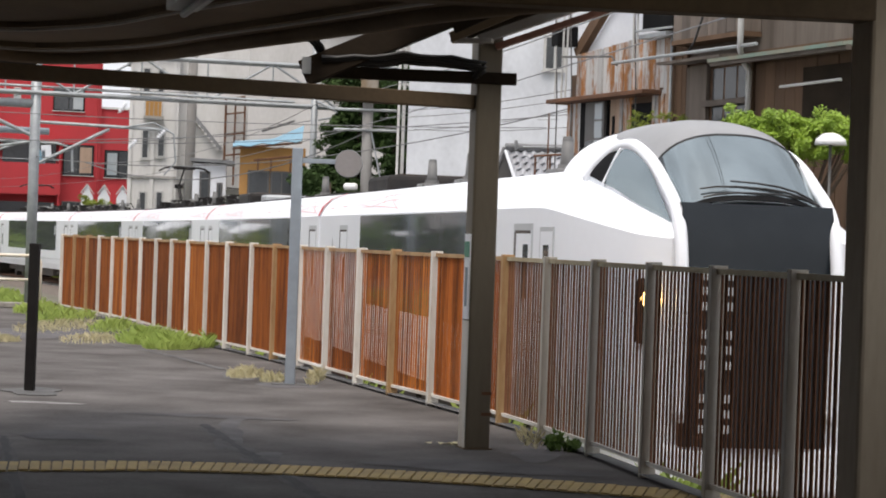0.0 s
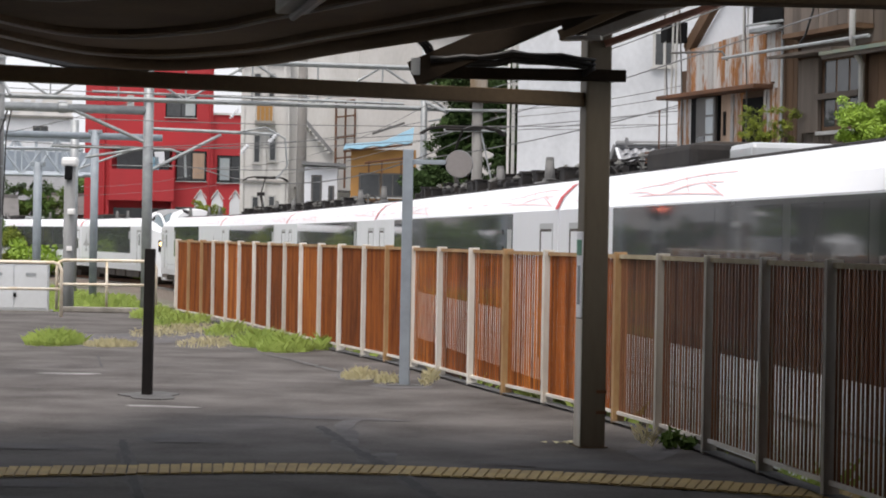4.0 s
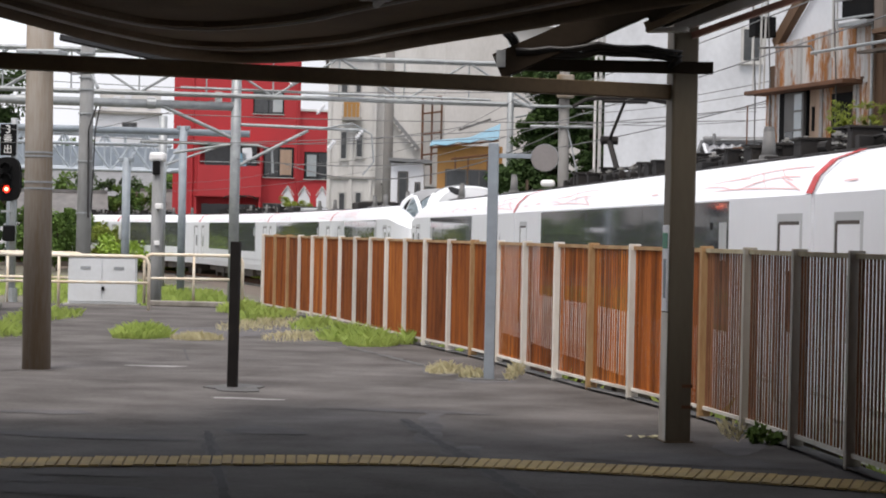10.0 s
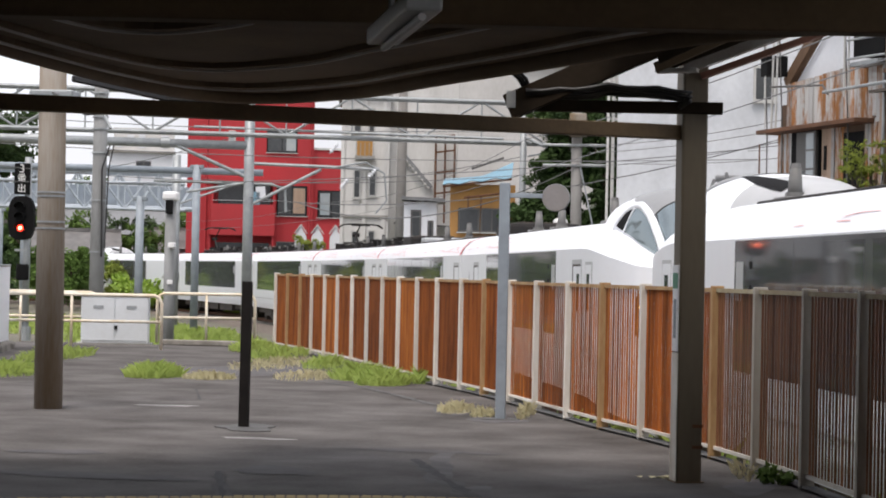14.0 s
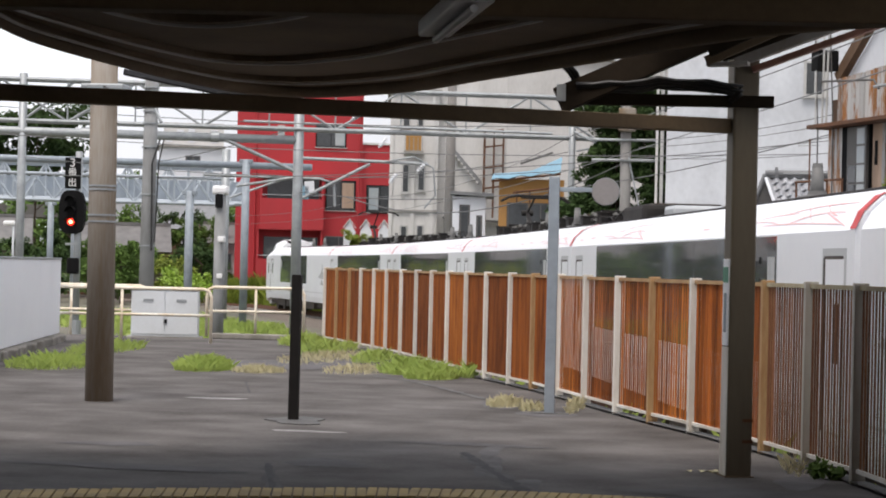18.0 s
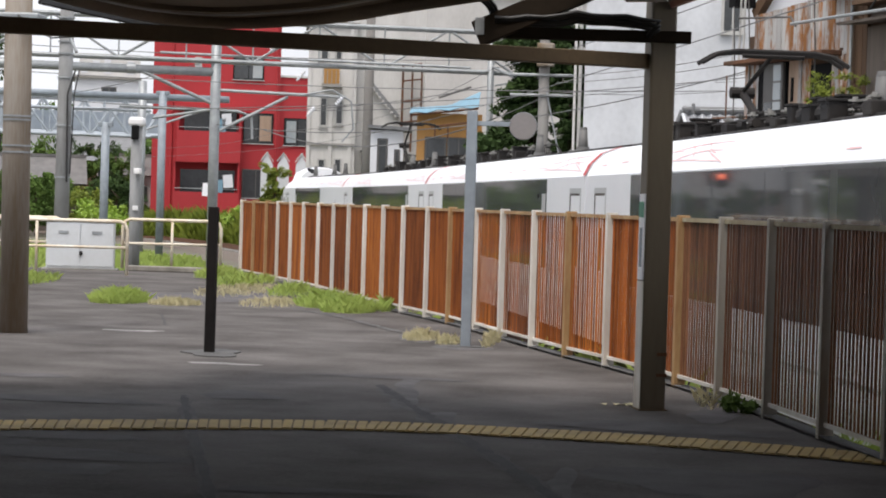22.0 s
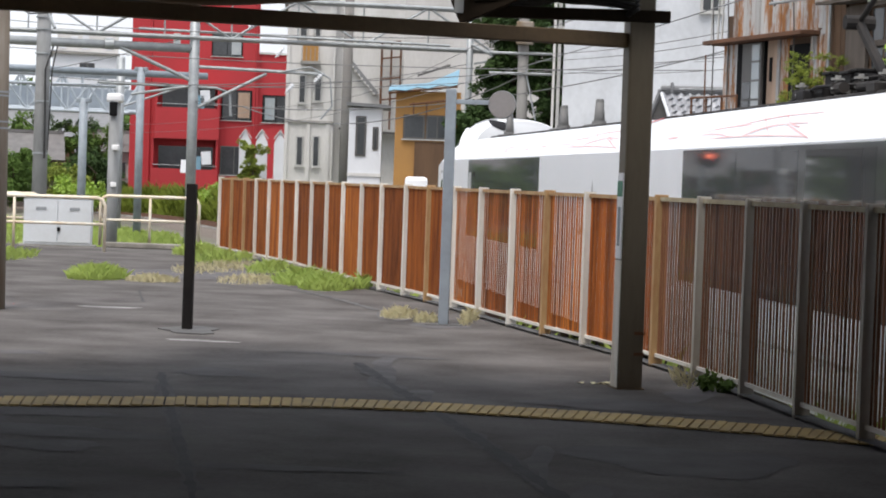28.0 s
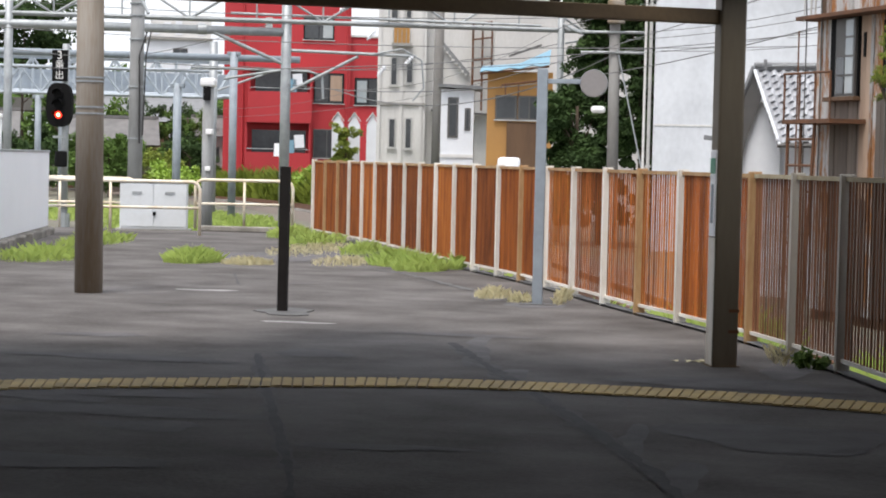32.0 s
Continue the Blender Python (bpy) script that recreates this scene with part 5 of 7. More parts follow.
# ---- weeds ----
def tuft_field(name, label, spots, material, h, seed, wide=0.006, dense=1.0):
    r = random.Random(seed)
    bm = bmesh.new()
    for cx, cy, rx, ry, n, z in spots:
        for _ in range(int(n * dense)):
            a, q = r.uniform(0, 6.283), r.random() ** 0.6
            x, y = cx + rx * q * math.cos(a), cy + ry * q * math.sin(a)
            hh = h * r.uniform(0.4, 1.15) * (1.15 - 0.6 * q)
            d = Vector((r.gauss(0, 1), r.gauss(0, 1), 0)).normalized()
            s = Vector((-d.y, d.x, 0)) * wide
            b = Vector((x, y, z))
            m = b + d * hh * 0.25 + Vector((0, 0, hh * 0.65))
            t = b + d * hh * r.uniform(0.4, 0.9) + Vector((0, 0, hh))
            v = [bm.verts.new(p) for p in (b - s, b + s, m + s * 0.7, t, m - s * 0.7)]
            bm.faces.new(v)
    return tagged(part(name, bm, material), label, "grass", kind="stuff")


tuft_field("weed_grass", "tufts of green grass growing through the asphalt", [(-7.1, 28.6, 0.4, 0.7, 800, 0), (-3.75, 28.2, 0.38, 0.7, 900, 0), (-4.3, 29.8, 0.4, 1.2, 700, 0), (-5.3, 32.8, 0.3, 1.4, 180, 0), (-6.7, 36.0, 0.5, 2.2, 300, 0), (-9.2, 28.2, 0.6, 1.2, 450, 0),
           (-10.0, 33.5, 0.4, 2.0, 350, 0), (-7.7, 38.8, 0.4, 1.3, 350, 0), (-3.3, 28.7, 0.15, 0.4, 120, 0)], GRASS, 0.22, 1, 0.0045, 1.8)
tuft_field("dry_grass", "pale dry grass beside the fence", [(-6.25, 28.4, 0.4, 0.5, 260, 0), (-5.0, 29.4, 0.5, 1.2, 180, 0), (-6.2, 33.0, 0.6, 2.5, 300, 0), (-2.2, 23.0, 0.22, 0.6, 200, 0), (-1.85, 22.4, 0.15, 0.4, 70, 0), (0.75, 16.6, 0.1, 0.8, 35, 0), (-1.4, 23.2, 0.1, 1.5, 120, 0)], GRASS_DRY, 0.12, 2, 0.004, 2.0)
tuft_field("bank_grass", "long grass between the platform end and the line", [(-9.0, 42.6, 1.6, 1.4, 1500, -1.35), (-17.5, 76, 2.2, 8.0, 2600, -1.35), (-21, 84, 3.0, 10.0, 3400, -1.35), (-26, 92, 4.5, 10.0, 3000, -1.35), (-15.5, 66, 2.5, 8.0, 2200, -1.35), (-31, 100, 6, 12.0, 2600, -1.35)], GRASS, 0.42, 3, 0.02)
tuft_field("far_grass", "rank grass beyond the line", [(-15.5, 112, 2.8, 5.0, 2600, -1.4), (-19, 122, 3.0, 6.0, 2600, -1.4)], GRASS, 1.1, 6, 0.035)
tuft_field("tall_grass", "tall yellow-green grass beyond the line", [(-29.5, 134, 3.2, 3.0, 2600, -1.4), (-26, 131, 3.0, 3.0, 2800, -1.4), (-22.5, 127, 2.6, 3.0, 2800, -1.4), (-19.5, 124, 2.2, 3.0, 2600, -1.4)], LEAF_YELLOW, 2.0, 7, 0.04)
tuft_field("trackside_weeds", "weeds between the fence and the rails", [(0.6, 21, 0.5, 2.0, 500, -0.9), (-1.2, 26, 0.6, 3.0, 700, -0.95), (-3.6, 33, 0.7, 4.0, 800, -0.95), (1.9, 16, 0.4, 3.0, 500, -0.85), (3.0, 24, 1.2, 4.0, 900, -1.3), (0.5, 31, 1.2, 4.0, 900, -1.3)], GRASS, 0.7, 4, 0.01)
rr = random.Random(3)
th = thing("weed_plant", "leafy green weed at the foot of the fence", "plant", pose(0.98, 15.75, 0))
bm = bmesh.new()
for k in range(6):
    leaves(bm, (rr.uniform(-0.12, 0.12), rr.uniform(-0.08, 0.08), rr.uniform(0.03, 0.13)), 0.06, 26, 0.035, rr, 0.8)
part("leaf_clump", bm, LEAF, th)
part("stem", tubed([(0, 0, 0), (0.02, 0, 0.12)], 0.008, 5), LEAF, th)
th = thing("fallen_leaf_litter", "dry yellow scraps at the foot of the canopy post", "litter", pose(0.02, 16.0, 0.004))
bm = bmesh.new()
for k in range(9):
    x, y = rr.uniform(-0.12, 0.12), rr.uniform(-0.12, 0.12)
    a = rr.uniform(0, 6.28)
    bm.faces.new([bm.verts.new((x + q * math.cos(a + p), y + q * math.sin(a + p), 0.004 + 0.01 * (i % 2))) for i, (q, p) in enumerate(((0.06, 0), (0.03, 1.4), (0.06, 3.1), (0.03, 4.6)))])
part("scrap", bm, GRASS_DRY, th)


# ---- buildings beyond the line ----
def house(name, label, x, y, yaw, category="building", group=""):
    return thing(name, label, category, pose(x, y, 0, 0, 0, yaw), group=group)


def window(parent, u0, u1, z0, z1, y=0.0, glass=None, frame=None, bars=1, sill=True):
    """A framed window on a facade that lies at y and faces -y."""
    f = 0.06
    w = part("window", boxed(u0 - f, u1 + f, y - 0.05, y + 0.02, z0 - f, z1 + f, None, 0.01), frame or FRAME_DARK, parent)
    n = bars + 1
    for k in range(n):
        a, b = u0 + (u1 - u0) * k / n, u0 + (u1 - u0) * (k + 1) / n
        part("pane", boxed(a + 0.03, b - 0.03, y - 0.056, y - 0.05, z0 + 0.02, z1 - 0.02), glass or GLASS_DARK, w)
    if sill:
        part("sill", boxed(u0 - 0.12, u1 + 0.12, y - 0.14, y - 0.05, z0 - 0.12, z0 - 0.06), FRAME_PALE, w)
    return w


# red apartment house
th = house("apartment_house", "bright red rendered apartment house with small balconies", -33.92, 146.13, 13.1)
part("wall", boxed(-0.3, 8.95, 0, 9.0, -1.4, 15.5, None, 0.02), RED_WALL, th)
part("roof", boxed(-0.45, 9.1, -0.15, 9.15, 15.5, 15.75, None, 0.02), GREY_WALL, th)
part("low_wing", boxed(8.96, 12.4, 0.4, 8.0, -1.4, 10.5, None, 0.02), RED_WALL, th)
part("wing_roof", boxed(8.96, 12.5, 0.3, 8.1, 10.5, 10.65), GREY_WALL, th)
w = window(th, 5.52, 7.66, 10.26, 11.8, 0, GLASS_DARK, SIGNAL_BODY)
part("pale_blind", boxed(6.9, 7.6, -0.062, -0.056, 10.35, 11.7), GLASS_PALE, w, "pale blind behind the glass")
w = window(th, 6.35, 8.45, 5.62, 7.72, 0, GLASS_DARK, SIGNAL_BODY)
part("curtain", boxed(7.5, 8.35, -0.062, -0.056, 5.75, 7.6), WOOD_PALE, w, "drawn beige curtain")
w = window(th, 9.36, 11.3, 5.57, 7.46, 0.4, GLASS_DARK, SIGNAL_BODY)
part("curtain", boxed(9.5, 10.2, 0.338, 0.344, 5.7, 7.3), GLASS_PALE, w)
window(th, 2.72, 3.12, 10.77, 11.67, 0, GLASS_PALE, FRAME_PALE, 0, False)
window(th, 6.35, 8.3, 1.6, 3.6)
part("wall_slot", boxed(1.25, 1.95, -0.04, 0.0, 7.95, 14.5), RED_WALL, th)
for z, zt, u0, u1 in ((4.1, 6.3, 1.5, 6.1), (0.33, 1.87, 1.31, 6.07)):
    bl = part("balcony", boxed(u0, u1, -1.3, 0.0, z, z + 0.2), RED_WALL, th)
    part("parapet", boxed(u0, u1, -1.3, -1.16, z + 0.2, zt), RED_WALL, bl)
    part("parapet_end", boxed(u0, u0 + 0.14, -1.16, 0, z + 0.2, z + 3.7), RED_WALL, bl)
    part("parapet_end", boxed(u1 - 0.14, u1, -1.16, 0, z + 0.2, z + 3.7), RED_WALL, bl)
    part("ceiling_slab", boxed(u0, u1, -1.3, 0, z + 3.7, z + 3.76), RED_WALL, bl)
    part("balcony_door", boxed(u0 + 0.5, u1 - 0.3, -0.06, -0.01, z + 0.2, zt + 1.65), GLASS_DARK, bl, "dark balcony door")
    part("rail", tubed([(u0 + 0.1, -1.22, zt + 0.25), (u1 - 0.1, -1.22, zt + 0.25)], 0.03, 6), GALV, bl)
    for k in range(3):
        part("laundry", boxed(u0 + 2.0 + k * 0.9, u0 + 2.7 + k * 0.9, -1.32, -1.3, zt - 0.1, zt + 0.85, pose(0, 0, 0, 0, 3 - 4 * k, 0)), (WHITE, AWNING, PLASTER)[k], bl, "washing hung on the balcony")
part("balcony_roof", boxed(1.4, 6.2, -1.3, 0, 7.87, 8.2), RED_WALL, th)
part("downpipe", tubed([(1.1, -0.08, -1.2), (1.1, -0.08, 15.4)], 0.07, 8), RED_WALL, th)
part("downpipe", tubed([(8.7, -0.08, -1.2), (8.7, -0.08, 15.4)], 0.06, 8), RED_WALL, th)
for u in (0.4, 7.8):
    part("wall_lamp", boxed(u - 0.1, u + 0.1, -0.12, 0, 12.9, 13.15, None, 0.03), FRAME_PALE, th)

# grey concrete house
th = house("concrete_house", "stained grey concrete house with narrow windows", -18.04, 116.63, 8.8)
part("wall", boxed(-0.2, 2.6, 0, 8.0, -1.4, 11.7, None, 0.02), GREY_WALL, th)
part("rear_wall", boxed(2.4, 9.0, 0.8, 9.0, -1.4, 13.4, None, 0.02), GREY_WALL, th)
part("eave", boxed(-0.4, 2.75, -0.2, 8.0, 11.7, 11.85), CONCRETE, th)
part("parapet", boxed(2.3, 9.1, 0.7, 9.1, 13.4, 13.8, None, 0.02), CONCRETE, th)
for u0, u1, z0, z1 in ((0.57, 0.92, 5.87, 7.44), (1.47, 1.83, 6.0, 7.46), (0.52, 0.87, 2.26, 3.88), (1.47, 1.81, 2.23, 3.93), (0.53, 0.92, 9.63, 11.0), (1.39, 1.7, 9.7, 11.0)):
    window(th, u0, u1, z0, z1, 0, GLASS_DARK, FRAME_PALE, 0)
window(th, 7.44, 8.3, 10.75, 11.78, 0.8, GLASS_DARK, FRAME_PALE, 0)
for u in (-0.1, 1.18, 2.3):
    part("pilaster", boxed(u - 0.09, u + 0.09, -0.1, 0, -1.4, 11.6), GREY_WALL, th)
part("string_course", boxed(-0.2, 2.6, -0.12, 0, 4.7, 4.85), CONCRETE, th)
bl = part("balcony", boxed(0.6, 1.75, -0.8, 0, 8.1, 8.25), CONCRETE, th)
part("balcony_rail", boxed(0.7, 1.6, -0.8, -0.74, 8.25, 9.2), ORANGE_WALL, bl, "ochre cloth on the small balcony")
for k in range(5):
    part("bar", tubed([(0.66 + k * 0.25, -0.8, 8.25), (0.66 + k * 0.25, -0.8, 9.0)], 0.02, 5), GALV, bl)
st = part("stair_string", boxed(0, 2.6, 0.62, 0.74, -0.12, 0.12, Matrix.Translation((3.4, 0, 8.5)) @ Matrix.Rotation(radians(49), 4, "Y")), TILE, th, "steep grey roof edge with toothed blocks")
for k in range(9):
    part("tooth", boxed(3.36 + k * 0.185, 3.5 + k * 0.185, 0.45, 0.74, 8.2 - k * 0.213, 8.32 - k * 0.213), GREY_WALL, st)
part("gable_roof", boxed(2.7, 6.2, -0.2, 0.75, 4.55, 4.65, pose(0, 0, 0, 0, 3, 0)), FRAME_DARK, th)
sc = part("pipe_frame", tubed([(5.3, 0.3, 4.5), (5.3, 0.3, 9.6)], 0.07, 6), RUST_DEEP, th, "rusty outside pipe frame")
for u in (5.85, 6.4):
    part("upright", tubed([(u, 0.3, 4.5), (u, 0.3, 9.6)], 0.06, 6), RUST_DEEP, sc)
for z in (6.2, 7.4, 8.6, 9.5):
    part("rung", tubed([(5.3, 0.3, z), (6.4, 0.3, z + 0.15)], 0.05, 6), RUST_DEEP, sc)
part("downpipe", tubed([(7.0, 0.7, 2.0), (7.0, 0.7, 13.3)], 0.06, 6), GREY_WALL, th)

# tall pale house behind
th = house("tall_house", "pale rendered tall house behind the trees", -7.0, 104.0, 5.0)
part("wall", boxed(-3.2, 9.0, 0, 8.0, -1.4, 16.0, None, 0.02), PALE_GREY, th)
part("cornice", boxed(-0.15, 9.15, -0.3, 8.1, 12.3, 12.6), PLASTER, th)
part("roof", boxed(-0.1, 9.1, -0.1, 8.1, 16.0, 16.3), CONCRETE, th)
for u in (1.0, 3.4, 5.8):
    window(th, u, u + 1.2, 9.3, 10.9, 0, GLASS_DARK, FRAME_PALE)

# ochre shop with awning, and the small white house beside it
th = house("ochre_house", "ochre walled low house with a faded blue awning roof", -9.45, 94.52, 5.7)
part("wall", boxed(-0.14, 2.9, 0, 4.0, -1.4, 5.75, None, 0.01), ORANGE_WALL, th)
rows = []
for i in range(13):
    u = i / 12
    x, sagged = -0.5 + 3.2 * u, 0.05 * math.sin(u * 19)
    lo, hi = 5.68 + 0.42 * u + sagged, 6.0 + 0.3 * u + 0.55 * max(0.0, u - 0.55) / 0.45
    rows.append([(x, -0.55, lo - 0.03), (x, -0.6, lo), (x + 0.05, -0.2, (lo + hi) / 2 + 0.06), (x + 0.1, 0.5, hi), (x + 0.12, 2.5, hi + 0.1), (x + 0.12, 2.5, hi + 0.05), (x + 0.1, 0.5, hi - 0.05), (x + 0.05, -0.2, (lo + hi) / 2)])
part("awning", loft(bmesh.new(), rows, True, True), AWNING, th, "faded light blue draped awning sheet")
part("awning_pole", tubed([(-0.5, -0.5, 5.6), (2.7, -0.5, 6.0)], 0.05, 6), RUST_DEEP, th)
# the gap above the awning is drawn dark with this added strip
part("gap_strip", boxed(0.9, 2.5, -0.3, -0.24, 0, 0.1, Matrix.Translation((0, 0, 6.1)) @ Matrix.Rotation(radians(-20), 4, "Y")), FRAME_DARK, th, "dark strip standing for the shaded gap above the awning")
window(th, 0.3, 1.2, 3.58, 4.59, 0, GLASS_DARK, FRAME_DARK, 0)
window(th, 1.35, 2.3, 3.58, 4.59, 0, GLASS_DARK, FRAME_DARK, 1)
part("shutter", boxed(0.8, 2.35, -0.08, 0, -1.0, 3.4), WOOD_BROWN, th, "brown slatted shutter")
bl = part("balcony_rail", tubed([(0.5, -0.4, 5.1), (2.3, -0.4, 5.35)], 0.05, 6), RUST_DEEP, th)
for u in (0.7, 1.3, 2.2):
    part("baluster", tubed([(u, -0.4, 4.6), (u, -0.4, 5.2)], 0.04, 6), RUST_DEEP, bl)
th = house("white_cottage", "small white plastered house under a grey roof", -9.45, 94.52, 5.7)
part("wall", boxed(-2.3, -0.75, 0.5, 4.0, -1.4, 4.9, None, 0.01), PLASTER, th)
part("roof", boxed(-2.6, -0.55, 0.2, 4.2, 4.9, 5.05, pose(0, 0, 0, 0, 2, 0)), TILE, th)
window(th, -1.92, -1.54, 2.69, 4.46, 0.5, GLASS_DARK, FRAME_DARK, 0, False)
window(th, -1.12, -0.96, 3.02, 3.97, 0.5, GLASS_DARK, FRAME_DARK, 0, False)
part("skirting", boxed(-2.32, -0.74, 0.44, 0.5, 1.7, 1.85), GREY_WALL, th)
for u, n in ((0.5, "water_tank"), (2.3, "water_tank")):
    t2 = thing(n, "white rounded tank beyond the fence", "tank", pose(-8.6 + u, 90.0, 0, 0, 0, 5), group="white tanks")
    part("body", boxed(-0.5, 0.5, -0.4, 0.4, -1.4, 1.75, None, 0.15), WHITE, t2)

# big white house
th = house("white_house", "large blank white rendered house with stains", -1.18, 69.99, 1.0)
part("wall", boxed(-0.2, 7.6, 0, 9.0, -1.4, 10.5, None, 0.02), WHITE_WALL, th)
part("roof", boxed(-0.3, 7.7, -0.1, 9.1, 10.5, 10.7), CONCRETE, th)
part("wall_seam", boxed(-0.15, 3.0, -0.02, 0, 2.9, 2.96), GREY_WALL, th)
window(th, 4.45, 5.1, 7.7, 8.8, 0, GLASS_DARK, FRAME_PALE, 1)
part("downpipe", tubed([(-0.35, -0.05, -1.3), (-0.35, -0.05, 10)], 0.06, 8), FRAME_PALE, th)
part("downpipe", tubed([(-0.52, -0.1, -1.3), (-0.52, -0.1, 10)], 0.045, 8), GREY_WALL, th)
part("vent_hood", boxed(2.3, 2.8, -0.3, 0, 2.2, 2.36, None, 0.04), FRAME_PALE, th)

# small tiled house
TILE_GLAZED = mat("glazed_roof_tile", (0.42, 0.43, 0.45), (0.26, 0.27, 0.29), 0.35, scale=2.5, fine=20, amount=0.5, bump=0.1, spread=0.15)
th = house("tiled_cottage", "small white house with a grey tiled gable roof", 1.52, 46.2, -1.9)
part("wall", boxed(-0.35, 2.4, 0.62, 4.0, -1.4, 2.15, None, 0.01), PLASTER, th)
bm = bmesh.new()
loft(bm, [[(x, y, z) for x, z in ((-0.5, 1.4), (-0.36, 2.2), (-0.02, 3.1), (0.3, 2.3), (0.42, 2.0), (0.42, 1.4))] for y in (0.45, 0.6)], True, True)
part("gable", bm, PLASTER, th, "white plastered gable wall")
# upright panel whose dark colour gives the shade under the far slope
bm = bmesh.new()
loft(bm, [[(x, y, z) for x, z in ((-0.22, 3.78), (-0.02, 3.12), (-0.33, 2.2), (-0.5, 1.3), (-0.6, 2.8))] for y in (0.3, 0.44)], True, True)
part("gable_soffit", bm, FRAME_DARK, th, "dark panel standing for the shaded underside of the far slope")
part("barge_board", tubed([(-0.22, 0.28, 3.82), (-0.58, 0.28, 2.8), (-0.66, 0.28, 2.5)], 0.05, 6), TILE, th)
part("barge_board", tubed([(-0.2, 0.26, 3.74), (0.4, -0.9, 2.06)], 0.035, 6), PLASTER, th)
slope_m = Matrix.Translation((0.0, 0.9, 3.76)) @ Matrix.Rotation(radians(44), 4, "X")
bm = bmesh.new()
loft(bm, [[tuple(slope_m @ Vector((x0 + d * 0.24, -d, z))) for z in (-0.06, -0.01)] + [tuple(slope_m @ Vector((2.3, -d, z))) for z in (-0.01, -0.06)] for x0, d in ((-0.2, 0.0), (-0.2, 2.4))], True, True)
slope = part("roof_slope", bm, FRAME_DARK, th)
tile_store = {}


def roof_tile():
    bm = bmesh.new()
    rows = []
    for y, lift in ((0.0, 0.0), (-0.235, 0.03)):
        rows.append([(0.2 * i / 8, y, 0.035 * math.sin(i / 8 * math.tau) + 0.03 + lift) for i in range(9)])
    rows.append([(p[0], p[1], p[2] - 0.045) for p in rows[1]])
    return loft(bm, rows)


for r in range(11):
    for c in range(11 - r // 4):
        ob = shared(tile_store, 0, "roof_tile", roof_tile, TILE_GLAZED, slope)
        ob.matrix_basis = slope_m @ Matrix.Translation((-0.2 + r * 0.052 + c * 0.2, -0.218 * r, 0.0))
part("ridge", boxed(-0.22, 2.3, 0.82, 1.05, 3.76, 3.95, None, 0.04), TILE, th)
part("ridge_end", boxed(0.0, 0.08, 0.78, 1.08, 3.76, 4.02, None, 0.03), TILE, th)
part("ridge_line", boxed(-0.2, 2.3, 0.78, 0.82, 3.84, 3.88), TILE, th)
part("gutter", tubed([(0.35, -0.88, 2.04), (2.2, -0.88, 2.06)], 0.05, 8), FRAME_DARK, th)
part("roof_post", boxed(0.74, 0.9, -0.6, -0.45, -1.4, 2.0, None, 0.02), GREY_WALL, th, "grey concrete porch post")
part("lean_to", boxed(-1.5, -1.1, -0.2, 0.4, 2.0, 2.1, pose(0, 0, 0, 0, 6, 0)), TILE, th)

# ---- old wooden house beside the line ----
th = house("wooden_house", "dilapidated wooden house clad in weathered boards and rusty tin", 2.54, 39.92, -66.7)
part("core", boxed(-0.6, 9.6, 0.12, 5.0, -1.4, 5.0), WOOD_BROWN, th)
part("roof", boxed(1.0, 10.2, -0.1, 5.3, 6.95, 7.1), RUST_DEEP, th)
bm = bmesh.new()
loft(bm, [[(u, y, z) for u, z in ((-0.3, 5.0), (-0.3, 5.36), (0.76, 6.12), (1.75, 6.95), (2.88, 6.95), (2.88, 5.0))] for y in (0.25, 5.0)], True, True)
part("upper_wall", bm, PLASTER, th, "white plastered gable")
# roof edge board whose brown also paints the shadow along the gable
part("verge_board", boxed(0, 2.7, 0.1, 0.25, -0.02, 0.22, Matrix.Translation((-0.36, 0, 5.34)) @ Matrix.Rotation(radians(-37), 4, "Y")), WOOD_BROWN, th)
part("upper_boarding", boxed(2.9, 9.6, 0.14, 5.0, 5.0, 6.95), WOOD_GREY, th)
# solid black block in place of the recess, its shade given by colour
part("eave_shade_block", boxed(2.95, 4.05, -0.25, 0.14, 5.6, 6.05), SIGNAL_BODY, th, "black block standing for the shaded eave recess")
part("shutter_box", boxed(2.9, 3.9, -0.3, 0.0, 5.42, 5.5, None, 0.01), GALV, th)
rr = random.Random(21)
store = {}
for k in range(22):
    u = -0.2 + k * 0.175
    top = 5.4 + 0.05 * u if u < 2.75 else 5.47
    shared(store, k, "tin_sheet", lambda: boxed(u, u + 0.172, rr.uniform(0.03, 0.08), 0.12, 4.5 + rr.uniform(-0.08, 0.05), top + rr.uniform(-0.008, 0.008)), TIN_RUST, th)
part("ledge", boxed(-0.75, 3.2, -0.35, 0.12, 4.42, 4.5, None, 0.01), RUST_DEEP, th, "rust-eaten tin ledge")


def boards(u0, u1, z0, z1, w, material, y=0.06):
    k = 0
    u = u0
    while u < u1 - 0.02:
        b = min(u + w, u1)
        part("board", boxed(u + 0.004, b - 0.004, y + rr.uniform(-0.015, 0.015), 0.12, z0 + rr.uniform(-0.04, 0.02), z1), material, th)
        u = b
        k += 1


boards(-0.6, 0.06, -1.2, 4.42, 0.13, TIN_RUST)
boards(1.23, 1.61, 1.0, 4.42, 0.2, WOOD_PALE)
part("door_dark_strip", boxed(1.36, 1.44, 0.03, 0.05, 3.65, 4.1), SIGNAL_BODY, th)
boards(1.61, 2.08, -1.2, 4.42, 0.12, TIN_RUST)
boards(2.85, 3.5, -1.2, 4.5, 0.11, TIN_RUST)
boards(3.5, 3.62, -1.2, 5.4, 0.12, WOOD_PALE, -0.02)
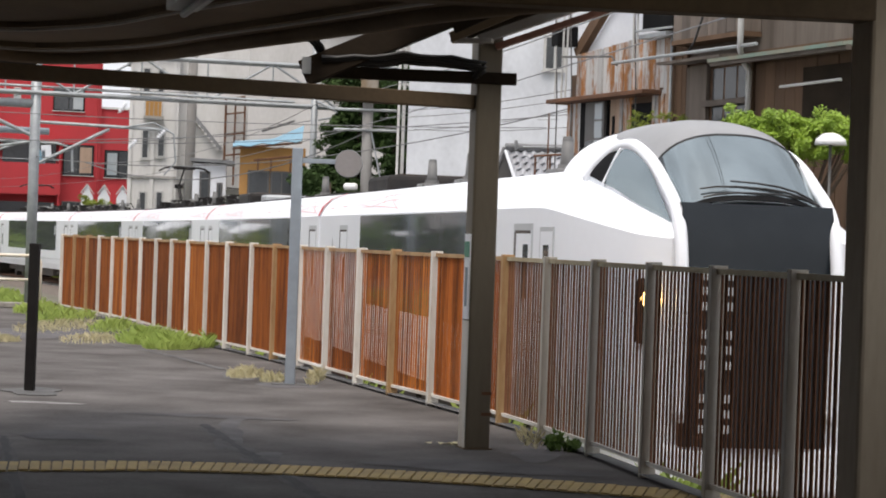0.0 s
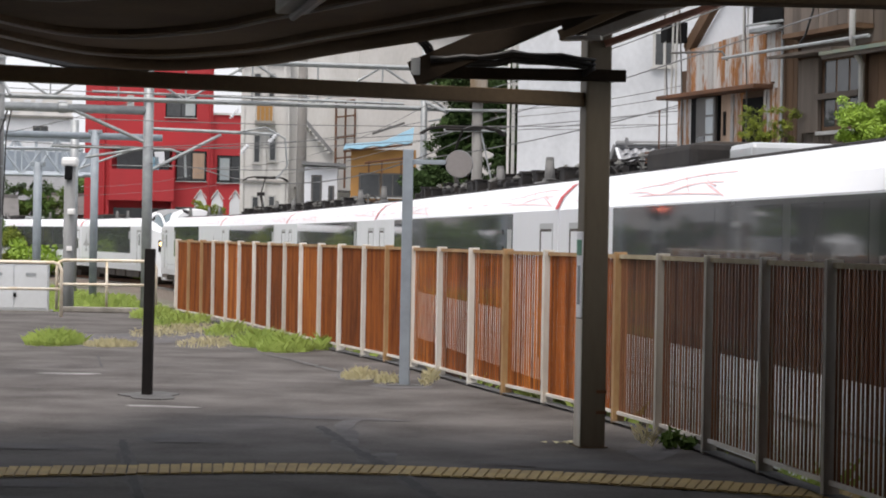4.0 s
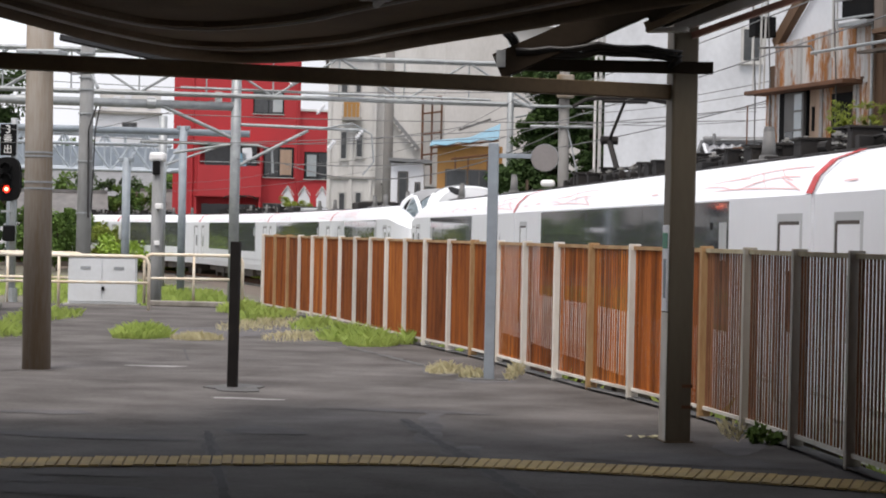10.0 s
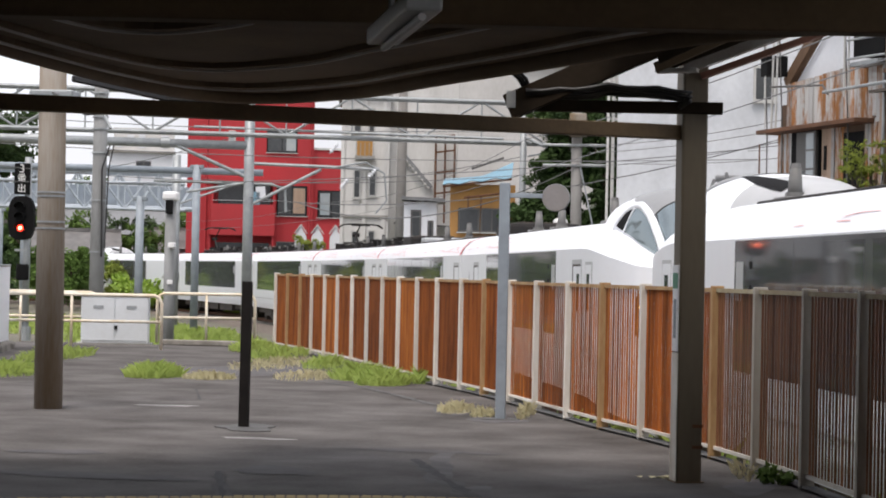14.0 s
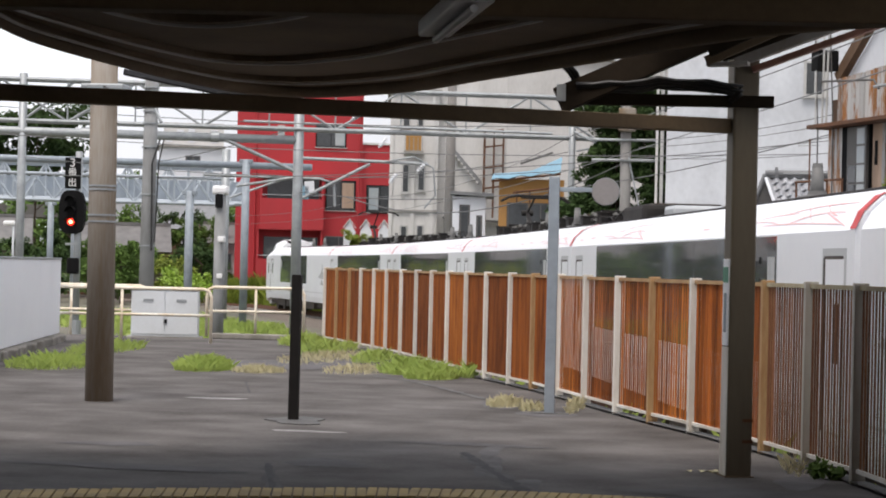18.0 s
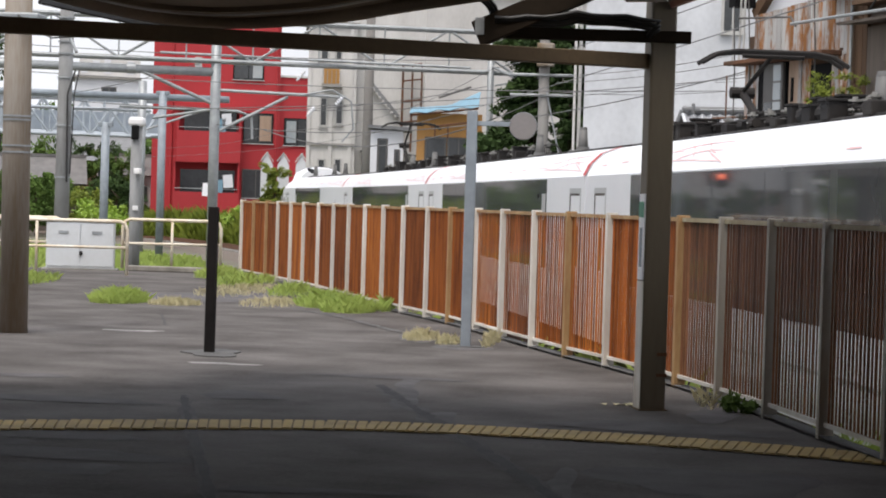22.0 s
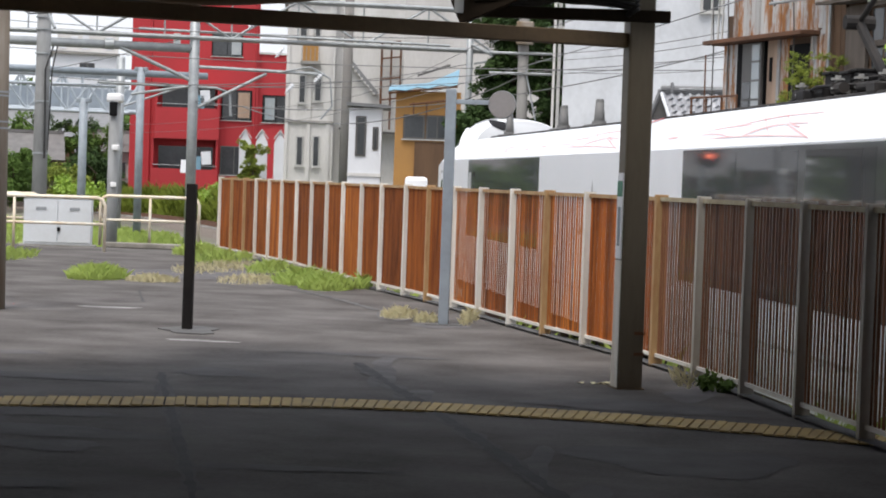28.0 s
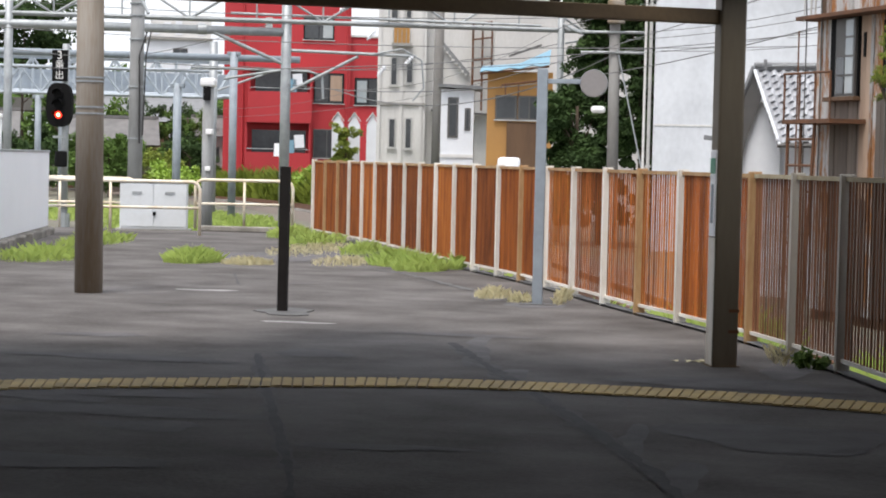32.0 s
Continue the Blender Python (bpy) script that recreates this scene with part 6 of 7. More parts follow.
boards(3.62, 4.08, -1.2, 5.3, 0.15, WOOD_BROWN)
part("wall_pipe", tubed([(3.72, -0.06, -1), (3.72, -0.06, 5.5)], 0.03, 6), GALV, th)
boards(0.06, 2.85, -1.2, 2.88, 0.18, WOOD_GREY)
part("door_sill", boxed(0.0, 1.25, -0.1, 0.1, 2.84, 2.92, None, 0.01), WOOD_BROWN, th)
boards(4.08, 4.44, -1.2, 4.85, 0.18, WOOD_GREY)
part("sliding_shutter", boxed(4.44, 5.0, -0.08, 0.0, 3.55, 4.84, None, 0.01), WOOD_GREY, th, "weathered wooden sliding shutter")
boards(4.44, 5.0, -1.2, 3.55, 0.2, WOOD_GREY)
boards(4.08, 6.4, 5.3, 6.9, 0.3, WOOD_GREY, -0.25)
part("overhang", boxed(4.06, 6.42, -0.27, 0.12, 5.22, 5.3), WOOD_BROWN, th)
boards(6.4, 9.6, -1.2, 4.75, 0.3, WOOD_BROWN)
boards(4.97, 6.4, -1.2, 3.5, 0.22, WOOD_GREY)
# the doorway's unlit inside is a black panel on the closed wall
dr = part("doorway", boxed(0.06, 1.2, 0.02, 0.12, 2.9, 4.42), SIGNAL_BODY, th, "black panel standing for the unlit doorway")
part("door_leaf", boxed(0.38, 1.16, -0.04, 0.02, 2.9, 4.4, None, 0.008), FRAME_DARK, dr)
for z0, z1, gl in ((2.98, 3.3, GLASS_PALE), (3.34, 3.66, GLASS_PALE), (3.7, 4.02, GLASS_PALE), (4.06, 4.36, GLASS_PALE)):
    part("pane", boxed(0.8, 1.1, -0.05, -0.04, z0, z1), gl, dr)
    if z0 < 3.5:
        part("pane", boxed(0.44, 0.76, -0.05, -0.04, z0, z1), GLASS_DARK, dr)
# black panel again, for the dark inside of this opening
part("opening", boxed(2.08, 2.85, 0.05, 0.12, 2.9, 4.3), SIGNAL_BODY, th, "black panel standing for an unlit opening")
w = window(th, 5.05, 6.3, 3.62, 4.78, 0.06, GLASS_DARK, WOOD_BROWN, 2)
part("rail_board", boxed(4.97, 6.36, -0.14, -0.04, 4.1, 4.2), WOOD_GREY, w)
part("pale_eave", boxed(4.06, 6.2, -0.55, 0.12, 0, 0.05, pose(0, 0, 4.9, 5, 0, 0)), WOOD_GREY, th, "weathered pale eave board")
part("green_eave", boxed(5.8, 9.8, -0.55, 0.12, 0, 0.06, pose(0, 0, 4.85, 7, 0, 0)), mat("green_tin", (0.14, 0.24, 0.2), (0.25, 0.2, 0.14), 0.6, scale=2, fine=15), th, "faded green tin eave")
part("eave_beam", boxed(5.8, 9.8, -0.5, -0.4, 4.72, 4.8), WOOD_GREY, th)
part("drainpipe", tubed([(6.42, -0.1, 0), (6.42, -0.1, 4.62), (6.5, -0.25, 4.76), (6.85, -0.55, 4.92), (6.93, -0.6, 5.02), (6.93, -0.6, 6.6)], 0.05, 8), FRAME_PALE, th, "white drainpipe", smooth=True)
# dark sheet on the wall, colouring in the gallery's shade
part("dark_gallery", boxed(7.9, 9.4, 0.0, 0.06, 3.6, 4.6), SHADE_DARK, th, "dark panel standing for an unlit opening behind a clothes pole")
part("clothes_pole", tubed([(7.7, -0.3, 4.28), (9.4, -0.3, 4.3)], 0.025, 6), FRAME_PALE, th)
part("stair_landing", boxed(-0.5, 1.5, -0.7, 0.06, 2.4, 2.48), RUST_DEEP, th, "rusty iron landing")
for u in (-0.45, 0.2, 0.85, 1.46):
    part("stair_rail_post", tubed([(u, -0.68, 2.45), (u, -0.68, 3.36)], 0.022, 6), RUST_DEEP, th)
part("stair_rail", tubed([(-0.5, -0.68, 3.36), (1.48, -0.68, 3.35)], 0.022, 6), RUST_DEEP, th)
for u in (-0.42, 0.14, 0.72):
    part("ladder_side", tubed([(u - (0.3 if u > 0.5 else 0.0), -0.6, -1.2), (u, -0.6, 2.42)], 0.035, 6), RUST_DEEP, th)
for k in range(7):
    part("ladder_rung", tubed([(-0.42, -0.6, -0.9 + 0.5 * k), (0.5 + 0.03 * k, -0.6, -0.9 + 0.5 * k)], 0.025, 6), RUST_DEEP, th)
for u in (-0.65, 0.0, 2.6):
    part("conduit", tubed([(u, -0.15, 0.5), (u, -0.15, 4.4), (u + 0.1, -0.3, 6.4)], 0.014, 6), FRAME_DARK, th)
for u in (-0.28, -0.1):
    part("white_pipe", tubed([(u, -0.25, 4.5), (u + 0.05, -0.25, 6.2)], 0.022, 6), FRAME_PALE, th)
part("wall_rail", tubed([(-0.25, -0.3, 5.32), (1.9, -0.3, 5.18), (2.1, -0.3, 5.0)], 0.02, 6), FRAME_DARK, th)

for z0, z1, u0, u1 in ((5.55, 5.95, -0.6, -0.3),):
    part("wall_box", boxed(u0, u1, -0.35, 0.1, z0, z1, None, 0.02), SIGNAL_BODY, th, "dark metal box by the eave")
for u, z0, z1, q in ((-0.42, 4.4, 6.2, 0.014), (2.75, 4.9, 6.5, 0.02), (2.9, 5.0, 6.5, 0.016)):
    part("stand_pipe", tubed([(u, -0.32, z0), (u + 0.04, -0.34, z1)], q, 6), FRAME_PALE if u > -0.5 else FRAME_DARK, th)
for z in (5.56, 5.9):
    part("shelf_bar", tubed([(2.9, -0.36, z), (4.25, -0.36, z - 0.03)], 0.022, 6), GALV, th)
part("slung_wire", tubed([(5.3, -0.3, 6.2), (5.25, -0.35, 5.6), (5.0, -0.35, 5.2), (4.8, -0.35, 5.05)], 0.02, 6), CABLE, th, smooth=True)
part("eave_pipe", tubed([(2.2, -0.45, 5.02), (4.4, -0.55, 5.0), (7.4, -0.58, 4.98)], 0.03, 6), GALV, th)

# television aerial
th = thing("tv_aerial", "rusty television aerial on a thin pole", "aerial", pose(2.2, 44.5, 0))
part("pole", tubed([(0, 0, -1.4), (0, 0, 4.5)], 0.018, 6), RUST_DEEP, th)
for z, w in ((4.35, 0.25), (3.75, 0.55), (3.6, 0.3)):
    part("element", tubed([(-w, 0, z), (w * 0.8, 0, z + 0.02)], 0.012, 5), GALV, th)


# ---- trees ----
def tree(name, label, x, y, trunk_h, clumps, material, size, seed, count=200, category="tree", r=0.12, k=1.0):
    """clumps: places and radii; k: size of the whole about eye level."""
    rnd = random.Random(seed)
    th = thing(name, label, category, pose(x, y, 0))
    lift = lambda z: 1.55 + (z - 1.55) * k
    top = lift(trunk_h - 1.4)
    part("trunk", tubed([(0, 0, -1.4), (rnd.uniform(-0.1, 0.1), 0, (top - 1.4) / 2), (rnd.uniform(-0.15, 0.15), 0, top)], r * k, 8, r * 0.45 * k), BARK, th, smooth=True)
    bm = bmesh.new()
    for i, (cx, cy, cz, rad) in enumerate(clumps):
        cx, cy, cz, rad = cx * k, cy * k, lift(cz), rad * k
        if i % 2 == 0:
            part("limb", tubed([(0, 0, min(top, cz) * 0.7 - 0.4), (cx * 0.6, cy * 0.6, (top * 0.6 + cz) / 2), (cx, cy, cz)], r * 0.35 * k, 6, r * 0.1 * k), BARK, th)
        for _ in range(7):
            d = Vector((rnd.gauss(0, 1), rnd.gauss(0, 1), rnd.gauss(0, 0.8))).normalized() * rad * rnd.uniform(0.1, 0.9)
            leaves(bm, (cx + d.x, cy + d.y, cz + d.z), rad * rnd.uniform(0.35, 0.6), count // 7, size * k, rnd, 0.8, 0.1)
    part("crown", bm, material, th)
    return th


def blob(w, d, z0, z1, n, rad, seed):
    r = random.Random(seed)
    return [(w * r.uniform(-1, 1), d * r.uniform(-1, 1), r.uniform(z0, z1), rad * r.uniform(0.7, 1.2)) for _ in range(n)]


tree("dark_tree", "dense dark green evergreen tree behind the line", -4.05, 73.2, 5.0, blob(0.95, 0.7, -0.6, 4.0, 44, 0.62, 1), LEAF_DARK, 0.08, 31, 800)
tree("climbing_tree", "tall thin dark tree overgrown with creeper", -3.35, 74.5, 8.5, blob(0.85, 0.6, 3.4, 8.4, 56, 0.62, 2), LEAF_DARK, 0.08, 32, 760)
tree("creeper_tree", "tall creeper-covered trunk beside a white wall", -1.85, 73.0, 9.0, blob(0.75, 0.4, -0.4, 8.4, 76, 0.45, 3), LEAF_DARK, 0.075, 33, 700)
tree("garden_bush", "bright green rounded garden bush", 5.25, 30.6, 4.6, blob(0.98, 0.4, 3.1, 3.6, 60, 0.24, 4), LEAF_BRIGHT, 0.024, 34, 900, "bush", 0.07)
tree("young_tree", "light green young tree with sparse leaves", 3.62, 35.8, 5.0, blob(0.5, 0.35, 2.8, 3.95, 70, 0.12, 5), LEAF_YELLOW, 0.022, 35, 110, "tree", 0.05)
tree("hill_tree", "large dark tree on the far hill", -57.5, 170.0, 11, blob(3.4, 2.0, 6.2, 12.4, 26, 1.7, 6), LEAF_DARK, 0.2, 36, 420, k=1.2)
tree("shrub", "bushy green shrub by the tracks", -38.6, 132.0, 3.4, blob(1.7, 1.2, 0.2, 2.3, 14, 0.9, 7), LEAF, 0.13, 37, 300, "shrub", 0.07, 1.25)
tree("shrub", "bushy dark green shrub by the tracks", -45.5, 132.0, 3.2, blob(2.0, 1.2, 0.0, 1.9, 14, 0.85, 8), LEAF_DARK, 0.13, 38, 300, "shrub", 0.07, 1.25)
tree("shrub", "light green shrub with yellowish leaves", -33.5, 131.0, 2.8, blob(1.3, 1.0, -0.4, 1.0, 12, 0.7, 9), LEAF_BRIGHT, 0.1, 39, 260, "shrub", 0.06, 1.25)
tree("garden_tree", "round green tree in front of tiled roofs", -46.2, 152.0, 5.4, blob(2.5, 1.5, 1.6, 5.0, 16, 1.2, 10), LEAF, 0.17, 40, 320, k=1.1)
tree("garden_tree", "dark green tree beneath the lattice girder", -38.5, 160.0, 5.4, blob(2.4, 1.5, 1.4, 4.4, 16, 1.15, 11), LEAF_DARK, 0.17, 41, 320, k=1.1)
tree("shrub", "ivy-green shrub grown over white sheds", -23.6, 137.8, 4.6, blob(0.75, 0.3, -0.4, 3.7, 44, 0.42, 12), LEAF_YELLOW, 0.08, 42, 340, "shrub", 0.07)
tree("garden_tree", "green tree standing near old houses", -57.0, 156.0, 5.4, blob(3.0, 1.5, 1.0, 4.6, 16, 1.3, 13), LEAF, 0.18, 43, 320, k=1.1)
bm = bmesh.new()
rr = random.Random(8)
for k in range(260):
    x = -170 + k * 0.95
    for q in range(3):
        leaves(bm, (x + rr.uniform(-1, 1), 235 + rr.uniform(-8, 12), rr.uniform(-1.0, 9.0) + 1.4 * math.sin(k * 0.07)), rr.uniform(1.6, 3.2), 80, 0.5, rr, 0.7, 0.1)
tagged(part("distant_woods", bm, LEAF), "dark wooded slope in the distance", "woods", kind="stuff")
for x, y, z, r, sd, lb in ((-16.0, 110.0, 1.3, 0.75, 61, "bright green bush against the red house"), (-18.6, 116.0, 1.5, 0.8, 62, "yellow-green bush beside the line"), (-20.6, 121.0, 1.4, 0.8, 63, "bright green bush beneath the steel pole"), (-22.8, 127.0, 1.6, 0.8, 64, "low rounded bush with light leaves")):
    tree("bush", lb, x, y, z + 1.0, blob(1.6, 1.0, -0.9, z - 0.9, 12, r, sd), LEAF_BRIGHT, 0.09, sd, 420, "bush", 0.06)
bm = bmesh.new()
for k in range(150):
    u = k / 150
    leaves(bm, (-70 + 52 * u + rr.uniform(-2, 2), 166 - 18 * u + rr.uniform(-4, 6), rr.uniform(-1.2, 0.9)), rr.uniform(0.7, 1.4), 90, 0.16, rr, 0.7, 0.1)
tagged(part("trackside_shrubs", bm, LEAF), "rough green growth along the tracks", "bushes", kind="stuff")


for x, y, w, z0, z1, m, sd, lb in ((-38.6, 138.0, 2.0, -0.4, 2.4, LEAF, 71, "round green garden tree before a tiled house"), (-45.3, 134.0, 2.2, -0.6, 2.6, LEAF_DARK, 72, "dark green garden tree beside the signal"), (-42.0, 139.0, 1.4, 0.0, 3.0, LEAF, 73, "green tree between old houses"),
                                   (-34.6, 140.0, 1.5, -0.6, 2.2, LEAF_DARK, 74, "dark garden tree beside the red house"), (-49.5, 136.0, 2.4, -0.6, 2.4, LEAF, 75, "spreading green garden tree"), (-55.0, 138.0, 2.4, -0.4, 3.2, LEAF_DARK, 76, "dark spreading garden tree"),
                                   (-47.5, 150.0, 2.2, 0.6, 4.8, LEAF_DARK, 77, "tall dark tree behind old roofs"), (-38.0, 151.0, 2.0, 0.6, 4.6, LEAF, 78, "leafy tree behind a tiled house"), (-43.0, 156.0, 2.6, 1.2, 5.6, LEAF_DARK, 79, "broad dark tree under the girder"), (-36.2, 137.0, 1.0, -0.8, 1.2, LEAF_YELLOW, 80, "yellow-green garden tree by the line")):
    tree("garden_tree", lb, x, y, z1 + 1.2, blob(w, 1.2, z0, z1, 20, 0.75, sd), m, 0.1, sd, 420)


# ---- far houses on the other side ----
TILE_PALE = mat("pale_roof_tile", (0.17, 0.165, 0.16), (0.1, 0.098, 0.096), 0.6, scale=1.5, fine=14, amount=0.5, bump=0.3)
def roofed(x, y, yaw, w, d, h, rise, wall, roof, label):
    th = house("old_house", label, x, y, yaw, "house", "old houses")
    part("wall", boxed(-w / 2, w / 2, 0, d, -1.4, h), wall, th)
    bm = bmesh.new()
    loft(bm, [[(x2, -0.5, h), (x2, d / 2, h + rise), (x2, d + 0.5, h), (x2, d / 2, h - 0.15)] for x2 in (-w / 2 - 0.5, w / 2 + 0.5)], True, True)
    part("roof", bm, roof, th)
    part("ridge", boxed(-w / 2 - 0.5, w / 2 + 0.5, d / 2 - 0.15, d / 2 + 0.15, h + rise - 0.05, h + rise + 0.18), roof, th)
    for k in range(int(w / 2.4)):
        window(th, -w / 2 + 0.6 + k * 2.3, -w / 2 + 1.7 + k * 2.3, h - 2.0, h - 0.8, 0, GLASS_DARK, FRAME_PALE, 1, False)
    return th


roofed(-42.2, 145.5, 17, 5.6, 6, 2.2, 2.0, WOOD_GREY, TILE_PALE, "old house with a broad pale grey tiled roof")
roofed(-52.6, 142.5, 18, 7.0, 6, 2.6, 2.0, WOOD_GREY, TILE_PALE, "grey old house under a tiled roof")
roofed(-35.0, 152.0, 14, 5.0, 6, 3.0, 1.5, GREY_WALL, TILE_PALE, "small pale timber house under a tiled roof")
roofed(-62.0, 150.0, 18, 9.0, 8, 3.4, 2.4, WOOD_GREY, TILE, "pale old house under a dark tiled roof")
roofed(-46.5, 168.0, 15, 10.0, 8, 4.3, 2.2, WOOD_BROWN, TILE, "brown timber house under a tiled roof")
th = house("hill_block", "white flat-roofed block on the hill with a stained parapet", -55.5, 210.0, 14)
th.scale = (1.4, 1.4, 1.35)
part("wall", boxed(-1.45, 3.45, 0, 6, -1.4, 10.1), PLASTER, th)
part("top_storey", boxed(-1.15, 3.4, 0.3, 5.5, 10.25, 12.05), GREY_WALL, th)
for k in range(5):
    part("stain_panel", boxed(-1.0 + k * 0.85, -0.5 + k * 0.85, 0.26, 0.3, 10.5 + 0.2 * (k % 2), 11.3 + 0.2 * (k % 3), None, 0.03), PLASTER, th)
window(th, 0.6, 1.6, 8.6, 9.4, 0)
part("eave", boxed(-2.2, 3.5, -0.3, 6.2, 10.1, 10.25), CONCRETE, th)
# white garden sheds beside the red house
for dx in (0.0, 1.12, 2.35):
    th = house("garden_shed", "small white gabled shed between the houses", -24.45 + dx, 139.0 + dx * 0.2, 9, "shed", "white sheds")
    bm = bmesh.new()
    loft(bm, [[(-0.4, y, -1.4), (-0.4, y, 3.9), (0, y, 4.7), (0.4, y, 3.9), (0.4, y, -1.4)] for y in (0, 2.0)], True, True)
    part("wall", bm, PLASTER, th)
    for sx in (-1, 1):
        part("roof_slope", boxed(-0.05 if sx > 0 else -0.7, 0.7 if sx > 0 else 0.05, -0.1, 2.1, 0, 0.06, Matrix.Translation((0, 0, 4.7)) @ Matrix.Rotation(radians(55) * sx, 4, "Y")), GREY_WALL, th)

# ---- poles, gantries, wires ----
LATTICE = mat("pale_blue_steel", (0.42, 0.47, 0.52), (0.32, 0.36, 0.4), 0.6, 0.0, scale=2.5, fine=35, amount=0.4, bump=0.03)
th = pole("line_pole", "tall banded concrete pole beside the tracks", -14.0, 50.1, -1.4, 7.6, 0.19, POLE_PALE, 0.17, (0.004, 0), 16, group="concrete line poles")
for z in (1.9, 3.2, 4.4, 5.0, 5.3, 5.9):
    part("steel_band", tubed([(0.004 * z, 0, z), (0.004 * z, 0, z + 0.04)], 0.2, 16), GALV, th)
part("conduit", tubed([(0.16, -0.15, 1.8), (0.14, -0.2, 4.0), (0.3, -0.1, 4.6)], 0.025, 6), CABLE, th)
part("conduit", tubed([(0.22, -0.1, 2.0), (0.3, -0.16, 4.0), (0.4, -0.1, 4.6)], 0.02, 6), CABLE, th)
th = pole("camera_pole", "concrete pole with a white lamp cap and a small camera", -10.4, 43.0, -1.2, 3.1, 0.125, POLE_PALE, 0.12, (0, 0), 14)
part("lamp_cap", boxed(-0.17, 0.17, -0.15, 0.15, 3.0, 3.2, None, 0.06), LETTER_WHITE, th, "white lamp cap")
part("lamp_neck", boxed(-0.08, 0.08, -0.18, -0.1, 2.72, 3.02, None, 0.02), SIGNAL_BODY, th)
part("camera", boxed(0.02, 0.16, -0.3, -0.1, 1.98, 2.1, None, 0.02), LETTER_WHITE, th, "white surveillance camera")
part("number_plate", boxed(-0.02, 0.1, -0.15, -0.12, 1.2, 1.3, None, 0.01), LETTER_WHITE, th)
for x, y, z, r in ((-19.98, 77.5, 4.3, 0.16), (-20.1, 87.7, 6.1, 0.17), (-33.0, 100.0, 4.4, 0.16), (-30.5, 96.0, 6.0, 0.14)):
    th = pole("steel_pole", "slim blue-grey steel trackside pole", x, y, -1.4, z, r, GALV_BLUE, None, (0, 0), 10, group="steel poles")
    part("cap", boxed(-r - 0.12, r + 0.12, -0.12, 0.12, z - 0.16, z, None, 0.02), GALV_BLUE, th)
th = pole("street_lamp", "slim lamp post with a small white lamp head", -23.1, 66.1, -1.4, 2.7, 0.045, GALV, None, (0, 0), 8, category="lamp post")
part("lamp_head", boxed(-0.35, 0.05, -0.08, 0.08, 2.62, 2.78, None, 0.05), LETTER_WHITE, th)
part("wooden_pole", tubed([(0, 0, -1.4), (0.05, 0, 14.5)], 0.31, 14, 0.25), POLE_GREY, thing("utility_pole", "dark weathered utility pole before a grey house", "pole", pose(-14.2, 112.5, 0)), smooth=True)
th = pole("utility_pole", "weathered utility pole by the dark trees", -2.75, 70.8, -1.4, 8.5, 0.21, POLE_GREY, 0.18, (-0.006, 0), 12)
part("guy_wire", tubed([(-0.05, -0.1, 6.0), (1.6, -0.6, -1.2)], 0.03, 5), GALV, th)
part("lamp_bowl", boxed(-0.8, -0.3, -0.3, 0.1, 3.3, 3.55, None, 0.1), LETTER_WHITE, th, "white lamp bowl")
part("transformer", boxed(-0.3, 0.3, -0.4, 0.0, 6.4, 7.2, None, 0.05), CONCRETE_POLE, th)
for z in (5.4, 6.1, 7.6):
    part("cross_arm", tubed([(-1.2, -0.2, z), (1.0, -0.2, z)], 0.05, 6), GALV, th)

# station lamp near the bush
th = pole("yard_lamp", "thin dark post with a round white lamp shade", 5.62, 29.9, -1.4, 3.25, 0.022, FRAME_DARK, None, (0, 0), 8, category="lamp post")
rows = [[(r * math.cos(k * math.tau / 18), r * math.sin(k * math.tau / 18), z) for k in range(18)] for r, z in ((0.24, 3.22), (0.22, 3.3), (0.12, 3.38), (0.03, 3.4))]
part("shade", loft(bmesh.new(), rows, True, True), LETTER_WHITE, th, "white enamel lamp shade", smooth=True)


def lattice(name, label, a, b, z0, z1, n, r, material, depth=0.5):
    """A braced girder from a to b."""
    th = thing(name, label, "girder")
    A, B = Vector((*a, 0)), Vector((*b, 0))
    d = (B - A).normalized()
    side = Vector((-d.y, d.x, 0)) * depth
    for off, nm in ((Vector((0, 0, 0)), "near"), (side, "rear")):
        for z in (z0, z1):
            part("chord", tubed([A + off + Vector((0, 0, z)), B + off + Vector((0, 0, z))], r, 8), material, th)
        for k in range(n):
            p, q = A + (B - A) * (k / n) + off, A + (B - A) * ((k + 1) / n) + off
            if nm == "near" or depth > 0.6:
                za, zb = (z0, z1) if k % 2 else (z1, z0)
                part("brace", tubed([p + Vector((0, 0, za)), q + Vector((0, 0, zb))], r * 0.6, 6), material, th)
                part("upright", tubed([p + Vector((0, 0, z0)), p + Vector((0, 0, z1))], r * 0.45, 6), material, th)
            elif k % 2:
                part("rear_brace", tubed([p + Vector((0, 0, z0)), q + Vector((0, 0, z1))], r * 0.5, 6), material, th)
    return th


lattice("overhead_girder", "grey steel lattice girder spanning the tracks", (-30.0, 69.3), (-4.2, 76.2), 6.5, 8.0, 11, 0.075, GALV)
lattice("signal_girder", "blue-grey braced footbridge girder across the tracks", (-60.0, 97.5), (-24.6, 108.2), 4.75, 6.65, 34, 0.11, LATTICE, 1.6)
th = bpy.data.objects["signal_girder"]
part("deck_plate", boxed(0, 37, 2.0, 2.2, 4.9, 6.0, pose(-60.0, 97.5, 0, 0, 0, 16.8)), LATTICE, th, "pale blue-grey side plate")
part("walkway", boxed(0, 37, 0.1, 1.5, 4.68, 4.76, pose(-60.0, 97.5, 0, 0, 0, 16.8)), LATTICE, th)
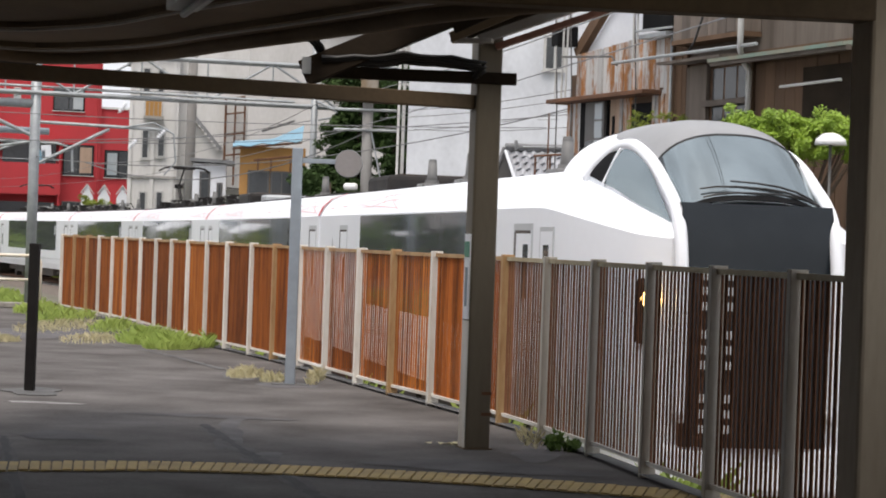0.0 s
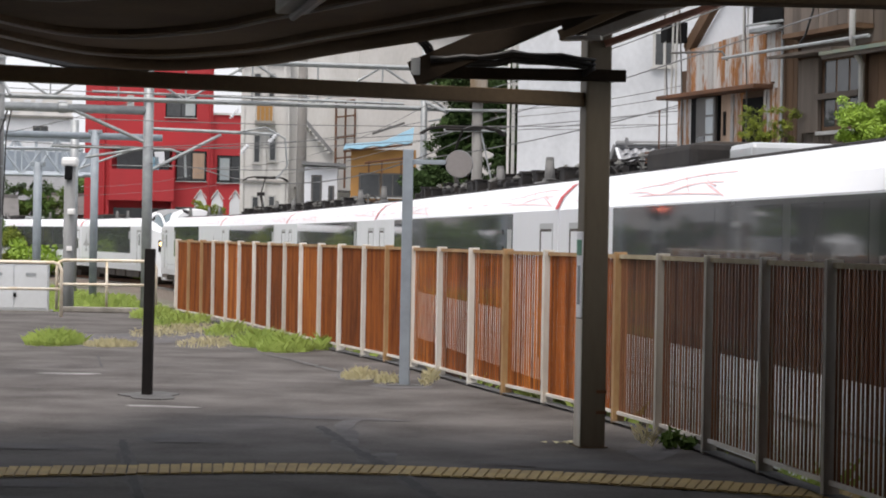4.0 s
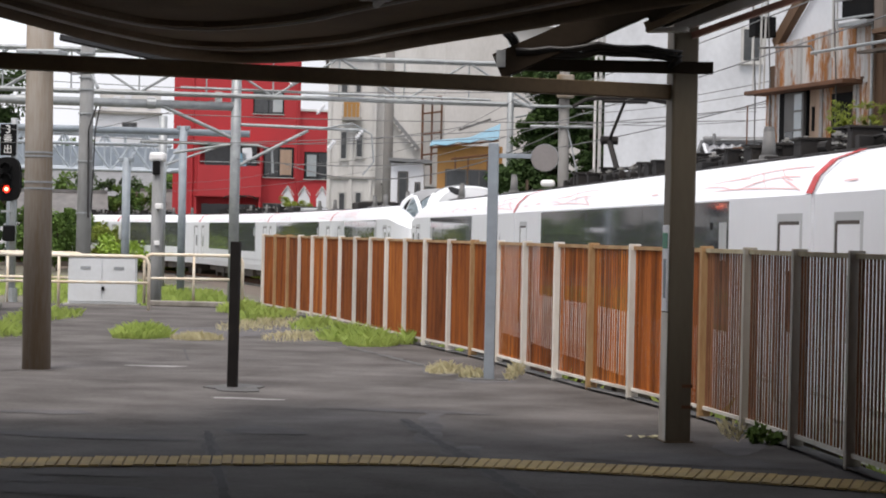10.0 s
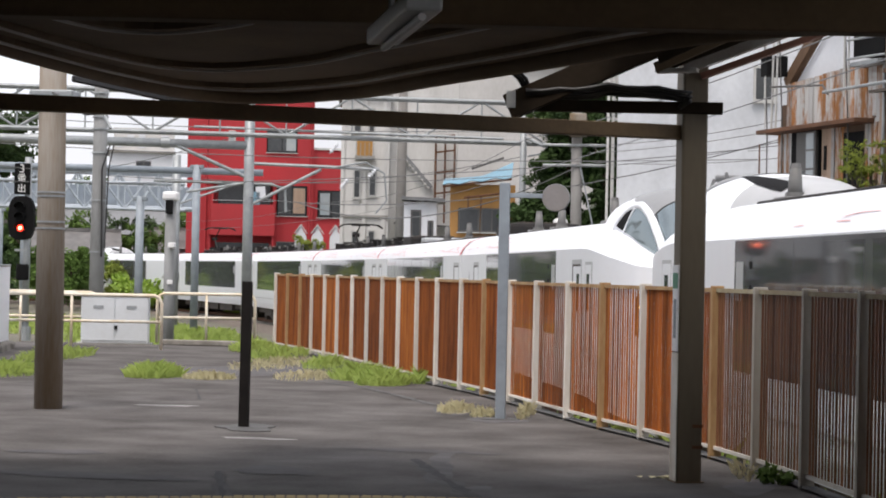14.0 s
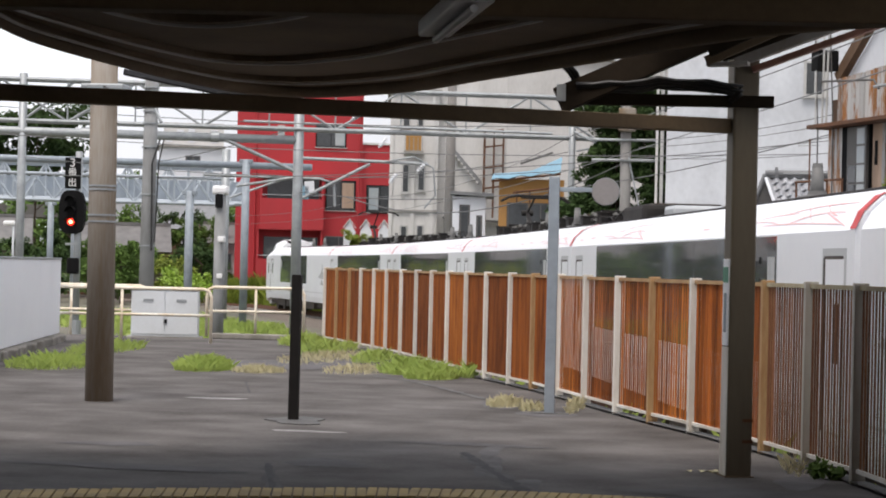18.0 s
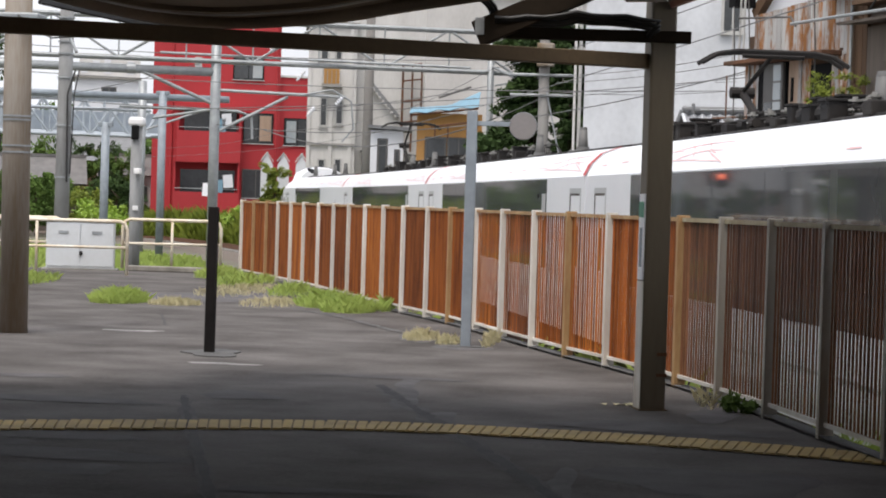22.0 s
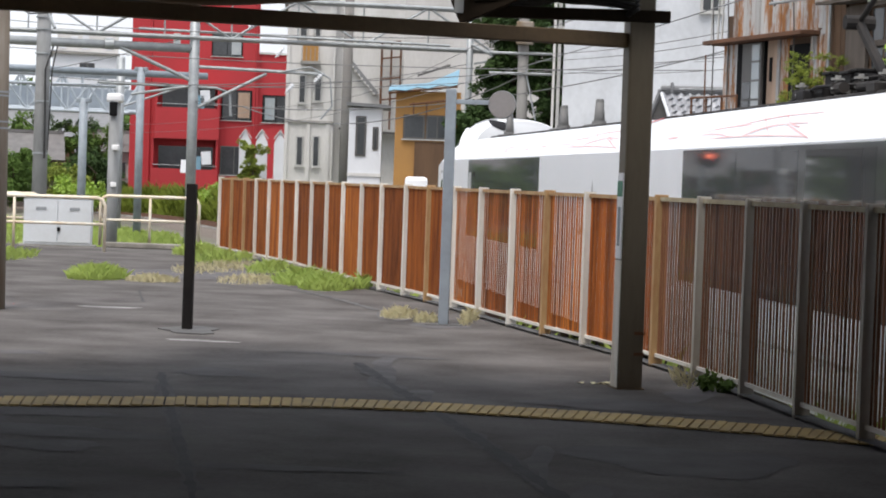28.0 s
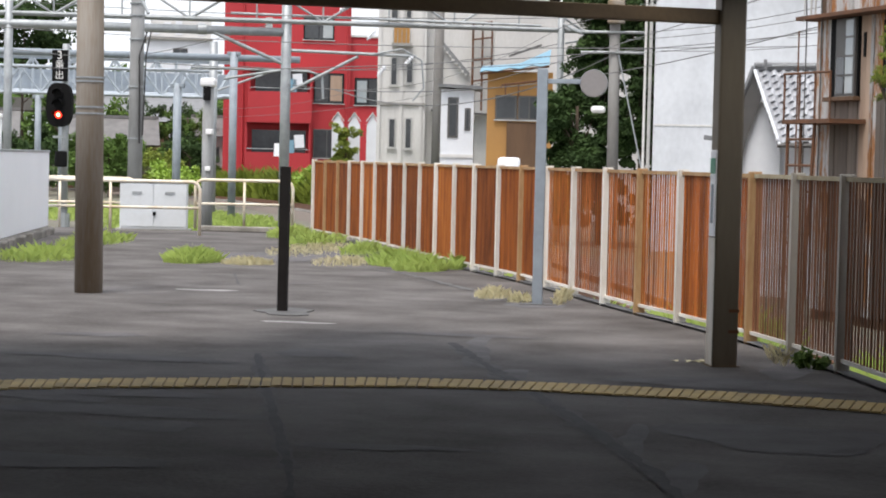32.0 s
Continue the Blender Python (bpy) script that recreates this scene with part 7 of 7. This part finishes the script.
lattice("foot_girder", "slim pale steel lattice walkway over the tracks", (-52.0, 91.5), (-23.5, 100.0), 4.45, 5.75, 30, 0.07, LATTICE, 1.0)
th = thing("pipe_girder", "thick grey steel pipe girder over the tracks", "girder")
part("pipe", tubed([(-32.0, 68.7, 6.12), (-14.9, 73.5, 6.1)], 0.16, 12), GALV, th, smooth=True)
part("pipe", tubed([(-45.0, 84.0, 6.0), (-18.0, 92.0, 6.0)], 0.16, 12), GALV_BLUE, th, smooth=True)
for p in ((-27.0, 70.2), (-22.5, 71.4), (-18.0, 72.6)):
    part("flange", tubed([(p[0], p[1], 6.12), (p[0] + 0.3, p[1] + 0.08, 6.12)], 0.2, 12), GALV, th)
part("strut", tubed([(-17.5, 72.7, 6.05), (-14.9, 73.5, 4.9)], 0.07, 8), GALV, th)
th = thing("road_bridge", "low concrete road bridge beyond the tracks", "bridge")
part("deck", boxed(-50, 14, 0, 8.0, 5.5, 6.2, pose(-68.0, 188.0, 0, 0, 0, 16)), DECK, th)
part("parapet", boxed(-50, 14, 0, 0.3, 6.2, 6.7, pose(-68.0, 188.0, 0, 0, 0, 16)), DECK, th)
for u in (-40, -24, -8, 11):
    part("pier", boxed(u - 0.7, u + 0.7, 1, 7, -1.4, 5.5, pose(-68.0, 188.0, 0, 0, 0, 16)), DECK, th)


def mast(x, y, label, z1, r, arms):
    th = pole("catenary_mast", label, x, y, -1.4, z1, r, GALV, None, (0, 0), 12, "mast", "catenary masts")
    for pts, rad in arms:
        part("arm", tubed(pts, rad, 8), GALV, th)
    return th


th = mast(-14.9, 73.5, "round steel catenary mast with registration arms", 8.6, 0.185,
          (([(0, 0, 5.45), (4.7, 0.85, 5.35)], 0.06), ([(0.05, 0, 3.9), (2.6, 0.5, 5.3)], 0.06), ([(-2.0, -0.4, 6.75), (9.2, 1.8, 6.6)], 0.05), ([(-2.2, -0.5, 4.35), (0, 0, 4.75)], 0.05), ([(-3.4, -0.6, 4.75), (0.8, 0.2, 4.7), (1.3, 0.3, 4.55), (1.35, 0.3, 3.7)], 0.05)))
for x, z in ((2.9, 5.9), (3.3, 4.6), (1.9, 6.9), (4.3, 5.0)):
    ins = part("insulator", tubed([(x, x * 0.18, z), (x + 0.3, x * 0.18, z + 0.36)], 0.035, 8), PLASTER, th, "ribbed white insulator")
    for k in range(4):
        u = 0.2 + 0.2 * k
        part("rib", tubed([(x + 0.3 * u, x * 0.18, z + 0.36 * u), (x + 0.3 * u + 0.03, x * 0.18, z + 0.36 * u + 0.036)], 0.095, 10, 0.06), PLASTER, ins)
part("loop_arm", tubed([(3.0, 0.5, 5.35), (4.2, 0.7, 5.6), (4.9, 0.85, 5.2), (5.0, 0.9, 4.2), (4.6, 0.8, 3.7)], 0.035, 6), GALV, th)
th = mast(-5.0, 76.0, "slim white steel mast with braced catenary arms", 9.0, 0.13,
          (([(0, 0, 6.75), (3.3, -3.0, 5.1)], 0.06), ([(0, 0, 5.0), (2.6, -2.4, 6.1)], 0.05), ([(0.2, -0.2, 6.0), (3.2, -3.0, 6.4)], 0.04), ([(0.3, -0.3, 5.6), (1.9, -1.8, 5.9), (1.0, -1.0, 6.1)], 0.035)))
th = mast(-24.5, 70.8, "distant steel mast carrying the girder", 8.2, 0.15, (([(0, 0, 6.5), (1.8, 0.5, 8.0)], 0.05),))
th = mast(-23.0, 96.0, "blue-grey steel mast behind the girder", 7.0, 0.2, (([(-2, 0, 6.2), (3.5, 0.8, 6.2)], 0.06), ([(0, 0, 4.6), (2.6, 0.6, 5.6)], 0.05)))

wires = thing("overhead_wires", "thin overhead contact and feeder wires above the line", "wires")


def wire(pts, r=0.012, mtl=None):
    part("wire", tubed(pts, r * 0.75, 5), mtl or WIRE, wires)


for off, z, sag in ((1.47, 5.15, 0), (1.47, 6.0, 0.35)):
    pts = []
    for k in range(-20, 131, 5):
        x, y, h = track(k, off)
        u = ((k + 20) % 50) / 50
        pts.append((x, y, RAIL + z - sag * 4 * u * (1 - u)))
    wire(pts, 0.012)
for a, b, sag, r in (((-30, 60, 5.9), (3, 62, 5.2), 0.5, 0.018), ((-26, 72, 7.1), (6, 74, 7.4), 0.6, 0.02), ((-34, 80, 5.2), (4, 66, 5.9), 0.8, 0.02), ((-14.9, 73.5, 4.2), (4, 50, 5.3), 0.9, 0.02), ((-16, 90, 4.6), (-2.7, 70.8, 5.4), 1.2, 0.03),
                     ((-2.7, 70.8, 6.1), (7.5, 30, 5.6), 0.5, 0.014), ((-2.7, 70.8, 5.4), (7.5, 29, 5.2), 0.5, 0.014), ((-2.0, 60, 5.2), (8.0, 30, 5.45), 0.4, 0.012), ((-1.0, 60, 4.9), (7.0, 33, 4.4), 0.3, 0.012), ((-20, 88, 5.5), (-5.0, 76, 6.0), 0.5, 0.02),
                     ((-24.5, 70.8, 5.2), (-5, 76, 5.3), 0.5, 0.018), ((-33, 100, 5.9), (-14.9, 73.5, 6.6), 0.4, 0.02)):
    A, B = Vector(a), Vector(b)
    wire([A + (B - A) * (k / 12) - Vector((0, 0, sag * 4 * (k / 12) * (1 - k / 12))) for k in range(13)], r)


# ---- what moves ----
def motions():
    times = [k * 0.5 for k in range(65)]
    smooth = {t: sum(run(min(max(t + d, 0), 32)) + (0 if 0 <= t + d <= 32 else d * 7.6 - (min(max(t + d, 0), 32) - t) * 7.6) for d in (-1, -0.5, 0, 0.5, 1)) / 5 for t in times}
    for ob, mid_s in zip(cars, CAR_MID):
        walk(ob, [(t, car_pose(mid_s - smooth[t])) for t in times])


motions()
